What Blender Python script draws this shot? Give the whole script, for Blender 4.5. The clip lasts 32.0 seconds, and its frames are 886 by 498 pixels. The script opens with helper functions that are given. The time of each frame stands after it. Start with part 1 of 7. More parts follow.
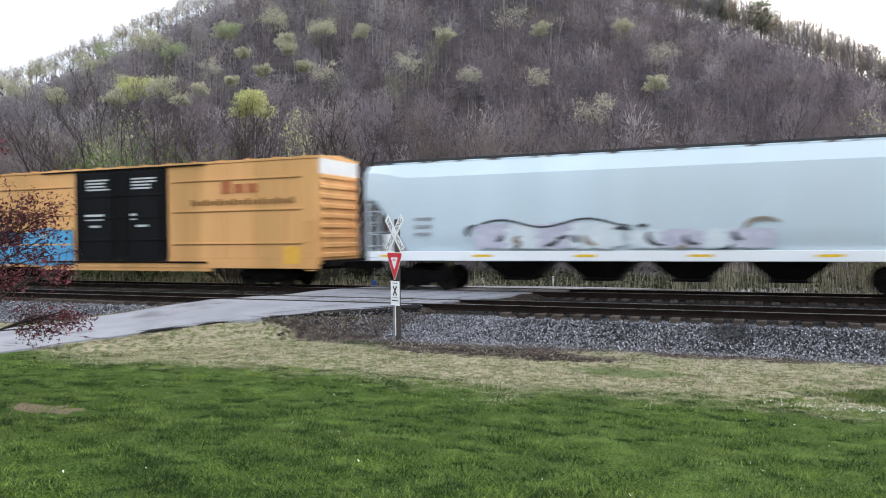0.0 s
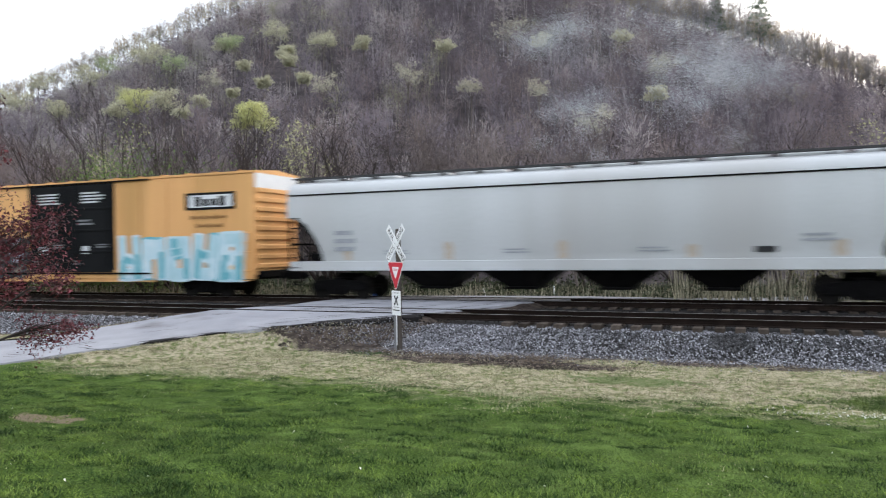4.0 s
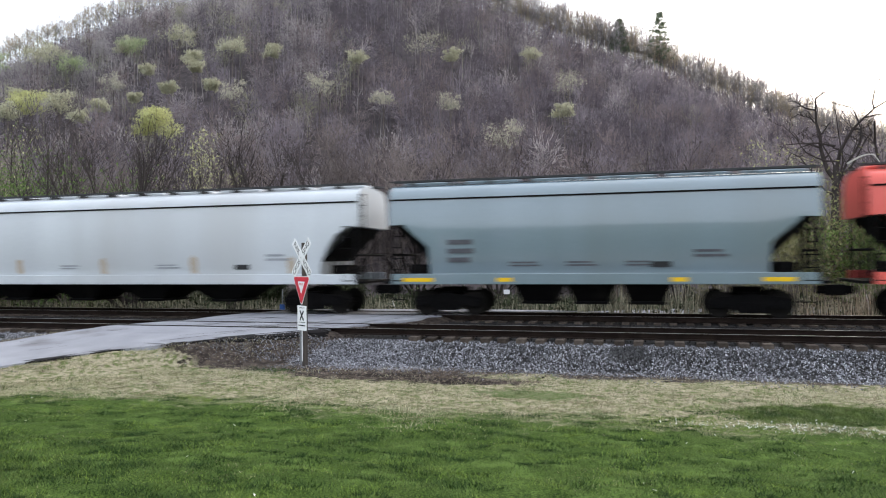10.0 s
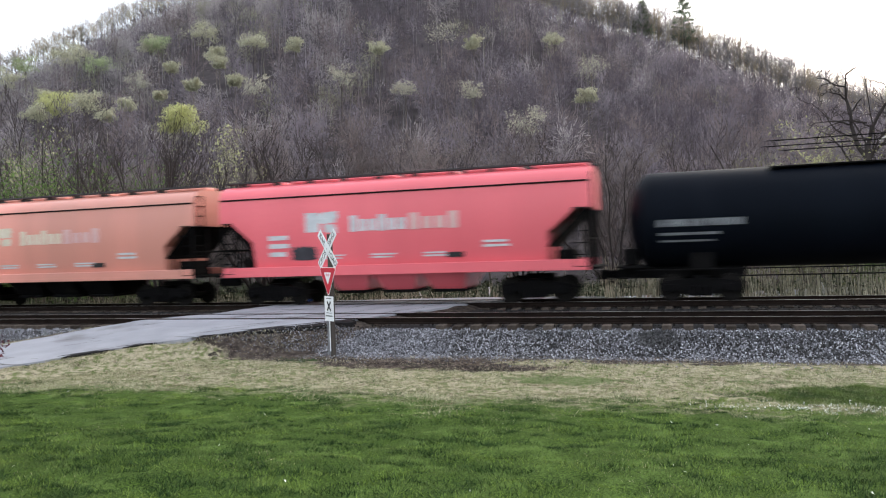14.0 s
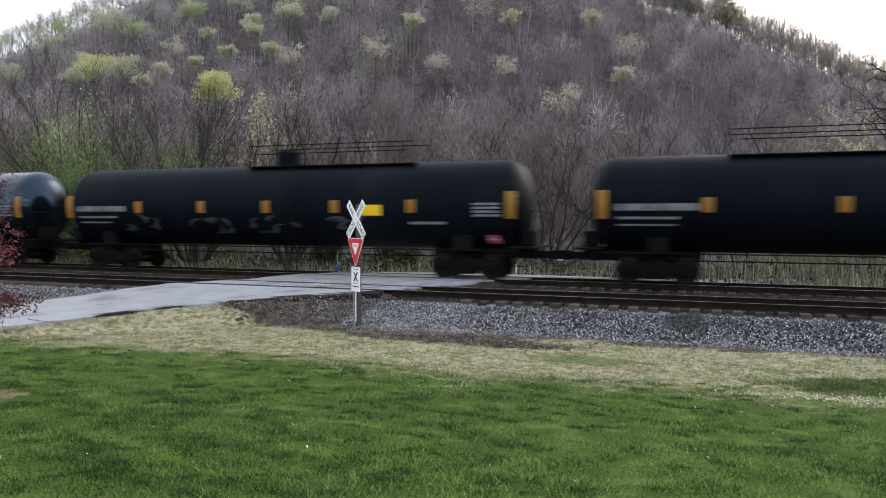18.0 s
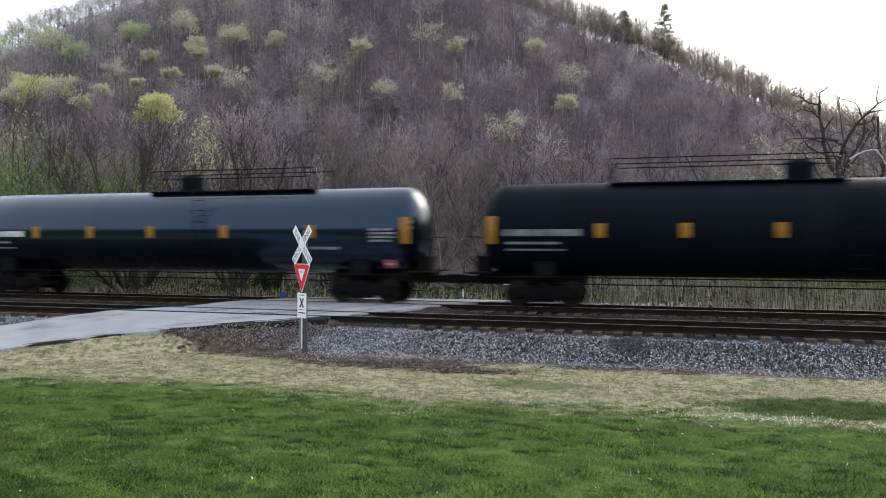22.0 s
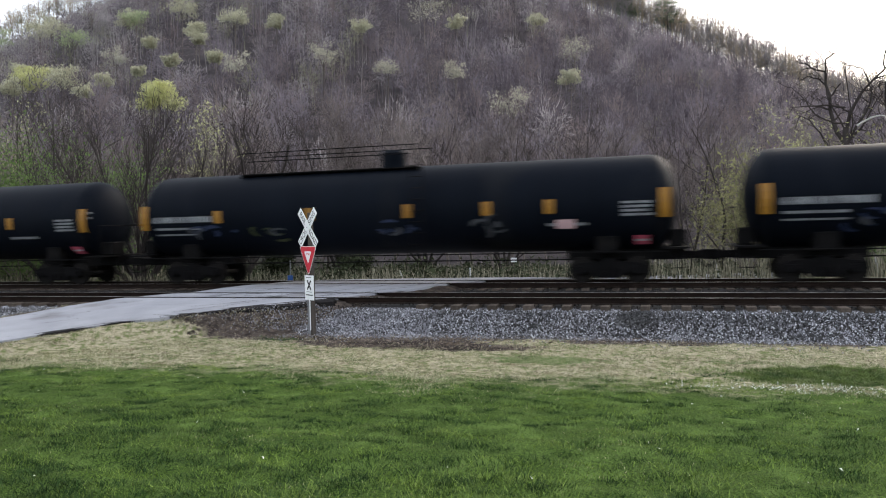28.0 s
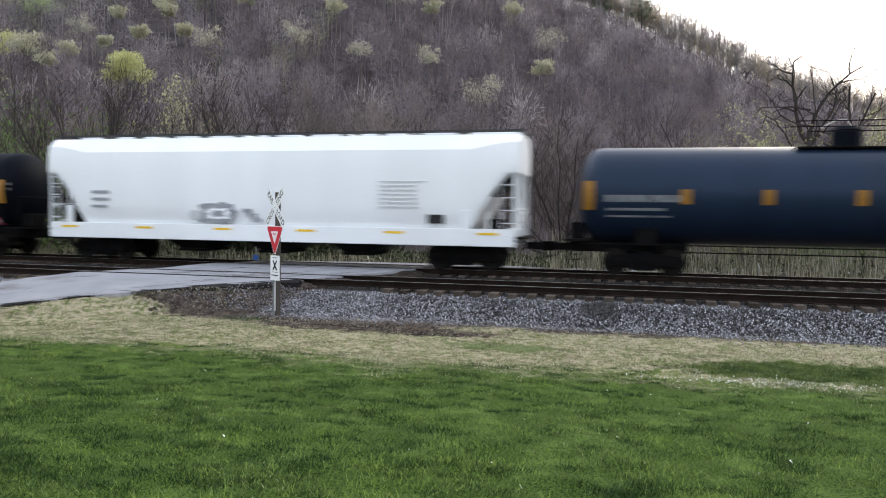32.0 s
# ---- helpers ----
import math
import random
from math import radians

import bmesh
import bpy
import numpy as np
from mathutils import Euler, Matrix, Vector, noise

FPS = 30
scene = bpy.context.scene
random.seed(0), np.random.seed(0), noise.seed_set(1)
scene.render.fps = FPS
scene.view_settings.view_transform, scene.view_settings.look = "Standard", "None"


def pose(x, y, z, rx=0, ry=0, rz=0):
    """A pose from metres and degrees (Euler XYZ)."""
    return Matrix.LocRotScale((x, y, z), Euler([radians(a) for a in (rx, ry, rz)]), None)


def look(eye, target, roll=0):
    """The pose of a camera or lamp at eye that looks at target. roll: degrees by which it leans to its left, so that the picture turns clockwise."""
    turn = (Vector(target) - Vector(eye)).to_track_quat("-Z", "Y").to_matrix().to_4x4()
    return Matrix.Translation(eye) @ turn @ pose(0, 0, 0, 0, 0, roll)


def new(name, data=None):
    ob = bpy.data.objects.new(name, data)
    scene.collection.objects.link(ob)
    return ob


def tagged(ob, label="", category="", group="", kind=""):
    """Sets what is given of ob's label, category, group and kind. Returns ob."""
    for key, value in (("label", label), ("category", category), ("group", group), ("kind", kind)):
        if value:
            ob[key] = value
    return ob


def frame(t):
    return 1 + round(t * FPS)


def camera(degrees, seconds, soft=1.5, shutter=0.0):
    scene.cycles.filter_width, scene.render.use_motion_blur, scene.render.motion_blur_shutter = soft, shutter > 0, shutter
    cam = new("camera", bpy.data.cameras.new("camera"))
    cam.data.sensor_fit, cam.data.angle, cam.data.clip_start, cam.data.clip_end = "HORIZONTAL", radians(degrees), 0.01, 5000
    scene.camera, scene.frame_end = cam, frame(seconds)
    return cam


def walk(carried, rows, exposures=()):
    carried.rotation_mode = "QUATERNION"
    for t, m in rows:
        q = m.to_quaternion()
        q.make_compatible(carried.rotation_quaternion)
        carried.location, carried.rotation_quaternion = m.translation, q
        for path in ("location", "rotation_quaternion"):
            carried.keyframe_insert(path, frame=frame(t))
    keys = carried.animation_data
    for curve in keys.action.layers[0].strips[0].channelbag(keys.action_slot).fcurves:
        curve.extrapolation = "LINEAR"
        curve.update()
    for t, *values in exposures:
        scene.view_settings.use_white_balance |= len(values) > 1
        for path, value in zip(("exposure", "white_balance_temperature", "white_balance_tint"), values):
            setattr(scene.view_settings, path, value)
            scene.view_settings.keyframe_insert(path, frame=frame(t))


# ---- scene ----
SECONDS = 32.0
cam = camera(61.97, SECONDS, soft=1.1, shutter=0.55)


def view(x, y, z, yaw, tilt, roll):
    return pose(x, y, z, 90 + tilt, 0, -yaw) @ pose(0, 0, 0, 0, 0, roll)


# seconds, eye (x, y, z), yaw to the right, tilt up, lean
ROWS = [
    (0, -0.098, -0.029, 1.942, -22.40, -0.97, -0.63), (0.5, -0.119, -0.035, 1.921, -22.19, -0.65, 0.00), (1, -0.110, -0.017, 1.936, -23.04, -0.92, -0.40),
    (1.5, -0.101, -0.023, 1.940, -24.18, -0.59, -0.46), (2, -0.100, -0.018, 1.943, -24.66, -0.41, -0.72), (2.5, -0.104, -0.022, 1.939, -24.65, -0.24, -0.61),
    (3, -0.097, -0.032, 1.939, -24.61, -0.28, -0.43), (3.5, -0.080, -0.035, 1.942, -24.00, -0.01, -0.57), (4, -0.095, -0.042, 1.907, -22.46, -0.13, -0.88),
    (4.5, -0.088, -0.053, 1.901, -20.77, -0.25, -1.27), (6.5, -0.048, -0.056, 1.999, -18.65, 1.33, -0.09), (7, -0.039, -0.047, 2.014, -17.53, 2.07, 0.37),
    (7.5, -0.006, -0.058, 1.997, -16.94, 1.89, 0.74), (8, -0.011, -0.057, 1.995, -16.65, 1.01, 0.53), (8.5, -0.036, -0.026, 1.972, -15.87, 0.50, -0.04),
    (9, -0.052, -0.021, 1.974, -15.34, 0.73, -0.37), (9.5, -0.036, -0.004, 1.978, -15.43, 0.77, -0.38), (10, 0.006, 0.009, 1.987, -15.62, 0.67, -0.58),
    (10.5, 0.026, 0.015, 1.975, -15.95, 0.64, -0.80), (11, 0.037, 0.029, 1.969, -16.60, 0.39, -0.84), (11.5, 0.028, 0.019, 1.964, -17.77, -0.40, -0.82),
    (12, 0.044, 0.032, 1.960, -18.16, -0.80, -1.08), (12.5, 0.040, 0.015, 1.964, -17.93, -0.66, -1.47), (13, 0.030, 0.025, 1.952, -17.64, -0.08, -1.68),
    (13.5, 0.032, 0.009, 1.947, -17.63, -0.02, -1.92), (15.5, 0.019, 0.034, 1.939, -18.16, -0.90, -1.42), (16, 0.011, 0.025, 1.934, -18.76, -1.56, -0.29),
    (16.5, -0.004, 0.033, 1.929, -19.51, -2.52, 0.47), (17, -0.003, 0.045, 1.930, -19.71, -2.71, 0.75), (17.5, 0.008, 0.033, 1.924, -19.76, -2.25, 0.70),
    (18, 0.009, 0.049, 1.931, -19.80, -1.98, 0.25), (18.5, 0.006, 0.035, 1.931, -19.94, -1.78, 0.18), (19, 0.011, 0.031, 1.938, -20.07, -1.68, 0.15),
    (19.5, 0.017, 0.013, 1.940, -19.75, -1.35, 0.15), (20, 0.014, -0.001, 1.939, -19.76, -1.06, -0.08), (20.5, 0.038, -0.020, 1.926, -18.82, -0.50, -0.33),
    (21, 0.039, -0.028, 1.927, -16.93, -0.26, -0.67), (21.5, 0.044, -0.018, 1.951, -15.91, -0.47, -0.12), (22, 0.027, -0.008, 1.960, -15.70, -0.07, 0.19),
    (22.5, 0.021, 0.002, 1.951, -16.34, 0.11, -0.29), (23, 0.033, 0.008, 1.945, -16.51, 0.01, -0.34), (23.5, 0.018, 0.016, 1.940, -16.36, -0.59, 0.17),
    (24, 0.033, 0.024, 1.942, -16.08, -0.96, 0.27), (24.5, 0.045, 0.022, 1.937, -14.44, -1.73, -0.07), (26.5, 0.040, 0.013, 1.928, -14.92, -1.05, -0.90),
    (27, 0.044, 0.026, 1.936, -15.17, -1.48, -0.95), (27.5, 0.042, 0.020, 1.926, -15.61, -1.70, -1.13), (28, 0.044, 0.024, 1.922, -16.25, -1.62, -1.43),
    (28.5, 0.040, 0.000, 1.933, -15.90, -0.90, -1.36), (29, 0.045, 0.005, 1.921, -15.65, -1.02, -1.01), (29.5, 0.045, -0.006, 1.916, -15.47, -1.32, -0.80),
    (30, 0.049, -0.002, 1.921, -15.13, -1.74, -0.73), (30.5, 0.056, 0.004, 1.923, -14.70, -2.18, -0.53), (31, 0.052, 0.013, 1.915, -14.63, -2.49, -0.31),
    (31.5, 0.057, 0.006, 1.924, -13.99, -2.76, 0.13), (32, 0.037, 0.003, 1.913, -13.72, -2.73, 0.75),
]
walk(cam, [(t, view(*row)) for t, *row in ROWS], [(0.0, 1.12), (13.0, 1.10), (16.5, 1.02), (SECONDS, 0.97)])

# ---- world, sun, exposure ----
SUN_AZ, SUN_EL = 24.0, 28.0          # degrees right of +y, and up
world = bpy.data.worlds.new("world")
scene.world = world
world.use_nodes = True
wn = world.node_tree
sky = wn.nodes.new("ShaderNodeTexSky")
sky.sky_type = "NISHITA"
sky.sun_disc = False
sky.sun_elevation, sky.sun_rotation = radians(SUN_EL), radians(SUN_AZ)
sky.air_density, sky.dust_density, sky.ozone_density = 1.0, 5.0, 1.0
veil = wn.nodes.new("ShaderNodeMix")      # a thin, even cover of cloud over the whole sky
veil.data_type = "RGBA"
veil.inputs["Factor"].default_value = 0.75
veil.inputs["B"].default_value = (6.15, 6.6, 7.3, 1)
wn.links.new(sky.outputs[0], veil.inputs["A"])
wn.links.new(veil.outputs["Result"], wn.nodes["Background"].inputs[0])
wn.nodes["Background"].inputs[1].default_value = 0.15
sun = new("sun", bpy.data.lights.new("sun", "SUN"))
sun.data.energy, sun.data.angle, sun.data.color = 0.5, radians(25), (1.0, 0.90, 0.76)
sx, sy = math.sin(radians(SUN_AZ)) * math.cos(radians(SUN_EL)), math.cos(radians(SUN_AZ)) * math.cos(radians(SUN_EL))
sun.matrix_world = look((sx * 50, sy * 50, math.sin(radians(SUN_EL)) * 50), (0, 0, 0))

# ---- materials ----


def mat(name, a, b=None, rough=0.7, metal=0.0, tint=None, scale=6.0, fine=60.0, bump=0.15, dirt=None, dirt_at=0.62, streak=False, rand=0.0, island=0.0, coat=0.0, spec=0.3, thru=0.0):
    """Two tones mixed by coarse and fine noise, a third for stains, with fine relief."""
    m = bpy.data.materials.new(name)
    m.use_nodes = True
    n, l = m.node_tree.nodes, m.node_tree.links
    p = n["Principled BSDF"]
    b = b or tuple(c * 0.75 for c in a)
    tc = n.new("ShaderNodeTexCoord")
    co = tc.outputs["Object"]
    if streak:
        mp = n.new("ShaderNodeMapping")
        mp.inputs["Scale"].default_value = (1, 1, 0.12)
        l.new(co, mp.inputs[0])
        sc = mp.outputs[0]
    else:
        sc = co
    big, small = n.new("ShaderNodeTexNoise"), n.new("ShaderNodeTexNoise")
    big.inputs["Scale"].default_value, big.inputs["Detail"].default_value = scale, 5
    small.inputs["Scale"].default_value, small.inputs["Detail"].default_value = fine, 3
    l.new(sc, big.inputs["Vector"]), l.new(co, small.inputs["Vector"])
    add = n.new("ShaderNodeMath")
    add.operation = "MULTIPLY_ADD"
    l.new(small.outputs["Fac"], add.inputs[0])
    add.inputs[1].default_value = 0.45
    l.new(big.outputs["Fac"], add.inputs[2])
    ramp = n.new("ShaderNodeMapRange")
    ramp.inputs["From Min"].default_value, ramp.inputs["From Max"].default_value = 0.5, 0.95
    l.new(add.outputs[0], ramp.inputs["Value"])
    mix = n.new("ShaderNodeMix")
    mix.data_type = "RGBA"
    l.new(ramp.outputs[0], mix.inputs["Factor"])
    mix.inputs["A"].default_value, mix.inputs["B"].default_value = (*a, 1), (*b, 1)
    col = mix.outputs["Result"]
    if dirt:
        sp = n.new("ShaderNodeTexNoise")
        sp.inputs["Scale"].default_value, sp.inputs["Detail"].default_value = scale * 0.45, 7
        l.new(sc, sp.inputs["Vector"])
        r2 = n.new("ShaderNodeMapRange")
        r2.inputs["From Min"].default_value, r2.inputs["From Max"].default_value = dirt_at - 0.08, dirt_at + 0.1
        l.new(sp.outputs["Fac"], r2.inputs["Value"])
        m2 = n.new("ShaderNodeMix")
        m2.data_type = "RGBA"
        l.new(r2.outputs[0], m2.inputs["Factor"]), l.new(col, m2.inputs["A"])
        m2.inputs["B"].default_value = (*dirt, 1)
        col = m2.outputs["Result"]
    if rand or island:
        hs = n.new("ShaderNodeHueSaturation")
        src = n.new("ShaderNodeObjectInfo").outputs["Random"] if rand else n.new("ShaderNodeNewGeometry").outputs["Random Per Island"]
        r3 = n.new("ShaderNodeMapRange")
        k = rand or island
        r3.inputs["To Min"].default_value, r3.inputs["To Max"].default_value = 1 - k, 1 + k
        l.new(src, r3.inputs["Value"]), l.new(r3.outputs[0], hs.inputs["Value"]), l.new(col, hs.inputs["Color"])
        col = hs.outputs["Color"]
    l.new(col, p.inputs["Base Color"])
    p.inputs["Roughness"].default_value, p.inputs["Metallic"].default_value = rough, metal
    p.inputs["Coat Weight"].default_value = coat
    p.inputs["Specular IOR Level"].default_value = spec
    if tint:
        p.inputs["Specular Tint"].default_value = (*tint, 1)
    if bump:
        bp = n.new("ShaderNodeBump")
        bp.inputs["Strength"].default_value, bp.inputs["Distance"].default_value = bump, 0.02
        l.new(add.outputs[0], bp.inputs["Height"]), l.new(bp.outputs[0], p.inputs["Normal"])
    if thru:          # thin leaves and twigs let part of the light through
        tr, ms = n.new("ShaderNodeBsdfTranslucent"), n.new("ShaderNodeMixShader")
        ms.inputs[0].default_value = thru
        l.new(col, tr.inputs["Color"])
        l.new(p.outputs[0], ms.inputs[1]), l.new(tr.outputs[0], ms.inputs[2])
        l.new(ms.outputs[0], n["Material Output"].inputs["Surface"])
    return m


M = {}
M["asphalt"] = mat("asphalt", (0.30, 0.30, 0.32), (0.22, 0.22, 0.24), 0.85, scale=0.9, fine=40, bump=0.3, dirt=(0.13, 0.12, 0.12), dirt_at=0.66, spec=0.08)
M["asphalt_edge"] = mat("asphalt_edge", (0.020, 0.018, 0.018), (0.009, 0.008, 0.008), 0.9, scale=2, fine=40, bump=0.5, spec=0.08)
M["crack"] = mat("crack", (0.07, 0.065, 0.062), (0.04, 0.04, 0.04), 0.9, spec=0.08)
M["stone"] = mat("stone", (0.265, 0.262, 0.285), (0.115, 0.112, 0.122), 0.85, scale=1.1, fine=25, bump=0.3, island=0.7, spec=0.08)
M["stone_dark"] = mat("stone_dark", (0.10, 0.098, 0.10), (0.04, 0.039, 0.04), 0.85, scale=1.1, fine=25, bump=0.3, island=0.6, spec=0.08)
M["stone_pale"] = mat("stone_pale", (0.58, 0.58, 0.61), (0.38, 0.38, 0.40), 0.85, scale=9, fine=60, bump=0.3, island=0.4, spec=0.08)
M["bed"] = mat("bed", (0.040, 0.038, 0.038), (0.016, 0.015, 0.0145), 0.95, scale=1.5, fine=30, bump=0.8, dirt=(0.03, 0.025, 0.022), dirt_at=0.6, spec=0.08)
M["tie"] = mat("tie", (0.105, 0.085, 0.070), (0.045, 0.036, 0.030), 0.9, scale=4, fine=50, bump=0.5, rand=0.45, spec=0.05)
M["rail"] = mat("rail", (0.022, 0.015, 0.012), (0.010, 0.007, 0.006), 0.85, scale=3, fine=40, bump=0.2, spec=0.05)
M["rail_top"] = mat("rail_top", (0.45, 0.43, 0.42), (0.30, 0.28, 0.27), 0.35, 0.9, scale=3, fine=40, bump=0.02)
M["blade"] = mat("blade", (0.035, 0.064, 0.017), (0.138, 0.180, 0.052), 0.6, scale=1.7, fine=7, bump=0, island=0.4, spec=0.08)
M["blade_deep"] = mat("blade_deep", (0.012, 0.032, 0.008), (0.036, 0.072, 0.018), 0.6, scale=1.7, fine=7, bump=0, island=0.4, spec=0.08)
M["blade_light"] = mat("blade_light", (0.13, 0.20, 0.035), (0.20, 0.27, 0.06), 0.6, scale=1.7, fine=7, bump=0, island=0.3, spec=0.08)
M["blade_dead"] = mat("blade_dead", (0.10, 0.075, 0.05), (0.20, 0.155, 0.105), 0.8, scale=1.7, fine=7, bump=0, island=0.4, spec=0.08)
M["litter"] = mat("litter", (0.10, 0.075, 0.06), (0.24, 0.195, 0.16), 0.85, scale=2.5, fine=9, bump=0, island=0.6, spec=0.08)
M["blade_pale"] = mat("blade_pale", (0.068, 0.105, 0.028), (0.166, 0.205, 0.070), 0.6, scale=1.3, fine=7, bump=0, island=0.35, spec=0.08)
M["blade_dry"] = mat("blade_dry", (0.29, 0.262, 0.160), (0.57, 0.525, 0.365), 0.75, scale=1.9, fine=8, bump=0, island=0.45, spec=0.08)
M["petal"] = mat("petal", (0.75, 0.75, 0.70), (0.6, 0.6, 0.5), 0.6, bump=0)
M["bark_dark"] = mat("bark_dark", (0.062, 0.052, 0.048), (0.035, 0.029, 0.027), 0.9, scale=2.5, fine=20, bump=0.4, spec=0.08)
M["twig_dark"] = mat("twig_dark", (0.075, 0.062, 0.058), (0.045, 0.037, 0.035), 0.9, scale=0.4, fine=3, bump=0, rand=0.2, spec=0.08)
M["bark_white"] = mat("bark_white", (0.52, 0.50, 0.46), (0.36, 0.34, 0.31), 0.8, scale=2.5, fine=20, bump=0.3)
M["bark"] = mat("bark", (0.185, 0.155, 0.14), (0.105, 0.088, 0.08), 0.9, scale=2.5, fine=20, bump=0.4, rand=0.35, spec=0.08)
M["twig"] = mat("twig", (0.225, 0.185, 0.174), (0.135, 0.111, 0.105), 0.9, scale=0.4, fine=3, bump=0, rand=0.3, spec=0.08)
M["woods"] = mat("woods", (0.305, 0.266, 0.298), (0.145, 0.126, 0.142), 0.95, scale=0.22, fine=0.8, bump=0, island=0.10, spec=0.08, thru=0.4)
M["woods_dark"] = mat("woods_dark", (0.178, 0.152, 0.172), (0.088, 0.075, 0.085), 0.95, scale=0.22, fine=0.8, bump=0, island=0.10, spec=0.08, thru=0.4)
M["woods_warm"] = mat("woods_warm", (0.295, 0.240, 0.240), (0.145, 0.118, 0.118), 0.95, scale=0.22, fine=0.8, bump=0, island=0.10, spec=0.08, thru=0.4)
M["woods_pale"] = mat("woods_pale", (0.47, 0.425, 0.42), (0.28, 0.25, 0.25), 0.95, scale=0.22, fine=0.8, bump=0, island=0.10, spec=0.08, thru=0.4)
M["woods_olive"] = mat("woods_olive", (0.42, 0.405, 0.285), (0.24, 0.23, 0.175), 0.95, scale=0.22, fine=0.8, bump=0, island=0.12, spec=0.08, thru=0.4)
# ridge copy of the woods: warm sunlight is put into its tan colour
M["woods_sunlit"] = mat("woods_sunlit", (0.56, 0.47, 0.34), (0.36, 0.30, 0.23), 0.95, scale=0.22, fine=0.8, bump=0, island=0.12, spec=0.08, thru=0.55)
M["leaf_new"] = mat("leaf_new", (0.62, 0.61, 0.31), (0.47, 0.48, 0.22), 0.7, scale=0.4, fine=2, bump=0, island=0.2, spec=0.08, thru=0.4)
M["leaf_soft"] = mat("leaf_soft", (0.42, 0.47, 0.27), (0.29, 0.33, 0.19), 0.7, scale=0.4, fine=2, bump=0, island=0.2, spec=0.08, thru=0.4)
M["leaf_grey"] = mat("leaf_grey", (0.50, 0.47, 0.37), (0.34, 0.32, 0.26), 0.7, scale=0.4, fine=2, bump=0, island=0.2, spec=0.08, thru=0.4)
M["leaf_pale"] = mat("leaf_pale", (0.56, 0.56, 0.30), (0.36, 0.36, 0.19), 0.7, scale=0.4, fine=2, bump=0, island=0.2, spec=0.08, thru=0.4)
M["leaf_yellow"] = mat("leaf_yellow", (0.29, 0.285, 0.14), (0.17, 0.165, 0.085), 0.7, scale=0.4, fine=2, bump=0, island=0.3, spec=0.08, thru=0.4)
M["leaf_deep"] = mat("leaf_deep", (0.062, 0.072, 0.036), (0.030, 0.036, 0.020), 0.7, scale=0.5, fine=2, bump=0, island=0.4, spec=0.08)
M["smoke"] = mat("smoke", (0.62, 0.64, 0.67), (0.55, 0.57, 0.60), 1.0, scale=0.4, fine=2, bump=0, spec=0.0)
M["leaf_haze"] = mat("leaf_haze", (0.55, 0.53, 0.38), (0.38, 0.365, 0.265), 0.7, scale=0.4, fine=2, bump=0, island=0.2, spec=0.08, thru=0.4)
M["leaf_green"] = mat("leaf_green", (0.19, 0.275, 0.088), (0.105, 0.160, 0.052), 0.6, scale=0.3, fine=3, bump=0, island=0.35, spec=0.08, thru=0.4)
M["leaf_red"] = mat("leaf_red", (0.150, 0.036, 0.044), (0.070, 0.020, 0.026), 0.5, scale=2, fine=9, bump=0, island=0.45, spec=0.15)
M["needle"] = mat("needle", (0.25, 0.28, 0.20), (0.15, 0.18, 0.12), 0.8, scale=0.3, fine=3, bump=0, island=0.3, spec=0.08, thru=0.5)
M["reed"] = mat("reed", (0.44, 0.40, 0.29), (0.14, 0.13, 0.092), 0.8, scale=0.6, fine=4, bump=0, island=0.6, spec=0.08)
M["white_sign"] = mat("white_sign", (0.84, 0.84, 0.84), (0.74, 0.74, 0.75), 0.4, scale=3, fine=30, bump=0.02)
M["red_sign"] = mat("red_sign", (0.58, 0.018, 0.035), (0.46, 0.014, 0.03), 0.4, scale=3, fine=30, bump=0.02)
M["black_paint"] = mat("black_paint", (0.015, 0.015, 0.017), (0.008, 0.008, 0.009), 0.5, bump=0.02)
M["post"] = mat("post", (0.095, 0.080, 0.070), (0.045, 0.038, 0.034), 0.85, scale=5, fine=60, bump=0.4, streak=True, spec=0.08)
M["galv"] = mat("galv", (0.24, 0.245, 0.25), (0.16, 0.165, 0.17), 0.6, 0.2, bump=0.05)
M["blue_tag"] = mat("blue_tag", (0.05, 0.14, 0.45), (0.03, 0.10, 0.33), 0.5, bump=0.02)
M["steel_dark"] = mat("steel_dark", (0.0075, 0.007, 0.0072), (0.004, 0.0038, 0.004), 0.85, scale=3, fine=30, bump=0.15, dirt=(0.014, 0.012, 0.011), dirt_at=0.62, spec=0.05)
M["roof_grey"] = mat("roof_grey", (0.075, 0.075, 0.078), (0.04, 0.04, 0.042), 0.7, bump=0.1, spec=0.1)
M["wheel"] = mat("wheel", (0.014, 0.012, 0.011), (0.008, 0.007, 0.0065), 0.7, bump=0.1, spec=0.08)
# tanks: the blue of a reflected sky is put into the specular tint
M["tank_black"] = mat("tank_black", (0.0042, 0.0055, 0.0088), (0.0028, 0.0036, 0.0058), 0.55, scale=0.7, fine=12, bump=0.02, dirt=(0.012, 0.012, 0.013), dirt_at=0.70, streak=True, spec=0.05, tint=(0.7, 0.82, 1.0))
M["tank_gloss"] = mat("tank_gloss", (0.0045, 0.0062, 0.0105), (0.003, 0.0042, 0.0072), 0.15, tint=(0.45, 0.66, 1.0), scale=0.7, fine=12, bump=0.01, dirt=(0.007, 0.009, 0.013), dirt_at=0.72, streak=True, spec=0.58)
M["tank_blue"] = mat("tank_blue", (0.012, 0.021, 0.042), (0.009, 0.016, 0.032), 0.35, tint=(0.6, 0.75, 1.0), scale=0.7, fine=12, bump=0.02, dirt=(0.02, 0.025, 0.035), dirt_at=0.7, streak=True, spec=0.25)
M["reflector"] = mat("reflector", (0.27, 0.125, 0.012), (0.20, 0.092, 0.010), 0.5, bump=0.02)
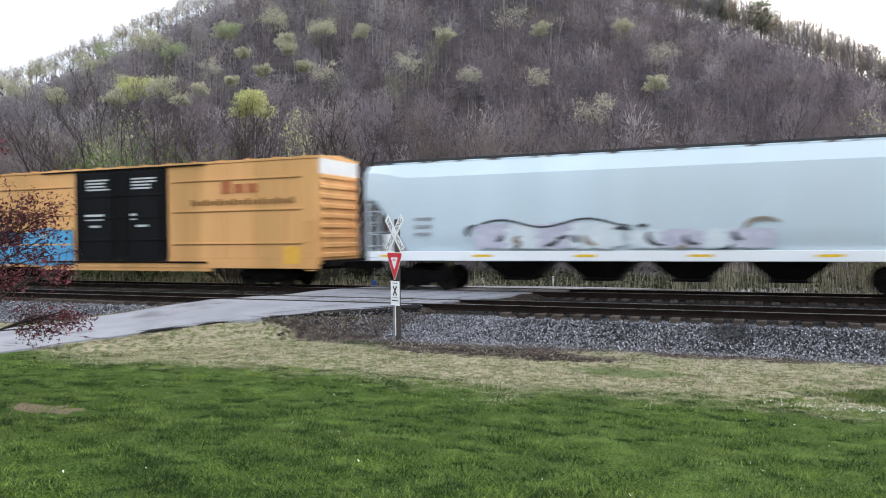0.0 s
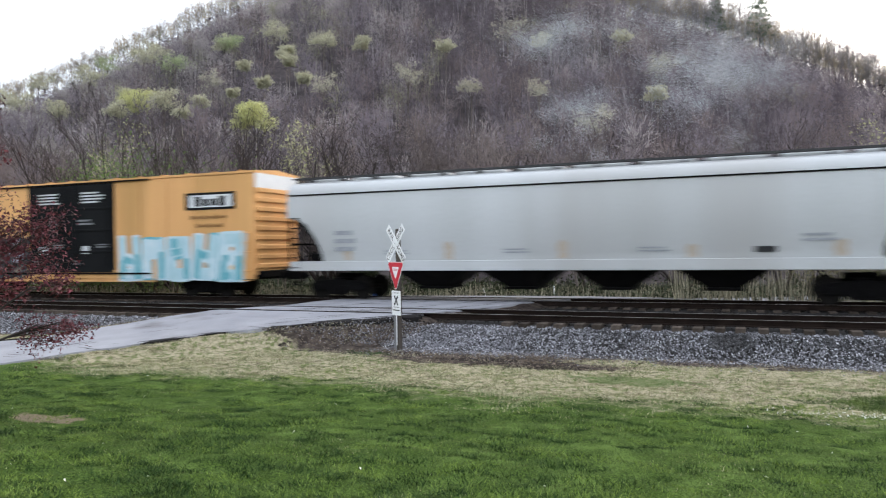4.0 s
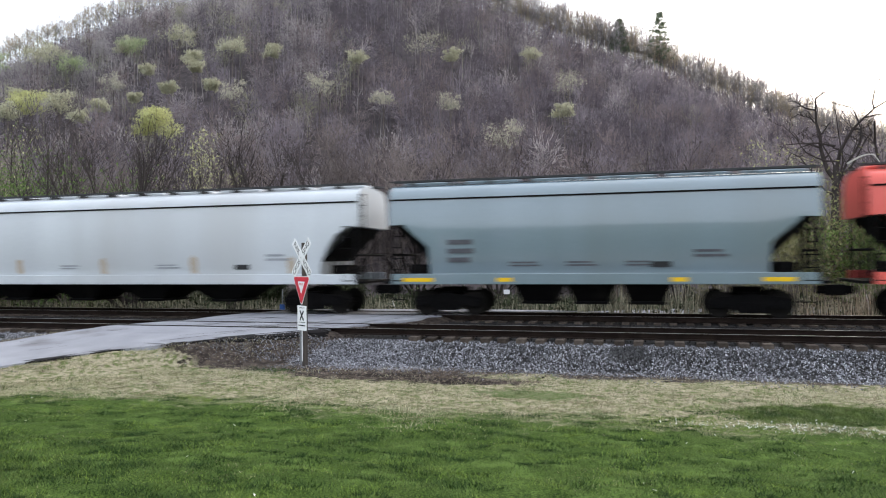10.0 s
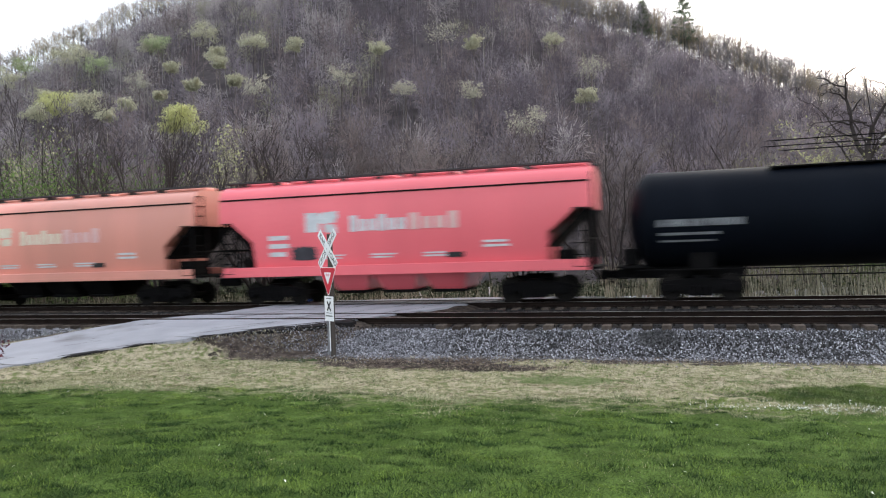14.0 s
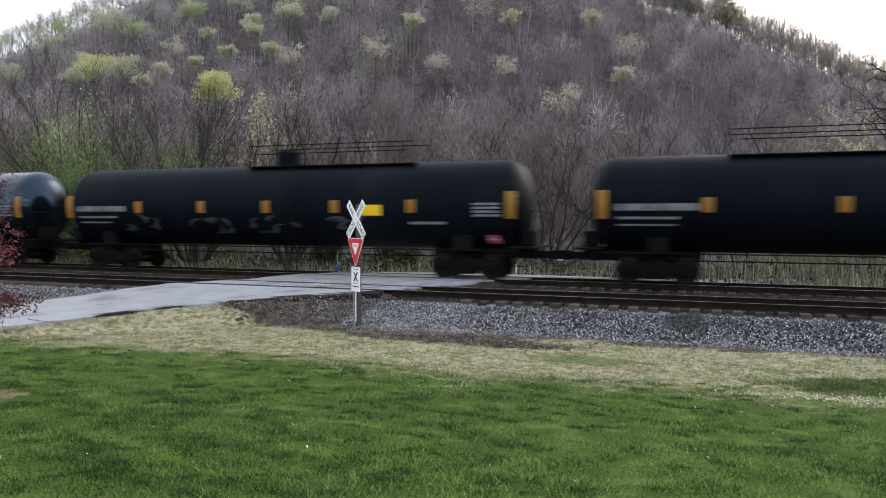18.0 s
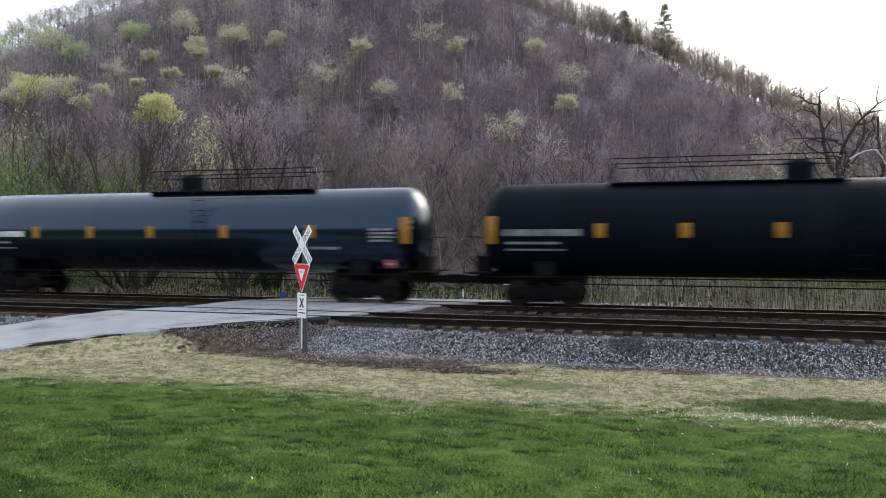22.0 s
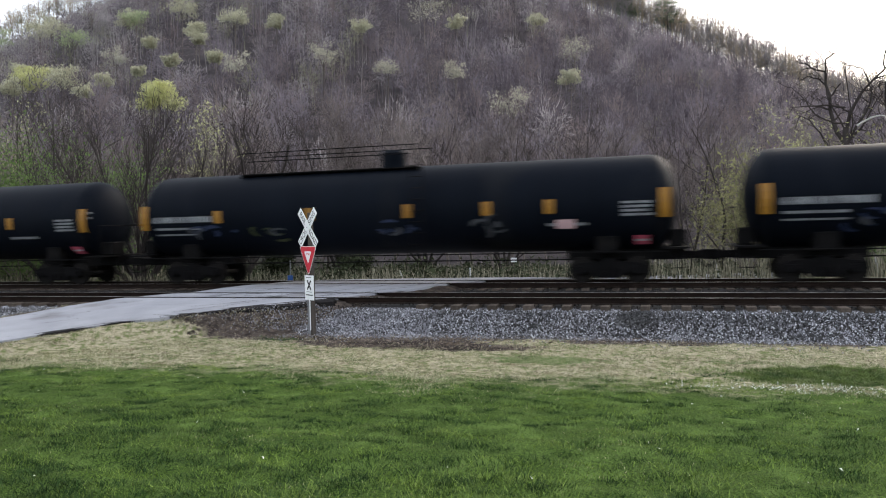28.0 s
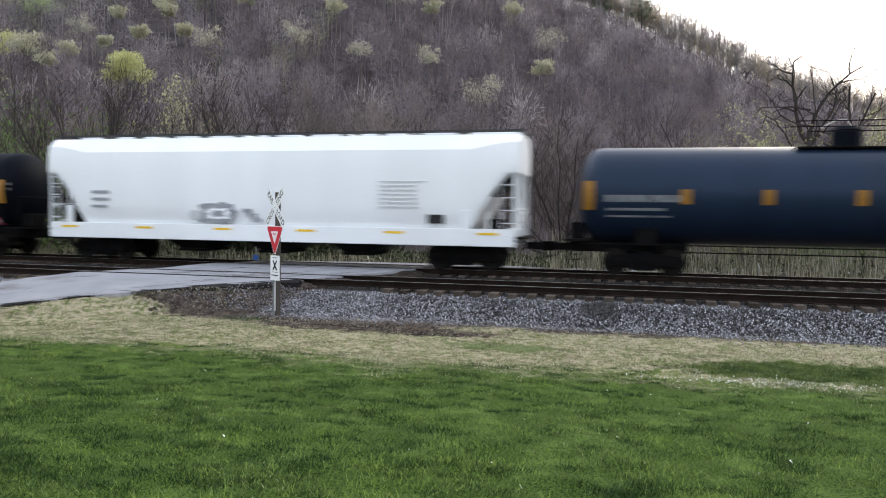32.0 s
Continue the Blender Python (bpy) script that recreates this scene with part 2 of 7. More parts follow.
M["placard"] = mat("placard", (0.80, 0.50, 0.01), (0.70, 0.42, 0.01), 0.5, bump=0.02)
M["patch_yellow"] = mat("patch_yellow", (0.78, 0.43, 0.06), (0.66, 0.35, 0.05), 0.5, bump=0.02)
M["stencil"] = mat("stencil", (0.62, 0.63, 0.64), (0.42, 0.43, 0.44), 0.6, scale=4, fine=25, bump=0.02)
M["stencil_dim"] = mat("stencil_dim", (0.22, 0.23, 0.24), (0.10, 0.10, 0.11), 0.6, scale=4, fine=25, bump=0.02)
M["stencil_faint"] = mat("stencil_faint", (0.05, 0.055, 0.06), (0.025, 0.027, 0.03), 0.6, scale=4, fine=25, bump=0.02)
M["stencil_pale"] = mat("stencil_pale", (0.46, 0.47, 0.48), (0.56, 0.57, 0.58), 0.6, scale=4, fine=25, bump=0.02)
M["stencil_mid"] = mat("stencil_mid", (0.20, 0.21, 0.23), (0.34, 0.35, 0.37), 0.6, scale=4, fine=25, bump=0.02)
M["stencil_dark"] = mat("stencil_dark", (0.05, 0.05, 0.06), (0.09, 0.09, 0.10), 0.6, scale=4, fine=25, bump=0.02)
M["stencil_brown"] = mat("stencil_brown", (0.22, 0.10, 0.03), (0.3, 0.15, 0.05), 0.6, scale=4, fine=25, bump=0.02)
M["box_yellow"] = mat("box_yellow", (0.74, 0.395, 0.150), (0.65, 0.332, 0.125), 0.55, scale=0.8, fine=14, bump=0.06, dirt=(0.50, 0.27, 0.09), dirt_at=0.6, streak=True)
M["box_white"] = mat("box_white", (0.72, 0.73, 0.74), (0.60, 0.61, 0.62), 0.55, scale=1.5, fine=14, bump=0.05)
M["box_black"] = mat("box_black", (0.0045, 0.005, 0.006), (0.008, 0.008, 0.0085), 0.6, scale=1.0, fine=14, bump=0.05, streak=True, spec=0.08)


def hopper_paint(name, a, b, dirt, at=0.58):
    M[name] = mat(name, a, b, 0.38, scale=0.55, fine=10, bump=0.03, dirt=tuple(0.55 * p + 0.45 * q for p, q in zip(a, dirt)), dirt_at=at, streak=True, spec=0.5)


hopper_paint("hop_pale", (0.55, 0.645, 0.70), (0.48, 0.565, 0.62), (0.46, 0.50, 0.52))
hopper_paint("hop_grey", (0.50, 0.51, 0.52), (0.42, 0.43, 0.43), (0.30, 0.28, 0.26))
hopper_paint("hop_light", (0.56, 0.585, 0.61), (0.48, 0.50, 0.525), (0.36, 0.35, 0.34))
M["hop_bluegrey"] = mat("hop_bluegrey", (0.195, 0.25, 0.285), (0.165, 0.215, 0.245), 0.2, scale=0.55, fine=10, bump=0.015, dirt=(0.17, 0.21, 0.23), streak=True, coat=0.9, spec=0.6)
hopper_paint("hop_green_grey", (0.45, 0.50, 0.525), (0.39, 0.435, 0.46), (0.31, 0.32, 0.32))
hopper_paint("hop_red", (0.72, 0.115, 0.09), (0.64, 0.095, 0.075), (0.52, 0.09, 0.07))
hopper_paint("hop_orange", (0.79, 0.310, 0.240), (0.70, 0.262, 0.20), (0.34, 0.17, 0.13), 0.53)
hopper_paint("hop_pink", (0.82, 0.150, 0.175), (0.74, 0.125, 0.15), (0.58, 0.10, 0.12))
hopper_paint("hop_brown", (0.115, 0.062, 0.045), (0.075, 0.045, 0.036), (0.18, 0.085, 0.055), 0.55)
hopper_paint("hop_white", (0.82, 0.83, 0.85), (0.76, 0.77, 0.79), (0.68, 0.68, 0.69), 0.66)
M["leaf_mark"] = mat("leaf_mark", (0.27, 0.40, 0.29), (0.33, 0.44, 0.36), 0.6, scale=4, fine=25, bump=0.02)
M["stencil_cream"] = mat("stencil_cream", (0.70, 0.62, 0.50), (0.60, 0.50, 0.38), 0.6, scale=4, fine=25, bump=0.02)
M["stencil_pink"] = mat("stencil_pink", (0.66, 0.42, 0.40), (0.58, 0.34, 0.32), 0.6, scale=4, fine=25, bump=0.02)
M["rust_wash"] = mat("rust_wash", (0.44, 0.38, 0.25), (0.42, 0.42, 0.36), 0.7, scale=3, fine=20, bump=0.02)
M["rust_patch"] = mat("rust_patch", (0.42, 0.34, 0.26), (0.47, 0.41, 0.35), 0.8, scale=3, fine=20)
for nm, a, b in (("g_blue", (0.33, 0.52, 0.57), (0.45, 0.60, 0.66)), ("g_teal", (0.09, 0.33, 0.40), (0.18, 0.43, 0.49)), ("g_pale", (0.56, 0.66, 0.70), (0.42, 0.58, 0.64)), ("hazard", (0.55, 0.10, 0.16), (0.48, 0.08, 0.13)), ("g_pinkish", (0.55, 0.38, 0.38), (0.48, 0.30, 0.31)), ("g_sky", (0.05, 0.28, 0.55), (0.10, 0.42, 0.66)), ("g_black", (0.02, 0.02, 0.025), (0.06, 0.06, 0.07)),
                 ("g_grey", (0.38, 0.37, 0.46), (0.55, 0.54, 0.62)), ("g_white", (0.66, 0.70, 0.72), (0.5, 0.56, 0.6)), ("g_red", (0.68, 0.09, 0.05), (0.55, 0.07, 0.04)),
                 ("g_sand", (0.55, 0.42, 0.30), (0.45, 0.33, 0.24)), ("g_rust", (0.42, 0.12, 0.04), (0.36, 0.11, 0.04)), ("g_violet", (0.13, 0.08, 0.30), (0.10, 0.06, 0.25)), ("g_olive", (0.035, 0.040, 0.012), (0.025, 0.03, 0.012)), ("g_dim", (0.06, 0.062, 0.07), (0.03, 0.032, 0.036)), ("g_brown", (0.26, 0.21, 0.16), (0.2, 0.15, 0.11)), ("g_navy", (0.012, 0.018, 0.045), (0.016, 0.026, 0.06))):
    M[nm] = mat(nm, a, b, 0.5, scale=2.5, fine=12, bump=0.03)

# ---- mesh helpers ----


def part(name, bm, material, parent=None, label="", at=None):
    """Links a bmesh as one mesh object under a thing or part."""
    me = bpy.data.meshes.new(name)
    bm.to_mesh(me)
    bm.free()
    return piece(name, me, material, parent, label, at)


def piece(name, me, material, parent=None, label="", at=None):
    if material is not None and not me.materials:
        me.materials.append(M[material] if isinstance(material, str) else material)
    ob = new(name, me)
    ob.parent = parent
    if label:
        ob["label"] = label
    if at is not None:
        ob.matrix_basis = at
    return ob


def shell(name, verts, faces, material, parent=None, label="", at=None, smooth=False):
    me = bpy.data.meshes.new(name)
    me.from_pydata([tuple(v) for v in verts], [], [tuple(f) for f in faces])
    me.update()
    if smooth:
        me.polygons.foreach_set("use_smooth", [True] * len(me.polygons))
    return piece(name, me, material, parent, label, at)


def box(bm, x0, x1, y0, y1, z0, z1, bevel=0.0):
    r = bmesh.ops.create_cube(bm, size=1, matrix=Matrix.Translation(((x0 + x1) / 2, (y0 + y1) / 2, (z0 + z1) / 2)) @ Matrix.Diagonal((x1 - x0, y1 - y0, z1 - z0, 1)))
    if bevel:
        es = {e for v in r["verts"] for e in v.link_edges}
        bmesh.ops.bevel(bm, geom=list(es), offset=bevel, segments=1, affect="EDGES")
    return bm


def boxes(*specs, bevel=0.0):
    bm = bmesh.new()
    for s in specs:
        box(bm, *s, bevel=bevel)
    return bm


def rod(bm, a, b, r, seg=6, r2=None):
    a, b = Vector(a), Vector(b)
    m = Matrix.Translation((a + b) / 2) @ (b - a).to_track_quat("Z", "Y").to_matrix().to_4x4()
    bmesh.ops.create_cone(bm, cap_ends=True, segments=seg, radius1=r, radius2=r if r2 is None else r2, depth=(b - a).length, matrix=m)
    return bm


def rods(pairs, r, seg=6):
    bm = bmesh.new()
    for a, b in pairs:
        rod(bm, a, b, r, seg)
    return bm


def arrays(name, verts, tris, material, parent=None, label="", smooth=False):
    """A triangle mesh from numpy arrays."""
    verts, tris = np.asarray(verts, np.float32), np.asarray(tris, np.int32)
    me = bpy.data.meshes.new(name)
    me.vertices.add(len(verts))
    me.vertices.foreach_set("co", verts.ravel())
    me.loops.add(tris.size)
    me.loops.foreach_set("vertex_index", tris.ravel())
    me.polygons.add(len(tris))
    me.polygons.foreach_set("loop_start", np.arange(0, tris.size, 3, dtype=np.int32))
    me.polygons.foreach_set("loop_total", np.full(len(tris), 3, np.int32))
    me.update(calc_edges=True)
    if smooth:
        me.polygons.foreach_set("use_smooth", np.ones(len(tris), bool))
    return piece(name, me, material, parent, label) if material is not None else me


def prisms(segs, sides=3):
    """Tapered prisms round segments: rows of p0, p1, r0, r1."""
    s = np.asarray(segs, float)
    a, b, r0, r1 = s[:, :3], s[:, 3:6], s[:, 6], s[:, 7]
    d = b - a
    d /= np.maximum(np.linalg.norm(d, axis=1, keepdims=True), 1e-9)
    up = np.where(np.abs(d[:, 2:3]) < 0.9, np.array([[0.0, 0, 1]]), np.array([[1.0, 0, 0]]))
    u = np.cross(d, up)
    u /= np.linalg.norm(u, axis=1, keepdims=True)
    w = np.cross(d, u)
    n = len(s)
    vs = np.empty((n, 2 * sides, 3))
    for k in range(sides):
        q = 2 * math.pi * k / sides
        o = math.cos(q) * u + math.sin(q) * w
        vs[:, k], vs[:, sides + k] = a + o * r0[:, None], b + o * r1[:, None]
    ts = []
    for k in range(sides):
        j = (k + 1) % sides
        ts += [(k, j, sides + j), (k, sides + j, sides + k)]
    base = (np.arange(n) * 2 * sides)[:, None, None]
    return vs.reshape(-1, 3), (np.array(ts)[None] + base).reshape(-1, 3)


# ---- the lie of the land ----
RIDGE_AZ = [-180, -90, -64, -53, -48, -42, -37, -30.9, -24, -18.5, -13.2, -9, -5.2, -1.7, 0.6, 3.2, 5.8, 9, 12, 15, 22, 35, 70, 180]
RIDGE_EL = [3.6, 3.2, 6.2, 9.9, 12.4, 15.4, 17.9, 20.0, 21.0, 21.2, 19.7, 17.6, 16.0, 14.6, 13.5, 12.3, 10.9, 9.4, 8.0, 6.9, 4.7, 3.5, 3.0, 3.6]
RIDGE_R = 250.0
FOOT_R = 62.0
TRACK_N, TRACK_F = 20.38, 25.55


ROAD = [  # left edge x, y, right edge x, y, height
    (-60.0, -8.0, -56.0, -13.0, -0.40), (-34.0, 5.0, -30.5, 1.2, -0.55), (-24.5, 11.2, -20.0, 8.2, -0.62), (-20.6, 13.9, -15.94, 11.65, -0.60), (-18.9, 15.6, -15.0, 13.9, -0.48), (-17.9, 17.2, -13.4, 16.1, -0.30),
    (-17.0, 18.4, -11.4, 17.5, -0.13), (-16.2, 19.3, -9.1, 19.2, -0.02), (-15.0, 21.3, -8.1, 21.3, -0.012), (-14.6, 24.6, -7.0, 24.8, -0.012), (-13.2, 27.0, -5.6, 27.2, -0.03), (-11.0, 30.5, -3.2, 30.6, -0.25), (-6.0, 36.0, 2.0, 36.0, -0.75), (10.0, 46.0, 18.0, 45.0, -0.95)]


ROAD_LX, ROAD_LY = [a[0] for a in ROAD], [a[1] for a in ROAD]
ROAD_RX, ROAD_RY = [a[2] for a in ROAD], [a[3] for a in ROAD]
ROAD_MID, ROAD_Z = [(a[1] + a[3]) / 2 for a in ROAD], [a[4] for a in ROAD]


def smooth(t):
    t = np.clip(t, 0, 1)
    return t * t * (3 - 2 * t)


LUMPS = [(6.5, 0.3, 0.2), (8.1, 1.4, 1.7), (9.7, 2.5, 3.1), (12.3, 0.9, 4.4), (14.9, 2.0, 0.9), (18.7, 2.9, 5.2)]


def lumps(x, y):
    """Low uneven mounds of the lawn."""
    h = sum(np.sin(k * (x * math.cos(a) + y * math.sin(a)) + p + 1.3 * np.sin(0.9 * x + 1.1 * y + p)) * (6.5 / k) for k, a, p in LUMPS)
    return 0.011 * h


def lie(x, y):
    """Height of the ground at x, y."""
    x, y = np.asarray(x, float), np.asarray(y, float)
    lawn = np.interp(y, [-40, 0, 4, 9, 13, 17, 19, 24, 29, 33, 60, 400], [0.5, 0.34, 0.10, -0.42, -0.72, -0.72, -0.80, -0.80, -0.75, -0.9, -1.1, -1.0])
    r, az = np.hypot(x, y), np.degrees(np.arctan2(x, y))
    ridge = np.tan(np.radians(np.interp(az, RIDGE_AZ, RIDGE_EL))) * RIDGE_R
    t = (r - FOOT_R) / (RIDGE_R - FOOT_R)
    up = np.clip(t, 0, 1)
    hill = np.where(t <= 1, ridge * (0.75 * up ** 1.25 + 0.25 * smooth(up)), ridge * (1 - 0.9 * smooth((r - RIDGE_R) / 260)))
    zm, zl, zr = np.interp(y, ROAD_MID, ROAD_Z), np.interp(y, ROAD_LY, ROAD_Z), np.interp(y, ROAD_RY, ROAD_Z)
    lx, rx = np.interp(y, ROAD_LY, ROAD_LX), np.interp(y, ROAD_RY, ROAD_RX)
    verge = np.where((y > 18.8) & (y < 27.5), 0.0, 0.5)
    off = np.maximum(np.maximum(lx - verge - x, x - rx - verge), 0)
    near = (y > 0) & (y < 40)
    lawn = np.where(near, np.where(off > 0, np.maximum(lawn, np.where(x > rx, zr, zl) - 0.03 - 0.30 * off), np.where(x > rx - 0.3, zr - 0.035, np.where(x < lx + 0.3, zl - 0.035, np.minimum(np.minimum(zl, zr), zm) - 0.06))), lawn)
    rough = 1.6 * np.sin(x * 0.055 + 1.3) * np.cos(y * 0.047) * smooth((r - 75) / 60)
    on_lawn = smooth((16.3 - y) / 1.5) * smooth((off - 0.4) / 0.6) * (r < 21)
    return lawn + hill + rough + lumps(x, y) * on_lawn


def ground_material():
    """Green lawn that turns to straw towards the gravel, bare earth patches, leaf litter on the hill."""
    m = bpy.data.materials.new("ground")
    m.use_nodes = True
    n, l = m.node_tree.nodes, m.node_tree.links
    p = n["Principled BSDF"]
    p.inputs["Roughness"].default_value = 0.95
    p.inputs["Specular IOR Level"].default_value = 0.05
    geo = n.new("ShaderNodeNewGeometry")
    sep = n.new("ShaderNodeSeparateXYZ")
    l.new(geo.outputs["Position"], sep.inputs[0])

    def noise_at(scale, detail=6):
        t = n.new("ShaderNodeTexNoise")
        t.inputs["Scale"].default_value, t.inputs["Detail"].default_value = scale, detail
        l.new(geo.outputs["Position"], t.inputs["Vector"])
        return t.outputs["Fac"]

    def calc(op, a, b=None, c=None):
        t = n.new("ShaderNodeMath")
        t.operation = op
        for i, v in enumerate((a, b, c)):
            if v is None:
                continue
            if isinstance(v, (int, float)):
                t.inputs[i].default_value = v
            else:
                l.new(v, t.inputs[i])
        return t.outputs[0]

    def span(v, lo, hi):
        t = n.new("ShaderNodeMapRange")
        t.interpolation_type = "SMOOTHSTEP"
        t.inputs["From Min"].default_value, t.inputs["From Max"].default_value = lo, hi
        l.new(v, t.inputs["Value"])
        return t.outputs[0]

    def blend(f, a, b):
        t = n.new("ShaderNodeMix")
        t.data_type = "RGBA"
        l.new(f, t.inputs["Factor"])
        for k, v in (("A", a), ("B", b)):
            if isinstance(v, tuple):
                t.inputs[k].default_value = (*v, 1)
            else:
                l.new(v, t.inputs[k])
        return t.outputs["Result"]

    def spot(cx, cy, rx, ry, rag=0.9):
        """1 inside a ragged ellipse."""
        dx = calc("DIVIDE", calc("SUBTRACT", sep.outputs["X"], cx), rx)
        dy = calc("DIVIDE", calc("SUBTRACT", sep.outputs["Y"], cy), ry)
        d = calc("SQRT", calc("ADD", calc("MULTIPLY", dx, dx), calc("MULTIPLY", dy, dy)))
        return span(calc("MULTIPLY_ADD", mid, -rag, calc("MULTIPLY_ADD", fine, -0.5, calc("SUBTRACT", 1.0 + 0.5 * rag + 0.25, d))), -0.12, 0.12)

    fine, mid, big = noise_at(46, 8), noise_at(5.0), noise_at(0.8)
    clump = noise_at(2.2, 7)
    green = blend(span(fine, 0.35, 0.65), (0.015, 0.032, 0.006), (0.072, 0.118, 0.022))
    green = blend(span(calc("MULTIPLY_ADD", fine, 0.5, clump), 0.72, 0.95), green, (0.085, 0.135, 0.030))
    straw = blend(span(fine, 0.3, 0.7), (0.185, 0.158, 0.10), (0.50, 0.445, 0.315))
    straw = blend(span(calc("MULTIPLY_ADD", fine, 0.7, noise_at(6.5, 6)), 0.82, 0.98), straw, (0.120, 0.142, 0.052))
    straw = blend(span(calc("MULTIPLY_ADD", fine, 0.6, noise_at(9.0, 5)), 0.90, 1.0), straw, (0.085, 0.072, 0.048))
    edge = calc("ADD", sep.outputs["Y"], calc("MULTIPLY_ADD", big, 4.0, calc("MULTIPLY_ADD", mid, 2.6, -3.3)))
    lawn = blend(span(calc("MULTIPLY_ADD", fine, 1.6, edge), 11.9, 14.0), green, straw)
    for cx, cy, rx, ry in ((-2.2, 14.45, 1.2, 0.40), (4.3, 13.5, 3.0, 0.95), (1.6, 14.7, 0.7, 0.15)):
        lawn = blend(calc("MULTIPLY", spot(cx, cy, rx, ry, 1.8), span(fine, 0.32, 0.6)), lawn, (0.062, 0.105, 0.026))
    for cx, cy, rx, ry in ((-0.6, 4.1, 0.35, 0.12), (0.55, 4.3, 0.4, 0.12), (-8.3, 6.6, 0.6, 0.25), (0.1, 3.6, 0.3, 0.12)):
        lawn = blend(spot(cx, cy, rx, ry, 1.6), lawn, (0.17, 0.135, 0.095))
    earth = blend(span(mid, 0.3, 0.7), (0.024, 0.019, 0.017), (0.092, 0.073, 0.061))
    dirt_edge = calc("ADD", sep.outputs["Y"], calc("MULTIPLY_ADD", big, 1.8, calc("MULTIPLY_ADD", mid, 1.2, -1.5)))
    lawn = blend(span(dirt_edge, 16.5, 17.0), lawn, earth)
    for cx, cy, rx, ry in ((-9.3, 16.9, 2.6, 0.75), (-6.2, 16.15, 2.5, 0.8), (-4.0, 15.75, 1.6, 0.45), (0.55, 16.6, 0.35, 0.1)):
        lawn = blend(spot(cx, cy, rx, ry, 1.7), lawn, earth)
    for cx, cy, rx, ry in ((-4.1, 15.62, 1.25, 0.42), (-6.0, 16.05, 1.0, 0.25), (-8.2, 16.5, 1.0, 0.18)):
        lawn = blend(spot(cx, cy, rx, ry, 1.4), lawn, (0.026, 0.020, 0.017))
    lawn = blend(spot(-8.9, 16.35, 0.42, 0.22), lawn, (0.030, 0.062, 0.016))
    wild = blend(span(mid, 0.3, 0.7), (0.020, 0.025, 0.012), (0.052, 0.054, 0.030))
    lawn = blend(span(sep.outputs["Y"], 27.0, 30.0), lawn, wild)
    litter = blend(span(noise_at(0.35), 0.3, 0.7), (0.045, 0.038, 0.040), (0.085, 0.072, 0.073))
    lawn = blend(span(sep.outputs["Y"], 50.0, 62.0), lawn, litter)
    l.new(lawn, p.inputs["Base Color"])
    bp = n.new("ShaderNodeBump")
    bp.inputs["Strength"].default_value, bp.inputs["Distance"].default_value = 0.7, 0.05
    l.new(calc("ADD", fine, mid), bp.inputs["Height"]), l.new(bp.outputs[0], p.inputs["Normal"])
    return m


def build_ground():
    az = np.radians(np.concatenate([np.arange(-70, 45, 0.6), np.arange(45, 290, 4.0)]))
    r = np.concatenate([[0.3], np.arange(1, 18, 0.11), np.arange(18, 34, 0.6), np.geomspace(34, 238, 62), [243, 247, 250, 254, 260, 275, 300, 340, 400], [600, 1000, 2000, 4000]])
    rr, aa = np.meshgrid(r, az, indexing="ij")
    x, y = rr * np.sin(aa), rr * np.cos(aa)
    v = np.stack([x, y, lie(x, y)], -1).reshape(-1, 3)
    na, nr = len(az), len(r)
    i, j = np.meshgrid(np.arange(nr - 1), np.arange(na), indexing="ij")
    a, b = i * na + j, i * na + (j + 1) % na
    c, d = (i + 1) * na + (j + 1) % na, (i + 1) * na + j
    tris = np.concatenate([np.stack([a, d, c], -1).reshape(-1, 3), np.stack([a, c, b], -1).reshape(-1, 3)])
    v = np.concatenate([v, [[0, 0, float(lie(0, 0))]]])
    hub = len(v) - 1
    k = np.arange(na)
    tris = np.concatenate([tris, np.stack([np.full(na, hub), k, (k + 1) % na], -1)])
    tagged(arrays("ground", v, tris, ground_material(), smooth=True), "green lawn fading to straw before a wooded hillside", "ground", kind="structure")


build_ground()

# ---- tracks ----
NEAR_X = (-46.0, 30.0)


def build_bed():
    """Ballast bed under both tracks, with sloping shoulders."""
    prof = [(17.15, -0.88), (17.5, -0.74), (18.85, -0.36), (19.3, -0.33), (19.9, -0.24), (22.9, -0.22), (23.0, -0.22), (27.0, -0.22), (27.4, -0.26), (29.2, -0.85)]
    xs = [-700, *np.arange(-48, 34, 1.0), 700]
    v, f = [], []
    for x in xs:
        for k, (y, z) in enumerate(prof):
            w = 0.12 * noise.noise((x * 0.35, y, 0)) if k in (1, 2) else 0
            v.append((x, y + w * 2, z + w * 0.3))
    n = len(prof)
    for i in range(len(xs) - 1):
        for k in range(n - 1):
            a = i * n + k
            f.append((a, a + n, a + n + 1, a + 1))
    ob = shell("ballast_bed", v, f, "bed")
    return tagged(ob, "grey crushed stone bed under two tracks", "ballast", kind="structure")


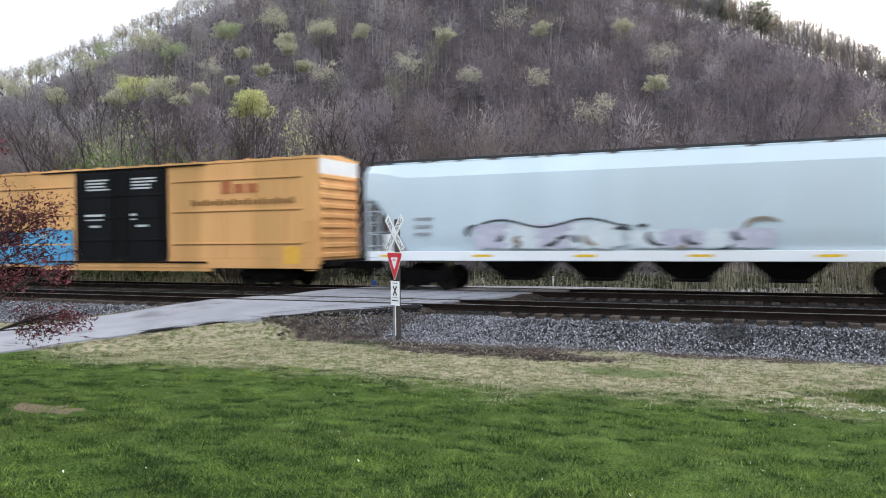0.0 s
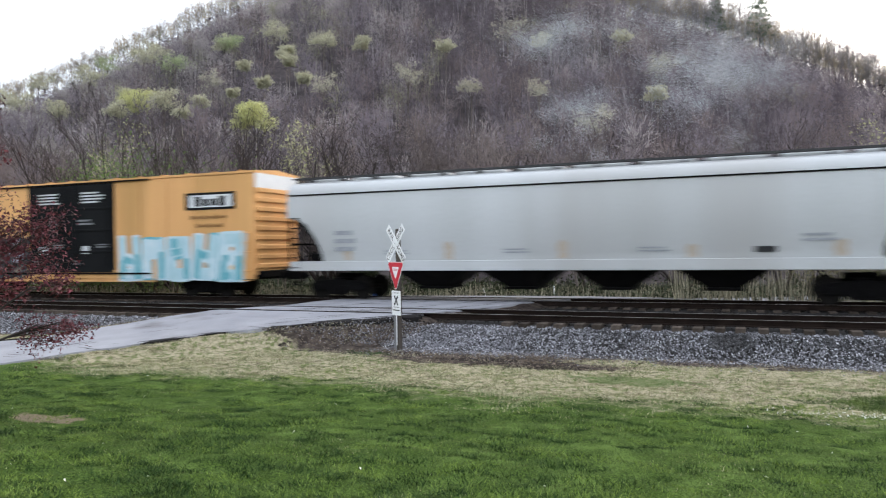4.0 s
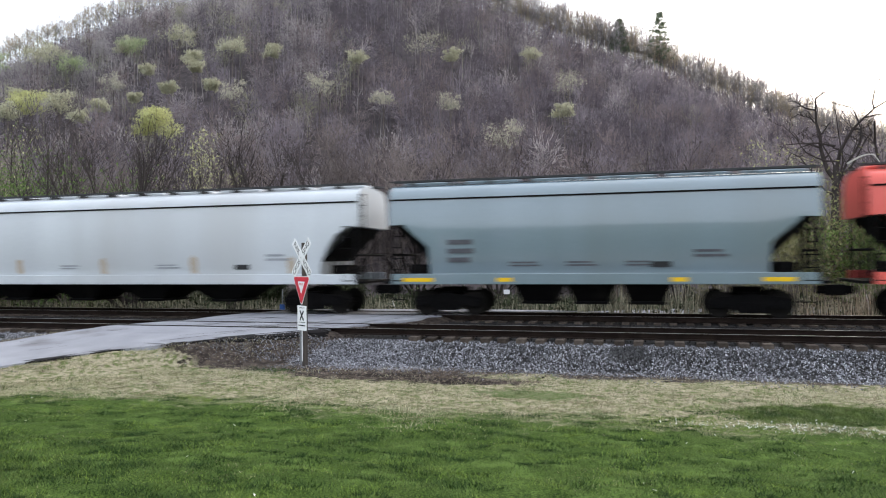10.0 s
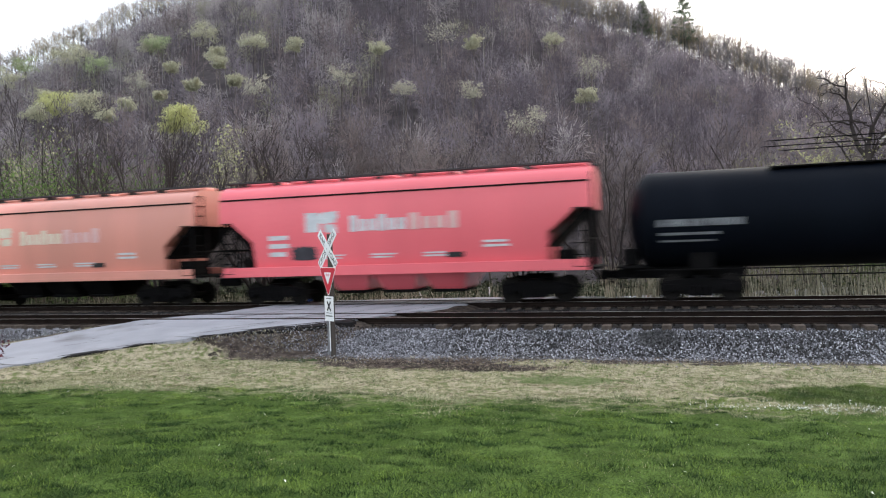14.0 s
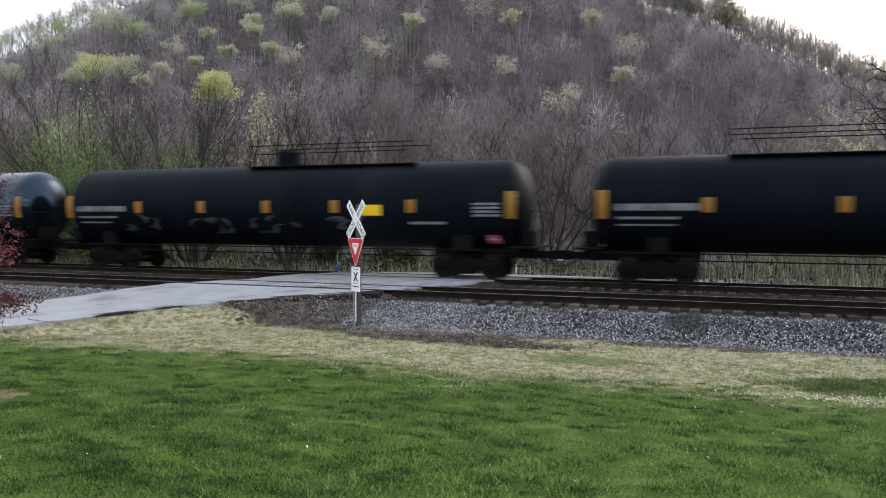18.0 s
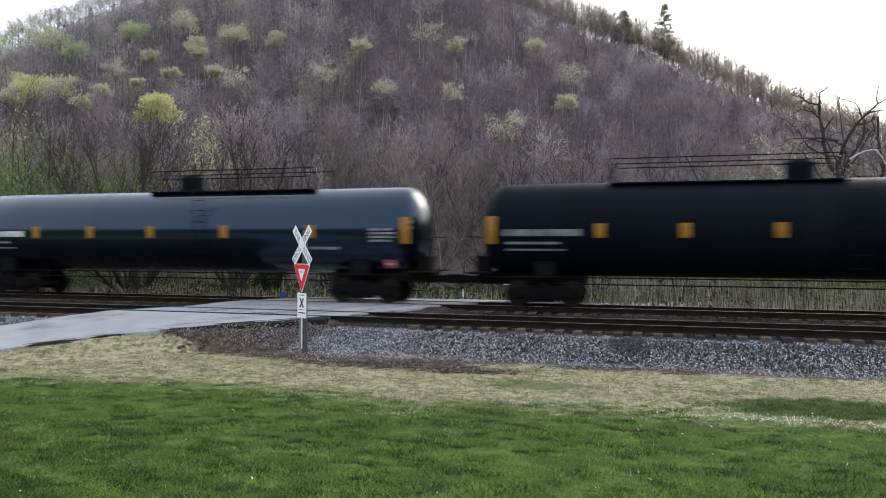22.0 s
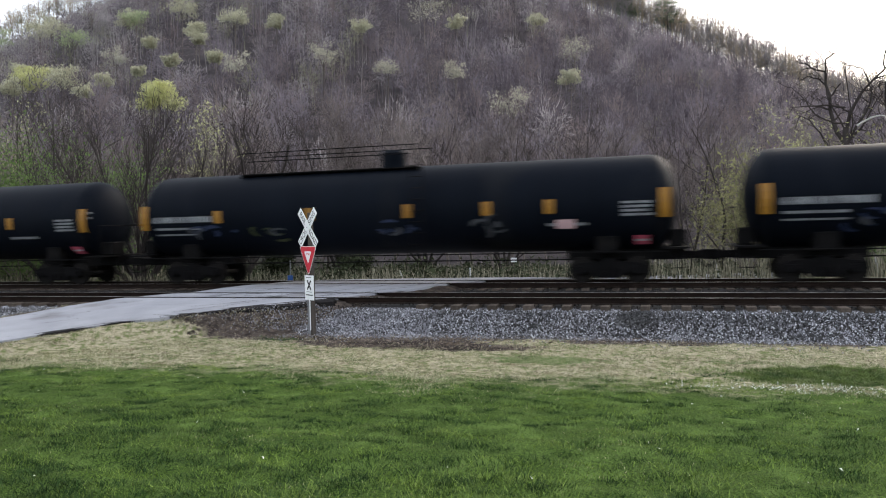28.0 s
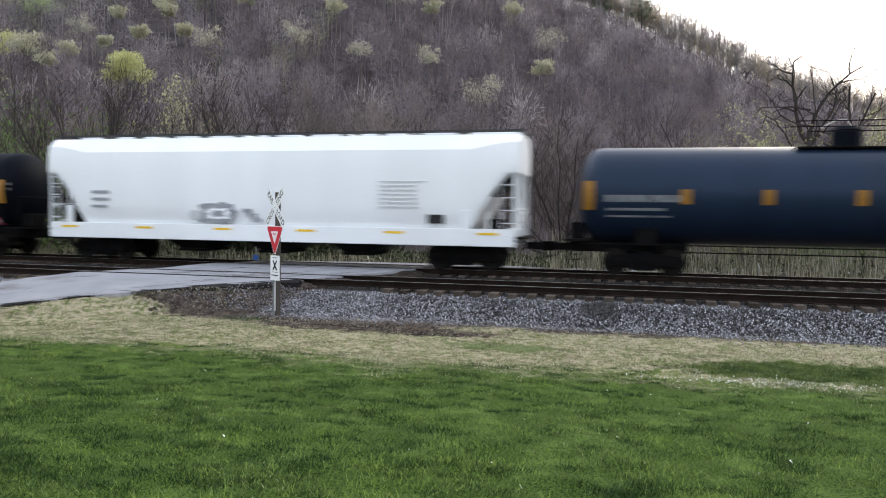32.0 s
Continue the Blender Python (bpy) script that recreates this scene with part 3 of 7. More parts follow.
def build_track(y0, label):
    track = tagged(new("track"), label, "railway track", "railway tracks")
    track.location = (0, y0, 0)
    # rails: head, web, foot
    prof = [(-0.07, -0.17), (0.07, -0.17), (0.07, -0.15), (0.012, -0.135), (0.012, -0.04), (0.036, -0.03), (0.036, -0.006), (0.028, 0.0), (-0.028, 0.0), (-0.036, -0.006), (-0.036, -0.03), (-0.012, -0.04), (-0.012, -0.135), (-0.07, -0.15)]
    for side in (-0.752, 0.752):
        v, f = [], []
        for x in (-700, 700):
            v += [(x, side + a, b) for a, b in prof]
        n = len(prof)
        f = [(k, (k + 1) % n, n + (k + 1) % n, n + k) for k in range(n)]
        rail = shell("rail", v, f, "rail", track, "rusty steel rail with a polished head")
        bm = boxes((-700, 700, side - 0.026, side + 0.026, 0.0005, 0.004))
        part("rail_head", bm, "rail_top", rail, "polished running surface")
    pitch = 0.497
    tie_mesh = None
    x = NEAR_X[0]
    k = 0
    far = bmesh.new()
    rnd = random.Random(5)
    while x < NEAR_X[1]:
        if -16.6 < x < -6.6:
            x += pitch
            continue
        if tie_mesh is None:
            bm = boxes((-0.115, 0.115, -1.3, 1.3, -0.36, -0.165), bevel=0.012)
            ob = part("tie", bm, "tie", track)
            tie_mesh = ob.data
        else:
            ob = piece("tie", tie_mesh, None, track)
        ob.matrix_basis = pose(x + rnd.uniform(-0.02, 0.02), rnd.uniform(-0.06, 0.06), rnd.uniform(-0.012, 0.008), 0, 0, rnd.uniform(-1.2, 1.2))
        x += pitch
    for x in list(np.arange(-300, NEAR_X[0], pitch)) + list(np.arange(NEAR_X[1], 300, pitch)):
        box(far, x - 0.115, x + 0.115, -1.3, 1.3, -0.36, -0.165)
    tagged(part("far_ties", far, "tie", track), kind="stuff")
    # spike plates under the rails
    plates = bmesh.new()
    for x in np.arange(NEAR_X[0], NEAR_X[1], pitch):
        if -16.6 < x < -6.6:
            continue
        for s in (-0.752, 0.752):
            box(plates, x - 0.09, x + 0.09, s - 0.17, s + 0.17, -0.166, -0.152)
    tagged(part("tie_plate", plates, "rail", track), kind="stuff")
    return track


def build_stones():
    """Loose crushed stone on the near shoulder and between the ties."""
    rs = np.random.RandomState(3)
    ico = np.array([(0, 0, 1), (0.9, 0, 0.1), (0.2, 0.85, 0), (-0.8, 0.4, 0.1), (-0.5, -0.8, 0), (0.5, -0.7, 0.1), (0, 0, -0.8)])
    tri = np.array([(0, 1, 2), (0, 2, 3), (0, 3, 4), (0, 4, 5), (0, 5, 1), (6, 2, 1), (6, 3, 2), (6, 4, 3), (6, 5, 4), (6, 1, 5)])

    def scatter(name, n, xr, yr, zfun, size, material, label, keep=None):
        x, y = rs.uniform(*xr, n), rs.uniform(*yr, n)
        ok = np.ones(n, bool) if keep is None else keep(x, y)
        x, y = x[ok], y[ok]
        n = len(x)
        s = size * rs.uniform(0.55, 1.35, n)
        q = rs.uniform(0, 2 * math.pi, n)
        sq = rs.uniform(0.6, 1.1, (n, 3))
        loc = ico[None] * sq[:, None] * s[:, None, None]
        loc = loc + rs.normal(0, 0.12, loc.shape) * s[:, None, None]
        cx = loc[..., 0] * np.cos(q)[:, None] - loc[..., 1] * np.sin(q)[:, None]
        cy = loc[..., 0] * np.sin(q)[:, None] + loc[..., 1] * np.cos(q)[:, None]
        v = np.stack([cx + x[:, None], cy + y[:, None], loc[..., 2] + zfun(x, y)[:, None]], -1).reshape(-1, 3)
        t = (tri[None] + (np.arange(n) * 7)[:, None, None]).reshape(-1, 3)
        tagged(arrays(name, v, t, material), label, "gravel", kind="stuff")

    bedz = lambda x, y: np.interp(y, [17.0, 17.5, 18.85, 19.3, 30], [-0.74, -0.67, -0.30, -0.27, -0.21])
    clear = lambda x, y: ~road_mask(x, y, 0.15)
    clean = lambda x, y: clear(x, y) & (((x + 0.5) / 0.5) ** 2 + ((y - 18.45) / 0.5) ** 2 > rs.uniform(0.5, 1.6, len(x)))
    patchy = lambda x, y: clear(x, y) & (np.sin(x * 0.9 + 2 * np.sin(y * 1.7)) * np.sin(y * 2.1 + x * 0.7) > rs.uniform(-1.2, 0.9, len(x)))
    scatter("ballast_stone", 36000, (-30, 12), (16.9, 19.35), bedz, 0.025, "stone", "angular grey crushed stone on the track shoulder", clean)
    scatter("dark_ballast_stone", 26000, (-30, 12), (17.0, 19.4), bedz, 0.027, "stone_dark", "dark crushed stone on the track shoulder", patchy)
    scatter("dark_ballast_stone", 9000, (-30, 12), (18.3, 19.4), bedz, 0.028, "stone_dark", "dark crushed stone beside the ties", clear)
    scatter("strewn_stone", 6500, (-11.5, -5.5), (16.5, 19.1), lambda x, y: np.maximum(lie(x, y), bedz(x, y) - 0.02) + 0.005, 0.026, "stone", "stones strewn over the bare verge by the road", lambda x, y: clear(x, y) & (rs.uniform(0, 1, len(x)) < (x + 11.5) / 2.5) & (y > 17.3 - (x + 8.5) * 0.1 - rs.exponential(0.25, len(x))))
    edge = lambda x, y: x - np.interp(y, ROAD_RY, ROAD_RX)
    scatter("asphalt_rubble", 14000, (-15.5, -7.0), (14.6, 19.2), lambda x, y: np.maximum(lie(x, y), bedz(x, y) - 0.02) + 0.012, 0.028, "asphalt_edge", "crumbled black asphalt along the road", lambda x, y: (edge(x, y) > -0.05) & (edge(x, y) < 0.12 + 0.85 * smooth((y - 15.5) / 3) * rs.uniform(0, 1, len(x)) ** 2 + 0.3 * smooth((y - 17.3) / 1.5)))
    scatter("oily_stone", 700, (-1.2, 0.2), (17.9, 19.0), bedz, 0.030, "stone_dark", "oil-black crushed stone", lambda x, y: ((x + 0.5) / 0.6) ** 2 + ((y - 18.45) / 0.55) ** 2 < 1.1)
    scatter("pale_ballast_stone", 11000, (-30, 12), (16.9, 19.2), bedz, 0.022, "stone_pale", "pale grey crushed stone on the track shoulder", clean)
    scatter("track_stone", 8000, (-24, 13), (19.4, 28.0), lambda x, y: np.full(len(x), -0.21), 0.033, "bed", "dark oily stone between the ties", clear)
    scatter("toe_stone", 6500, (-13, 12), (15.9, 17.6), lambda x, y: lie(x, y) + 0.01, 0.022, "stone", "scattered stones at the edge of the grass", lambda x, y: clear(x, y) & (y > 17.2 - rs.exponential(0.35, len(x))))


# ---- road ----
def road_mask(x, y, pad=0.0):
    lx, rx = np.array([a[0] for a in ROAD]), np.array([a[2] for a in ROAD])
    return (x > np.interp(y, [a[1] for a in ROAD], lx) - pad) & (x < np.interp(y, [a[3] for a in ROAD], rx) + pad)


def build_road():
    rows = []
    for i in range(len(ROAD) - 1):
        for k in range(8):
            t = k / 8
            rows.append([ROAD[i][j] * (1 - t) + ROAD[i + 1][j] * t for j in range(5)])
    v, f = [], []
    cols = 12
    for i, (lx, ly, rx, ry, z) in enumerate(rows):
        for k in range(cols + 1):
            t = k / cols
            x, y = lx + (rx - lx) * t, ly + (ry - ly) * t
            if k in (0, cols):
                w = 0.22 * noise.noise((x * 0.9, y * 0.9, 3.0)) + 0.10 * noise.noise((x * 3, y * 3, 5.0))
                x, y = x + w, y - w * 0.6
            crown = 0.03 * (1 - (2 * t - 1) ** 2) if z < -0.1 else 0.0
            v.append((x, y, z + crown))
        v.append((v[-1][0] + 0.05, v[-1][1] - 0.06, z - 0.25))
        v.append((v[-1 - cols - 1][0] - 0.05, v[-1 - cols - 1][1] + 0.06, z - 0.25))
    n = cols + 3
    for i in range(len(rows) - 1):
        a = i * n
        for k in range(cols):
            f.append((a + k, a + k + 1, a + n + k + 1, a + n + k))
        f.append((a + cols, a + cols + 1, a + n + cols + 1, a + n + cols))
        f.append((a + cols + 2, a, a + n, a + n + cols + 2))
    road = tagged(shell("road", v, f, "asphalt"), "worn pale grey asphalt road over a level crossing", "road", kind="structure")
    # broken black edge towards the lawn
    ev, ef = [], []
    for i, (lx, ly, rx, ry, z) in enumerate(rows):
        if not (34 <= i <= 57):
            continue
        k = len(ev)
        d = Vector((rows[i + 1][2] - rx, rows[i + 1][3] - ry, 0)).normalized()
        o = Vector((d.y, -d.x, 0))
        w = 0.06 + 0.16 * max(0.0, noise.noise((rx * 1.3, ry * 1.3, 9.0))) + 0.30 * float(smooth((i - 47) / 5) * (1 - smooth((i - 55) / 3))) * (1 + 0.5 * noise.noise((rx * 2.3, ry * 2.3, 4.0)))
        a = Vector((rx, ry, z + 0.010)) - o * (0.12 + 0.16 * noise.noise((rx * 2.1, ry * 2.1, 2.0)))
        b = Vector((rx, ry, z - 0.012)) + o * w * 0.6
        c = Vector((rx, ry, z - 0.05)) + o * w
        ev += [tuple(a), tuple(b), tuple(c), (c.x + 0.05 * o.x, c.y + 0.05 * o.y, z - 0.4)]
        if k:
            ef += [(k - 4 + j, k - 3 + j, k + 1 + j, k + j) for j in range(3)]
    shell("road_edge", ev, ef, "asphalt_edge", road, "crumbled black asphalt edge")
    # flangeways along the rails, worn patches and cracks
    for y0 in (TRACK_N, TRACK_F):
        for side in (-0.752, 0.752):
            a = np.interp(y0 + side, [r[1] for r in ROAD], [r[0] for r in ROAD])
            b = np.interp(y0 + side, [r[3] for r in ROAD], [r[2] for r in ROAD])
            for d in (-0.085, 0.085):
                part("flangeway", boxes((a - 0.2, b + 0.2, y0 + side + d - 0.04, y0 + side + d + 0.04, -0.02, -0.0085)), "asphalt_edge", road, "dark gap beside the rail")
    rnd = random.Random(9)
    for k in range(46):
        i = rnd.randint(2, 9)
        t, u = rnd.random(), rnd.uniform(0.08, 0.92)
        r = [ROAD[i][j] * (1 - t) + ROAD[i + 1][j] * t for j in range(5)]
        x, y = r[0] + (r[2] - r[0]) * u, r[1] + (r[3] - r[1]) * u
        d = Vector((ROAD[i + 1][2] - ROAD[i][2], ROAD[i + 1][3] - ROAD[i][3], (ROAD[i + 1][4] - ROAD[i][4]))).normalized()
        if rnd.random() < 0.4:
            d = Vector((1, rnd.uniform(-0.3, 0.3), 0)).normalized()
        n = Vector((-d.y, d.x, 0)).normalized()
        crown = 0.03 * (1 - (2 * u - 1) ** 2) if r[4] < -0.1 else 0.0
        p = Vector((x, y, r[4] + crown + 0.004))
        vs, m = [], 7
        for q in range(m + 1):
            c = p + d * (q * rnd.uniform(0.22, 0.36)) + n * rnd.uniform(-0.07, 0.07)
            w = 0.012 + 0.05 * rnd.random() * (1 - abs(2 * q / m - 1))
            vs += [tuple(c + n * w), tuple(c - n * w)]
        shell("crack", vs, [(2 * q, 2 * q + 1, 2 * q + 3, 2 * q + 2) for q in range(m)], "crack", road, "tar-dark crack")
    return road


build_bed()
build_track(TRACK_N, "empty railway track with rusty rails on timber ties")
build_track(TRACK_F, "railway track under the passing freight train")
build_road()
build_stones()

# ---- crossing sign ----


def lettering(text, size, material, parent, m, name="lettering"):
    cu = bpy.data.curves.new(name, "FONT")
    cu.body, cu.size, cu.align_x, cu.align_y, cu.extrude = text, size, "CENTER", "CENTER", 0.0015
    ob = bpy.data.objects.new(name, cu)
    me = bpy.data.meshes.new_from_object(ob)
    bpy.data.objects.remove(ob)
    me.materials.clear()
    return piece(name, me, material, parent, at=m)


def build_crossing_sign():
    """Its face looks down the road (local -y)."""
    sign = tagged(new("crossing_sign"), "crossbuck and yield sign on a weathered timber post", "sign")
    sign.matrix_basis = pose(-8.46, 17.05, -0.72, 0, 0, -35.0)
    part("post", boxes((-0.055, 0.055, 0.0, 0.11, -0.4, 3.12), bevel=0.01), "post", sign, "weathered timber post")
    part("reflective_strip", boxes((-0.048, -0.012, -0.012, -0.002, 0.12, 1.0)), "white_sign", sign, "white reflective strip")
    part("second_post", boxes((-0.235, -0.135, 0.03, 0.11, -0.4, 1.35), bevel=0.008), "galv", sign, "short grey steel post")
    zc = 2.74
    for k, (ang, y) in enumerate(((45, -0.030), (-45, -0.018))):
        bm = boxes((-0.61, 0.61, -0.003, 0.003, -0.114, 0.114), bevel=0.0)
        blade = part("blade", bm, "white_sign", sign, "white reflective crossbuck blade", pose(0, y, zc, 0, -ang, 0))
        words = (("CROS", -0.34), ("SING", 0.34)) if ang > 0 else (("RAIL", -0.34), ("ROAD", 0.34))
        for w, dx in words:
            lettering(w, 0.19, "black_paint", blade, pose(dx, -0.006, 0, 90, 0, 0))
    # yield triangle, point down
    def tri(h, z0, y, mat_name, parent, name, label=""):
        w = h / 0.866
        pts = [(-w / 2, z0), (w / 2, z0), (0, z0 - h)]
        v, f = [], []
        rim = []
        for i in range(3):
            p, q = Vector(pts[i]), Vector(pts[(i + 1) % 3])
            o = Vector(pts[i - 1])
            rim += [p + (o - p) * 0.07, p + (q - p) * 0.07]
        v = [(p.x, y, p.y) for p in rim] + [(p.x, y + 0.004, p.y) for p in rim]
        f = [tuple(range(6)), tuple(range(11, 5, -1))] + [(i, 6 + i, 6 + (i + 1) % 6, (i + 1) % 6) for i in range(6)]
        return shell(name, v, f, mat_name, parent, label)
    top = 2.27
    plate = tri(0.76, top, -0.034, "white_sign", sign, "yield_sign", "red and white yield sign")
    tri(0.715, top - 0.014, -0.0385, "red_sign", plate, "red_border")
    tri(0.32, top - 0.13, -0.043, "white_sign", plate, "white_centre")
    lettering("YIELD", 0.075, "red_sign", plate, pose(0, -0.046, top - 0.20, 90, 0, 0))
    info = part("notice_plate", boxes((-0.23, 0.23, -0.028, -0.022, 0.90, 1.53), bevel=0.0), "white_sign", sign, "white notice plate with a black cross mark")
    bm = bmesh.new()
    for a in (52, -52):
        bmesh.ops.create_cube(bm, size=1, matrix=pose(0, -0.032, 1.28, 0, a, 0) @ Matrix.Diagonal((0.30, 0.004, 0.05, 1)))
    part("cross_mark", bm, "black_paint", info)
    for spec in ((-0.17, 0.17, -0.0325, -0.0285, 1.015, 1.042), (-0.15, 0.15, -0.0325, -0.0285, 1.10, 1.112), (-0.13, 0.13, -0.0325, -0.0285, 1.465, 1.48)):
        part("printed_bar", boxes(spec), "black_paint", info)
    part("bolt", rods([((0, -0.05, zc), (0, 0.0, zc))], 0.012), "galv", sign)


build_crossing_sign()

# ---- train ----
SPEED = 17.0
CARS = []
_cache = {}


def shared(name, key, make, material, parent, label="", at=None):
    """One mesh for alike parts."""
    if key not in _cache:
        ob = part(name, make(), material, parent, label, at)
        _cache[key] = ob.data
        return ob
    return piece(name, _cache[key], None, parent, label, at)


def wheel_bm():
    bm = bmesh.new()
    for s in (-1, 1):
        m = Matrix.Translation((0, s * 0.752, 0)) @ Matrix.Rotation(math.pi / 2, 4, "X")
        bmesh.ops.create_cone(bm, cap_ends=True, segments=28, radius1=0.42, radius2=0.42, depth=0.13, matrix=m)
        m = Matrix.Translation((0, s * 0.69, 0)) @ Matrix.Rotation(math.pi / 2, 4, "X")
        bmesh.ops.create_cone(bm, cap_ends=True, segments=28, radius1=0.447, radius2=0.447, depth=0.03, matrix=m)
        m = Matrix.Translation((0, s * 0.83, 0)) @ Matrix.Rotation(math.pi / 2, 4, "X")
        bmesh.ops.create_cone(bm, cap_ends=True, segments=12, radius1=0.12, radius2=0.12, depth=0.10, matrix=m)
        for k in range(3):
            q = k * 2.094
            bmesh.ops.create_cube(bm, size=1, matrix=Matrix.Translation((0.06 * math.cos(q), s * 0.885, 0.06 * math.sin(q))) @ Matrix.Diagonal((0.03, 0.02, 0.03, 1)))
    rod(bm, (0, -0.8, 0), (0, 0.8, 0), 0.085, 8)
    return bm


def side_frame_bm():
    """Cast side frame with bearing adapters, windows and spring nest."""
    bm = bmesh.new()
    out = [(-1.22, 0.58), (-0.95, 0.66), (-0.35, 0.72), (0.35, 0.72), (0.95, 0.66), (1.22, 0.58), (1.22, 0.38), (0.98, 0.36), (0.62, 0.40), (0.40, 0.17), (-0.40, 0.17), (-0.62, 0.40), (-0.98, 0.36), (-1.22, 0.38)]
    vs = [bm.verts.new((x, 0, z)) for x, z in out]
    fc = bm.faces.new(vs)
    r = bmesh.ops.extrude_face_region(bm, geom=[fc])
    bmesh.ops.translate(bm, vec=(0, 0.13, 0), verts=[g for g in r["geom"] if isinstance(g, bmesh.types.BMVert)])
    for x in (-0.9, 0.9):
        box(bm, x - 0.16, x + 0.16, -0.05, 0.16, 0.30, 0.56, 0.02)
        rod(bm, (x, -0.10, 0.42), (x, 0.0, 0.42), 0.13, 12)
    for x in (-0.2, 0, 0.2):
        rod(bm, (x, -0.03, 0.2), (x, -0.03, 0.5), 0.075, 8)
    bmesh.ops.recalc_face_normals(bm, faces=bm.faces[:])
    return bm


WHEELSETS = []


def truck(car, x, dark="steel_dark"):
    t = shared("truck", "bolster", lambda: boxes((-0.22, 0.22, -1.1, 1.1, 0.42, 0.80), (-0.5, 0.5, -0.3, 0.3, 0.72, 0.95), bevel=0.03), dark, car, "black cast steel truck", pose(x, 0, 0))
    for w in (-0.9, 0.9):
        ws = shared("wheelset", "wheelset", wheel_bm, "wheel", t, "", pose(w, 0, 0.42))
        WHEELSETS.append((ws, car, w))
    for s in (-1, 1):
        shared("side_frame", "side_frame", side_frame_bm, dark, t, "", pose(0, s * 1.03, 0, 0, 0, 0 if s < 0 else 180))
    return t


def coupler(car, x, sgn):
    def make():
        bm = boxes((0.0, 0.75, -0.09, 0.09, 0.74, 0.98), (0.55, 0.95, -0.16, 0.16, 0.70, 1.02), bevel=0.02)
        rod(bm, (0.1, -0.35, 0.85), (0.9, -0.2, 0.45), 0.03)
        return bm
    shared("coupler", "coupler", make, "steel_dark", car, "", pose(x, 0, 0, 0, 0, 0 if sgn > 0 else 180))


def ladder(name, car, x, y, z0, z1, w=0.45, material="steel_dark", along="x"):
    pairs = []
    for s in (-w / 2, w / 2):
        a = (x + s, y, z0) if along == "x" else (x, y + s, z0)
        b = (x + s, y, z1) if along == "x" else (x, y + s, z1)
        pairs.append((a, b))
    n = max(2, int((z1 - z0) / 0.38))
    for k in range(n + 1):
        z = z0 + (z1 - z0) * k / n
        pairs.append(((x - w / 2, y, z), (x + w / 2, y, z)) if along == "x" else ((x, y - w / 2, z), (x, y + w / 2, z)))
    part(name, rods(pairs, 0.016, 5), material, car)


def decal(name, car, x0, x1, z0, z1, y, material, label="", parts=None):
    """Thin paint or plate on the near side."""
    y = y((z0 + z1) / 2) if callable(y) else y
    return part(name, boxes((x0, x1, y - 0.004, y + 0.004, z0, z1)), material, parts or car, label)


def bars(name, car, x0, x1, z0, z1, y, material, rows=2, seed=0, gap=0.45, label=""):
    """Unreadable stencilled lines, a bar a line."""
    rnd = random.Random(seed)
    h = (z1 - z0) / rows
    for r in range(rows):
        end = x1 - rnd.uniform(0, 0.25) * (x1 - x0)
        lie_y = y(z0 + (r + 0.5) * h) if callable(y) else y
        part(name, boxes((x0, end, lie_y - 0.004, lie_y + 0.004, z0 + r * h + h * gap * 0.5, z0 + (r + 1) * h - h * gap * 0.5)), material, car, label)


def letter_bars(car, x0, x1, z0, z1, y, material, n, label):
    """A large name as plain upright blocks."""
    w = (x1 - x0) / n
    y = y((z0 + z1) / 2) if callable(y) else y
    for k in range(n):
        part("letter_block", boxes((x0 + k * w + w * 0.12, x0 + (k + 1) * w - w * 0.12, y - 0.004, y + 0.004, z0 + (0.0 if k % 3 == 0 else 0.02), z1 - (0.0 if k % 3 == 0 else (z1 - z0) * 0.25))), material, car, label)


def blob(name, car, x0, x1, z0, z1, y, material, seed=0, label="", lobes=9, round_y=None):
    """A sprayed shape with a ragged outline, lying on the side."""
    rnd = random.Random(seed)
    cx, cz, rx, rz = (x0 + x1) / 2, (z0 + z1) / 2, (x1 - x0) / 2, (z1 - z0) / 2
    n = 40
    ph = [rnd.uniform(0, 6.28) for _ in range(4)]
    pts = []
    for k in range(n):
        q = 2 * math.pi * k / n
        sq = max(abs(math.cos(q)), abs(math.sin(q)))
        rad = (0.72 / sq + 0.28) * (1 + 0.10 * math.sin(lobes * q + ph[0]) + 0.07 * math.sin((lobes + 5) * q + ph[1]) + rnd.uniform(-0.04, 0.04))
        rad = min(rad, 1.12 / sq)
        pts.append((cx + rx * rad * math.cos(q), cz + rz * rad * math.sin(q)))
    if callable(y):
        round_y = lambda z, f=y: f(z) + 0.004
    if round_y is None:
        v = [(px, y, pz) for px, pz in pts] + [(px, y + 0.003, pz) for px, pz in pts]
        f = [tuple(range(n)), tuple(range(2 * n - 1, n - 1, -1))] + [(i, (i + 1) % n, n + (i + 1) % n, n + i) for i in range(n)]
        return shell(name, v, f, material, car, label)
    v, f = [(cx, round_y(cz) - 0.006, cz)], []
    for ring in (0.5, 1.0):
        for px, pz in pts:
            qx, qz = cx + (px - cx) * ring, cz + (pz - cz) * ring
            v.append((qx, round_y(qz) - 0.006, qz))
    for k in range(n):
        j = (k + 1) % n
        f += [(0, 1 + k, 1 + j), (1 + k, 1 + n + k, 1 + n + j, 1 + j)]
    return shell(name, v, f, material, car, label)


def hop_side(z):
    """y just proud of the gently bulging side of a covered hopper."""
    return -(1.53 - 0.15 * ((z - 2.95) / 1.5) ** 2) - 0.008


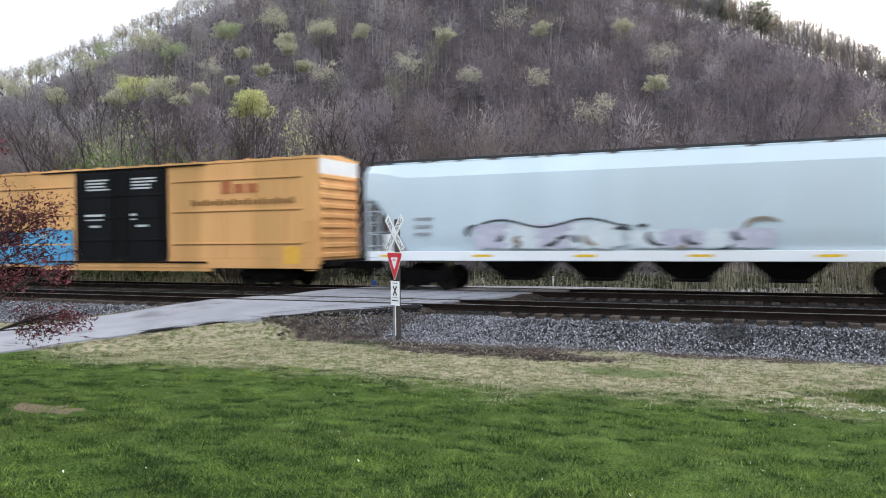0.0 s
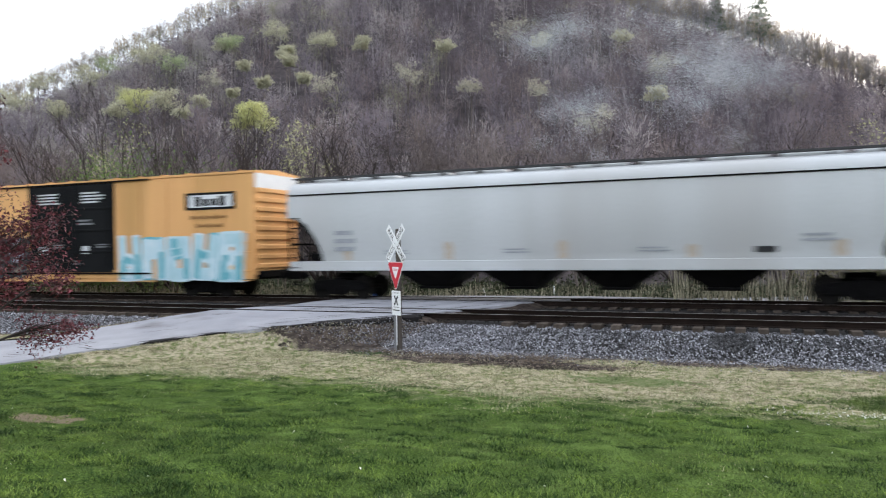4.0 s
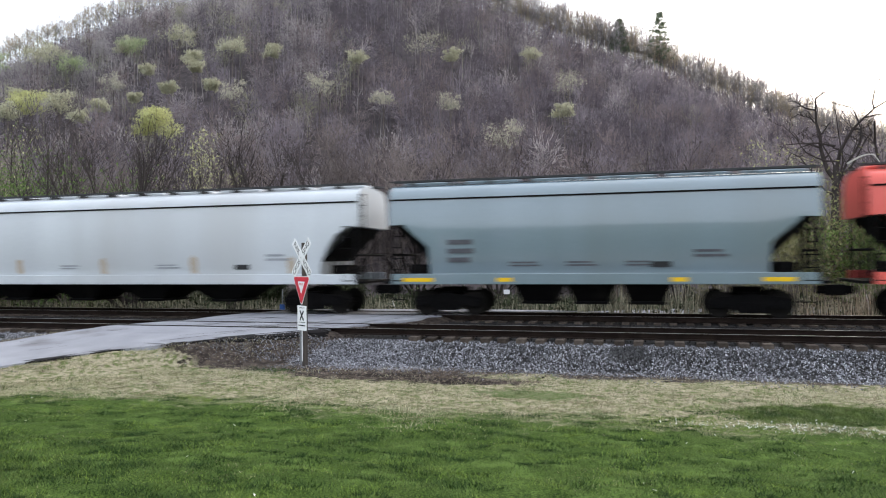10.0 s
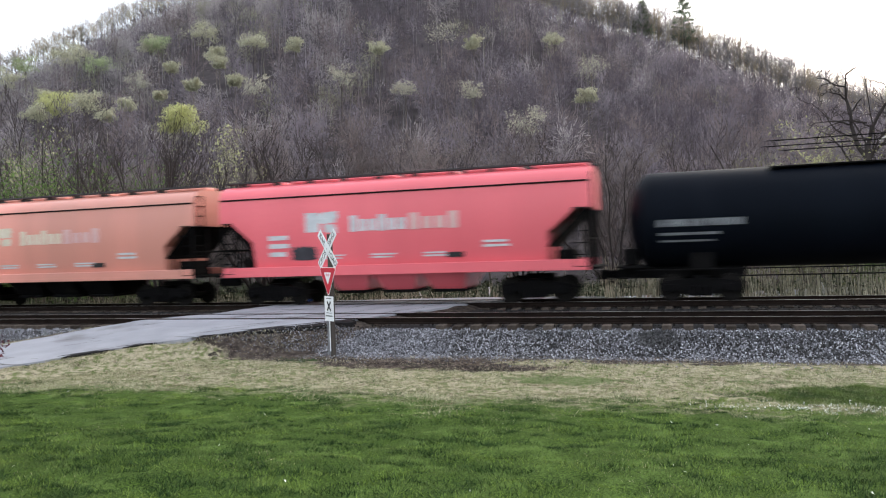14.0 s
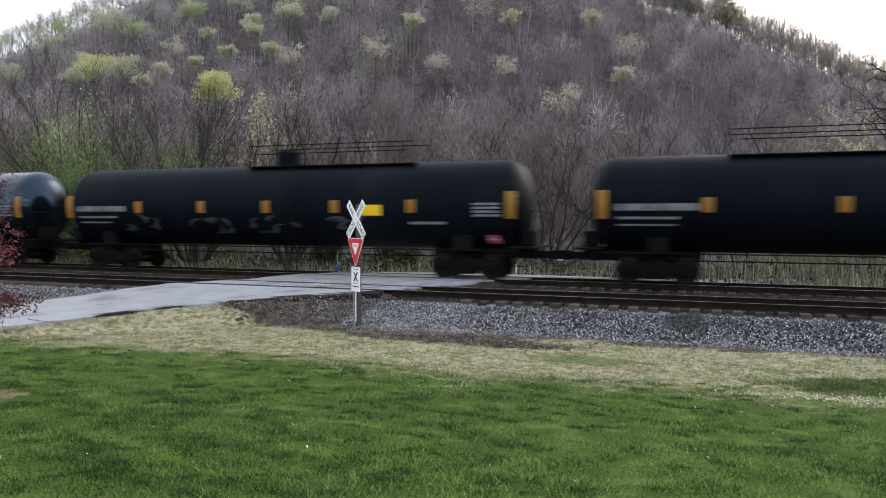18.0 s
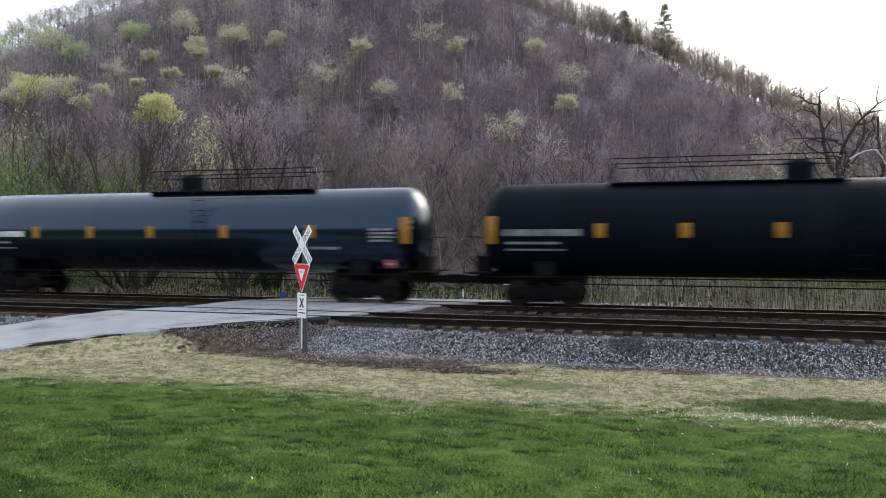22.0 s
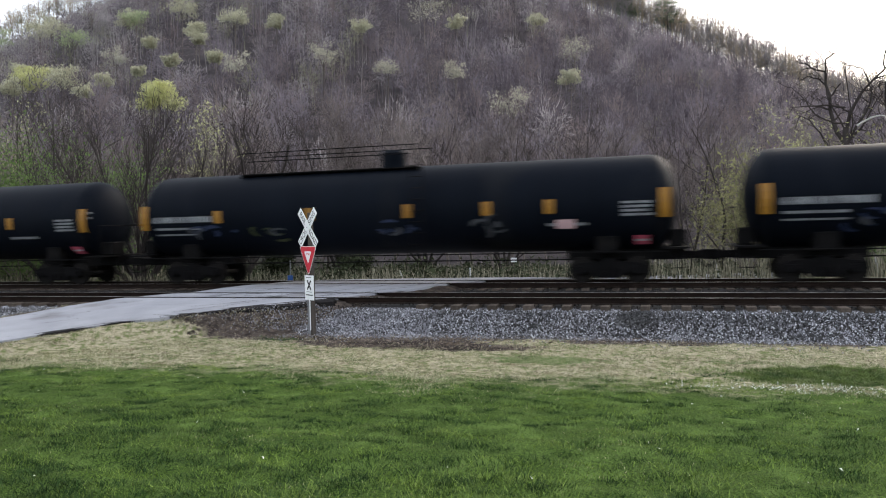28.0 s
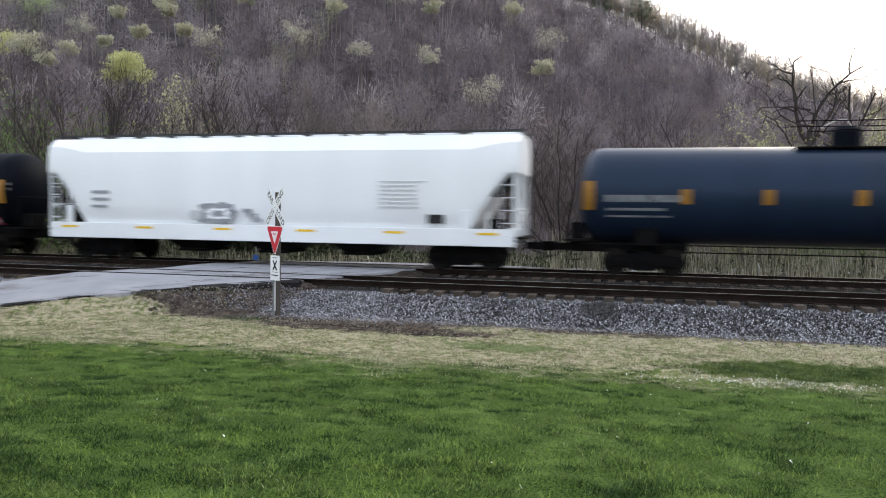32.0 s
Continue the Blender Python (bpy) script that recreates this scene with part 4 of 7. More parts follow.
def hopper_car(L, paint, label, bays=3, curved=False, top=4.55, sill="same", lines=1, end_cut=1.75, roof_dark=True, sill_z=1.42, cut_z=2.95, sill_low=1.08):
    """A covered hopper: lofted body with cut-away ends, sills, bays, end frames, running board."""
    car = tagged(new("covered_hopper_car"), label, "freight car", "cars of the freight train")
    h = L / 2
    w = 1.53
    def ring(x, zb):
        if curved:
            pts = [(0.90 * w if zb < 1.6 else w * 0.97, zb)]
            for k in range(1, 8):
                z = zb + (top - 0.18 - zb) * k / 8
                u = (z - 1.4) / (top - 1.4)
                pts.append((w * (0.955 + 0.045 * math.sin(math.pi * min(1, max(0, u)) ** 0.8)) * (1 if u < 0.72 else 1 - 0.55 * (u - 0.72) ** 1.5), z))
            pts += [(w * 0.70, top - 0.03), (0, top)]
        else:
            pts = [(-hop_side(zb + (top - 0.62 - zb) * k / 7) - 0.008, zb + (top - 0.62 - zb) * k / 7) for k in range(8)] + [(w * 0.955, top - 0.48), (w * 0.90, top - 0.30), (w * 0.80, top - 0.16), (w * 0.60, top - 0.05), (0, top)]
        return [(x, -a, b) for a, b in pts] + [(x, a, b) for a, b in reversed(pts[:-1])]
    if curved:
        arch = [(0.0, cut_z)] + [(0.25 + (end_cut - 0.25) * k / 4, cut_z - (cut_z - sill_z) * (k / 4) ** 1.35) for k in range(5)]
    elif bays == 3:
        arch = [(0.0, cut_z), (0.5, cut_z), (1.4, 2.35), (1.45, sill_z)]
    else:
        arch = [(0.0, cut_z), (0.35, cut_z - 0.03), (0.85, cut_z - 0.25), (1.25, 2.3), (1.48, 1.8), (1.52, sill_z)]
    end_cut = arch[-1][0]
    stations = [(-h + a, b) for a, b in arch] + [ (-h + end_cut + 0.3, sill_z)] + [(-h + end_cut + 0.3 + (L - 2 * end_cut - 0.6) * k / 6, sill_z) for k in range(1, 6)] + [(h - end_cut - 0.3, sill_z)] + [(h - a, b) for a, b in reversed(arch)]
    v, f = [], []
    for x, zb in stations:
        v += ring(x, zb)
    n = len(ring(0, 1.4))
    for i in range(len(stations) - 1):
        for k in range(n - 1):
            a = i * n + k
            f.append((a, a + n, a + n + 1, a + 1))
        a = i * n
        f.append((a + n - 1, a + 2 * n - 1, a + n, a))
    f.append(tuple(range(n)))
    f.append(tuple(range(len(v) - 1, len(v) - n - 1, -1)))
    body = shell("body", v, f, paint, car, smooth=True)
    body.data.set_sharp_from_angle(angle=0.5)
    sp = paint if sill == "same" else sill
    for s in (-1, 1):
        y0, y1 = sorted((s * 1.40, s * 1.56))
        part("side_sill", boxes((-h + 0.1, h - 0.1, y0, y1, sill_low, sill_z + 0.02), bevel=0.015), sp, car)
    if lines:
        for k in range(lines):
            z = top - 0.60 - k * 0.10
            y = hop_side(z)
            part("eave_rib", boxes((-h + 0.05, h - 0.05, y - 0.022, y + 0.012, z, z + 0.055 / lines ** 0.4)), "steel_dark", car, "dark eave line")
    # bays
    span = L - 2 * 4.15
    bw = span / bays
    for k in range(bays):
        x = -span / 2 + bw * (k + 0.5)
        a, b = bw * 0.49, 0.55
        vv = [(x - a, -1.35, 1.25), (x + a, -1.35, 1.25), (x + a, 1.35, 1.25), (x - a, 1.35, 1.25), (x - b, -0.75, 0.50), (x + b, -0.75, 0.50), (x + b, 0.75, 0.50), (x - b, 0.75, 0.50)]
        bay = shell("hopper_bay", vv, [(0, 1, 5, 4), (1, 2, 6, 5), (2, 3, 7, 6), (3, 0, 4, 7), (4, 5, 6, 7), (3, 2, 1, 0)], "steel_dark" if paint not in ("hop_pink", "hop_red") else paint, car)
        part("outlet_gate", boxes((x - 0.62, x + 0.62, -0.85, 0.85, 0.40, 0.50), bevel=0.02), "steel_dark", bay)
    # ends
    for s in (-1, 1):
        part("end_platform", boxes(*[tuple(sorted((s * (h - 1.9), s * (h + 0.25)))) + (-1.5, 1.5, 1.10, 1.18)]), "steel_dark", car)
        bm = bmesh.new()
        for yy in (-1.45, -0.5, 0.5, 1.45):
            rod(bm, (s * (h - 0.1), yy, 1.15), (s * (h - 0.1), yy, cut_z + 0.1), 0.05, 6)
        rod(bm, (s * (h - 0.1), -1.45, 2.1), (s * (h - 0.1), 1.45, 2.1), 0.04, 6)
        rod(bm, (s * (h - 0.1), -1.45, 1.3), (s * (h - 0.1), 1.45, 2.1), 0.03, 6)
        for yy in (-1.45, 1.45):
            rod(bm, (s * (h - 1.0), yy, 1.15), (s * (h - 1.0), yy, 2.0), 0.04, 6)
        part("end_frame", bm, paint if curved else "steel_dark", car)
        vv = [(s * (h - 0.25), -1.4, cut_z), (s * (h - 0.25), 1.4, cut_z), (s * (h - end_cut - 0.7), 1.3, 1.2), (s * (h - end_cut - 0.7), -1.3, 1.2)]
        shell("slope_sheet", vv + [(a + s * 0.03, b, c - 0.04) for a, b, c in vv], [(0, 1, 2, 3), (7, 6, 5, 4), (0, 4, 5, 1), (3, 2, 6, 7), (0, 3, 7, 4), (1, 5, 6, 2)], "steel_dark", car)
        ladder("ladder", car, s * (h + 0.02), -1.1, 1.2, top - 0.3, 0.45, paint if curved else "steel_dark", "y")
        ladder("side_ladder", car, s * (h - 0.35), -w - 0.03, 1.2, cut_z, 0.42, paint if curved else "steel_dark")
        part("brake_box", boxes(tuple(sorted((s * (h - 1.2), s * (h - 0.6)))) + (-0.9, 0.2, 1.2, 1.75), bevel=0.04), "steel_dark", car)
        coupler(car, s * (h + 0.05), s)
        part("sill_step", rods([((s * (h - 0.25), -1.5, 1.15), (s * (h - 0.25), -1.5, 0.55)), ((s * (h - 0.65), -1.5, 1.15), (s * (h - 0.65), -1.5, 0.55)), ((s * (h - 0.25), -1.5, 0.55), (s * (h - 0.65), -1.5, 0.55))], 0.02, 5), "steel_dark", car)
    # running board and hatches
    bm = boxes((-h - 0.1, h + 0.1, -0.95, -0.55, top + 0.09, top + 0.14), (-h - 0.1, h + 0.1, 0.55, 0.95, top + 0.09, top + 0.14))
    for k in range(int(L / 1.4)):
        x = -h + 0.6 + k * 1.4
        box(bm, x - 0.03, x + 0.03, -0.9, 0.9, top - 0.08, top + 0.09)
    part("running_board", bm, "roof_grey", car, "dark grating roof walk")
    nh = max(6, int(L / 2.0))
    for k in range(nh):
        x = -h + L * (k + 0.5) / nh
        shared("hatch", ("hatch", round(L / nh, 1), paint), lambda: boxes((-L / nh * 0.42, L / nh * 0.42, -0.35, 0.35, 0, 0.13), bevel=0.03), paint, car, "", pose(x, 0, top - 0.01))
    truck(car, -h + 1.95), truck(car, h - 1.95)
    return car


def box_car(L, label, doors, seed):
    """High-cube box car: ribbed sides with plug doors, corrugated ends, shallow roof."""
    car = tagged(new("box_car"), label, "freight car", "cars of the freight train")
    h, w, z0, z1 = L / 2, 1.50, 0.92, 5.02
    part("body", boxes((-h, h, -w + 0.05, w - 0.05, z0, z1), bevel=0.03), "box_yellow", car)
    v = []
    for x in (-h - 0.05, h + 0.05):
        v += [(x, -w - 0.03, z1 - 0.04), (x, -w - 0.03, z1 + 0.05), (x, 0, z1 + 0.17), (x, w + 0.03, z1 + 0.05), (x, w + 0.03, z1 - 0.04)]
    roof = shell("roof", v, [(0, 1, 6, 5), (1, 2, 7, 6), (2, 3, 8, 7), (3, 4, 9, 8), (4, 0, 5, 9), (4, 3, 2, 1, 0), (5, 6, 7, 8, 9)], "box_yellow", car)
    bm = bmesh.new()
    for k in range(15):
        x = -h + L * (k + 0.5) / 15
        box(bm, x - 0.05, x + 0.05, -w, w, z1 + 0.03, z1 + 0.10)
    part("roof_rib", bm, "box_yellow", roof)
    d0, d1 = doors
    # wide shallow side panels between flush joints
    for a, b in ((-h, d0), (d1, h)):
        m = 5
        for k in range(m):
            x0, x1 = a + (b - a) * k / m, a + (b - a) * (k + 1) / m
            part("side_panel", boxes((x0 + 0.012, x1 - 0.012, -w - 0.005, -w + 0.06, z0 + 0.22, z1 - 0.06), bevel=0.012), "box_yellow", car)
        for z in (1.70, 3.02, 4.26) if seed != 21 else ():
            part("stiffener", boxes((a + 0.75 if a < 0 else a + 0.3, b - 0.2 if a < 0 else b - 0.75, -w - 0.045, -w - 0.004, z + 0.03, z + 0.10), bevel=0.012), "box_yellow", car, "pressed horizontal stiffener")
            # shade below the stiffener, laid on as a brown strip
            part("stiffener_shade", boxes((a + 0.75 if a < 0 else a + 0.3, b - 0.2 if a < 0 else b - 0.75, -w - 0.022, -w - 0.004, z - 0.012, z + 0.03)), "stencil_brown", car, "dark brown strip painted as the shade under a stiffener")
    for s in (-1, 1):
        part("side_sill", boxes((-h + 0.05, h - 0.05, *sorted((s * (w - 0.12), s * (w + 0.02))), 0.76, z0 + 0.22), bevel=0.01), "box_yellow", car)
    part("door_sill", boxes((d0 - 2.2, d1 + 2.2, -w + 0.02, -w + 0.12, 0.62, 0.79), bevel=0.01), "box_yellow", car)
    # plug doors
    for k in range(2):
        x0, x1 = d0 + (d1 - d0) * k / 2, d0 + (d1 - d0) * (k + 1) / 2
        door = part("plug_door", boxes((x0 + 0.02, x1 - 0.02, -w - 0.05, -w + 0.05, z0 + 0.12, z1 - 0.1), bevel=0.015), "box_black", car, "black plug door with white stencils")
        for z in (1.9, 2.85, 3.8):
            part("door_rib", boxes((x0 + 0.08, x1 - 0.08, -w - 0.085, -w - 0.048, z, z + 0.09), bevel=0.01), "box_black", door)
        pairs = [((x, -w - 0.10, 1.3), (x, -w - 0.10, 4.8)) for x in (x0 + 0.35, x1 - 0.35)]
        for pr in pairs:
            part("lock_rod", rods([pr], 0.025, 6), "box_black", door)
        bars("stencil", car, x0 + 0.70, x1 - 0.55, 4.06, 4.60, -w - 0.056, "stencil", 4, seed + k, 0.5, label="white stencilled lines")
        if seed != 21:
            bars("stencil", car, x0 + 0.6, x0 + 1.7 - 0.7 * k, 2.75, 3.1, -w - 0.056, "stencil", 2, seed + 3 + k)
            bars("stencil", car, x0 + 0.9, x0 + 1.6, 2.45, 2.62, -w - 0.056, "stencil", 1, seed + 5 + k)
        else:
            bars("stencil", car, x0 + 0.5 + 0.9 * (1 - k), x0 + 1.0 + 0.9 * (1 - k) + 0.5 * k, 3.1, 3.4, -w - 0.056, "stencil_dim", 2, seed + 3 + k)
            decal("stencil_panel", car, x0 + 0.75, x0 + 1.15, 1.85, 2.2, -w - 0.056, "stencil", "white stencil square")
            bars("stencil", car, x0 + 0.2, x0 + 0.6, 1.35, 1.6, -w - 0.056, "stencil_dim", 2, seed + 7 + k)
            bars("stencil", car, x0 + 1.6, x0 + 2.3, 2.1, 2.3, -w - 0.056, "stencil_dim", 2, seed + 9 + k)
    part("door_track", boxes((d0 - 2.0, d1 + 2.0, -w - 0.09, -w - 0.02, z0 + 0.04, z0 + 0.11), (d0 - 2.0, d1 + 2.0, -w - 0.09, -w - 0.02, z1 - 0.09, z1 - 0.03)), "steel_dark", car)
    # corrugated ends
    for s in (-1, 1):
        bm = bmesh.new()
        for k in range(9):
            z = z0 + 0.25 + k * 0.38
            box(bm, *sorted((s * (h - 0.02), s * (h + 0.07))), -w + 0.12, w - 0.12, z, z + 0.2, 0.03)
        part("end_corrugation", bm, "box_yellow", car, "yellow corrugated end")
        part("end_top_panel", boxes(tuple(sorted((s * h, s * (h + 0.05)))) + (-w + 0.05, w - 0.05, z1 - 0.62, z1 - 0.04)), "box_white", car, "white painted top of the end")
        ladder("ladder", car, s * (h + 0.12), 1.05, 1.1, z1 - 0.7, 0.45, "box_yellow", "y")
        ladder("side_ladder", car, s * (h - 0.35), -w - 0.05, 0.7, 2.6, 0.42, "box_yellow")
        part("end_sill", boxes(tuple(sorted((s * (h - 0.3), s * (h + 0.3)))) + (-1.3, 1.3, 0.82, 1.08), bevel=0.02), "steel_dark", car)
        coupler(car, s * (h + 0.2), s)
    part("centre_sill", boxes((-h, h, -0.4, 0.4, 0.72, 1.06)), "steel_dark", car)
    truck(car, -h + 2.9), truck(car, h - 2.9)
    return car


TANK_R, TANK_Z = 1.58, 2.60


def tank_side(z):
    """y of the near side of the tank at height z."""
    return -math.sqrt(max(0.0, TANK_R ** 2 - (z - TANK_Z) ** 2))


def tank_plate(name, car, x0, x1, z0, z1, material, label="", lift=0.008):
    v, f = [], []
    n = 4
    for k in range(n + 1):
        z = z0 + (z1 - z0) * k / n
        y = tank_side(z) - lift
        v += [(x0, y, z), (x1, y, z), (x0, y + lift, z), (x1, y + lift, z)]
    for k in range(n):
        a = 4 * k
        f += [(a, a + 1, a + 5, a + 4), (a + 2, a, a + 4, a + 6), (a + 1, a + 3, a + 7, a + 5)]
    f += [(2, 3, 1, 0), (4 * n, 4 * n + 1, 4 * n + 3, 4 * n + 2)]
    return shell(name, v, f, material, car, label)


def tank_bars(car, x0, x1, z0, z1, rows, seed, material="stencil"):
    rnd = random.Random(seed)
    h = (z1 - z0) / rows
    for r in range(rows):
        end = x1 - rnd.uniform(0, 0.2) * (x1 - x0)
        tank_plate("stencil", car, x0, end, z0 + r * h + h * 0.2, z0 + (r + 1) * h - h * 0.2, material, "stencilled lettering bar", 0.006)


def tank_car(L, paint, label, seed, platform=(-4.6, 1.4), dome=0.4, placard=None, marks=True, spots=(-5.9, -3.0, 0.1, 3.2, 6.0)):
    """A pressure tank car: jacketed tank with domed ends, valve housing with platform and rails."""
    car = tagged(new("tank_car"), label, "freight car", "cars of the freight train")
    h = L / 2
    hd = 0.80
    seg = 40
    st = []
    for k in range(9):
        q = math.pi / 2 * k / 8
        st.append((-h + hd - hd * math.cos(q), TANK_R * math.sin(q)))
    st = [(x, max(r, 0.02)) for x, r in st]
    mids = [(-h + hd + (L - 2 * hd) * k / 8, TANK_R) for k in range(1, 8)]
    st = st + mids + [(-x, r) for x, r in reversed(st)]
    v, f = [], []
    for x, r in st:
        for k in range(seg):
            q = 2 * math.pi * k / seg
            v.append((x, r * math.cos(q), TANK_Z + r * math.sin(q)))
    for i in range(len(st) - 1):
        for k in range(seg):
            j = (k + 1) % seg
            f.append((i * seg + k, (i + 1) * seg + k, (i + 1) * seg + j, i * seg + j))
    tank = shell("tank", v, f, paint, car, smooth=True)
    for x in (-h + hd + 0.05, -3.2, 3.3, h - hd - 0.05):
        bm = bmesh.new()
        bmesh.ops.create_cone(bm, cap_ends=False, segments=seg, radius1=TANK_R + 0.008, radius2=TANK_R + 0.008, depth=0.07, matrix=Matrix.Translation((x, 0, TANK_Z)) @ Matrix.Rotation(math.pi / 2, 4, "Y"))
        part("jacket_band", bm, paint, tank)
    # valve housing and platform
    zt = TANK_Z + TANK_R
    bm = bmesh.new()
    bmesh.ops.create_cone(bm, cap_ends=True, segments=20, radius1=0.46, radius2=0.46, depth=0.62, matrix=Matrix.Translation((dome, 0, zt + 0.2)))
    bmesh.ops.create_cone(bm, cap_ends=True, segments=20, radius1=0.49, radius2=0.40, depth=0.10, matrix=Matrix.Translation((dome, 0, zt + 0.55)))
    part("valve_housing", bm, "tank_black", car)
    p0, p1 = platform
    bm = boxes((p0, p1, -0.80, -0.38, zt - 0.10, zt - 0.06), (p0, p1, 0.38, 0.80, zt - 0.10, zt - 0.06))
    for k in range(5):
        x = p0 + (p1 - p0) * k / 4
        box(bm, x - 0.04, x + 0.04, -0.78, 0.78, zt - 0.26, zt - 0.09)
    plat = part("platform", bm, "steel_dark", car)
    for y, mid in ((-0.78, True), (0.78, False)):
        pairs = [((p0, y, zt), (p0, y, zt + 0.72)), ((p1, y, zt), (p1, y, zt + 0.72)), ((p0, y, zt + 0.72), (p1, y, zt + 0.72))]
        if mid:
            pairs.append(((p0 + 0.3, y, zt + 0.40), (p1 - 0.3, y, zt + 0.40)))
        part("guard_rail", rods(pairs, 0.018, 5), "steel_dark", plat)
    ladder("side_ladder", car, dome + 1.35, -1.66, 1.0, zt - 0.1, 0.45)
    # underframe
    for s in (-1, 1):
        part("stub_sill", boxes(tuple(sorted((s * (h - 3.6), s * (h + 0.25)))) + (-0.42, 0.42, 0.72, 1.12), bevel=0.03), "steel_dark", car)
        part("saddle", boxes(tuple(sorted((s * (h - 2.6), s * (h - 1.9)))) + (-1.2, 1.2, 0.95, 1.55), bevel=0.05), "steel_dark", car)
        part("end_platform", boxes(tuple(sorted((s * (h - 0.5), s * (h + 0.35)))) + (-1.5, 1.5, 1.10, 1.16)), "steel_dark", car)
        part("end_rail", rods([((s * (h + 0.3), -1.45, 1.1), (s * (h + 0.3), -1.45, 2.35)), ((s * (h + 0.3), 1.45, 1.1), (s * (h + 0.3), 1.45, 2.35)), ((s * (h + 0.3), -1.45, 2.35), (s * (h + 0.3), 1.45, 2.35)), ((s * (h - 0.5), -1.45, 1.1), (s * (h - 0.5), -1.45, 2.0))], 0.022, 5), "steel_dark", car)
        ladder("end_ladder", car, s * (h + 0.0), -1.48, 0.5, 1.1, 0.42)
        part("brake_gear", boxes(tuple(sorted((s * (h - 0.3), s * (h + 0.2)))) + (-0.7, 0.1, 1.16, 1.7), bevel=0.04), "steel_dark", car)
        coupler(car, s * (h + 0.10), s)
    for end, y, z in ((0.3, -1.5, 1.02), (3.2, -1.42, 0.80), (0.3, 1.5, 1.02)):
        part("running_rail", rods([((-h + end, y, z), (h - end, y, z))], 0.022, 5), "steel_dark", car, "thin side hand rail")
    if marks:
        for x in (-9.5, 9.6):
            x *= L / 20.05
            tank_plate("reflector", car, x - 0.17, x + 0.17, 2.10, 3.02, "reflector", "tall amber reflector")
        for x in spots:
            x *= L / 20.05
            tank_plate("reflector", car, x - 0.16, x + 0.16, 2.30, 2.76, "reflector", "amber reflector patch")
    ink = "stencil" if paint == "tank_gloss" else "stencil_dim"
    for k in range(9):
        x = -h + 0.95 + k * 0.29
        tank_plate("stencil", car, x, x + (0.24 if k % 4 else 0.19), 2.36, 2.58, ink, "stencilled lettering block", 0.006)
    tank_bars(car, -h + 1.0, -h + 3.0, 2.06, 2.20, 1, seed + 1, "stencil_dim"), tank_bars(car, -h + 1.0, -h + 3.0, 1.86, 1.96, 1, seed + 4, "stencil_dim")
    tank_bars(car, h - 4.1, h - 2.6, 1.86, 2.02, 1, seed + 2, "stencil_dim"), tank_bars(car, h - 1.75, h - 0.75, 2.14, 2.66, 4, seed + 3, "stencil_dim")
    for z in (2.62, 2.82):      # marks on the rounded end
        part("end_stencil", boxes((h - 0.42, h - 0.30, -1.30, -0.62, z, z + 0.09)), "stencil_dim", car, "white marks on the tank's end")
    tank_plate("hazard_placard", car, h - 1.35, h - 0.9, 1.24, 1.54, "hazard", "red and white hazard placard")
    tank_plate("placard_band", car, h - 1.32, h - 0.93, 1.35, 1.42, "stencil", "", 0.012)
    if placard is not None:
        tank_plate("yellow_panel", car, placard, placard + 0.85, 2.20, 2.58, "placard", "bright yellow panel")
    truck(car, -h + 2.2), truck(car, h - 2.2)
    return car


def tank_stroke(car, x, z, rad, start, sweep, wide, material, lift):
    """A curved sprayed stroke on the tank's side."""
    v = []
    for k in range(9):
        q, w = start + sweep * k / 8, wide * math.sin(math.pi * (0.12 + 0.76 * k / 8))
        for s in (-1, 1):
            pz = min(2.35, max(1.5, z + (rad + s * w) * 0.55 * math.sin(q)))
            v.append((x + (rad + s * w) * math.cos(q), tank_side(pz) - lift, pz))
    shell("graffiti", v, [(2 * k, 2 * k + 1, 2 * k + 3, 2 * k + 2) for k in range(8)], material, car, "dim sprayed graffiti stroke")


def add_car(car, s0, s1):
    CARS.append((car, (s0 + s1) / 2))
    return car


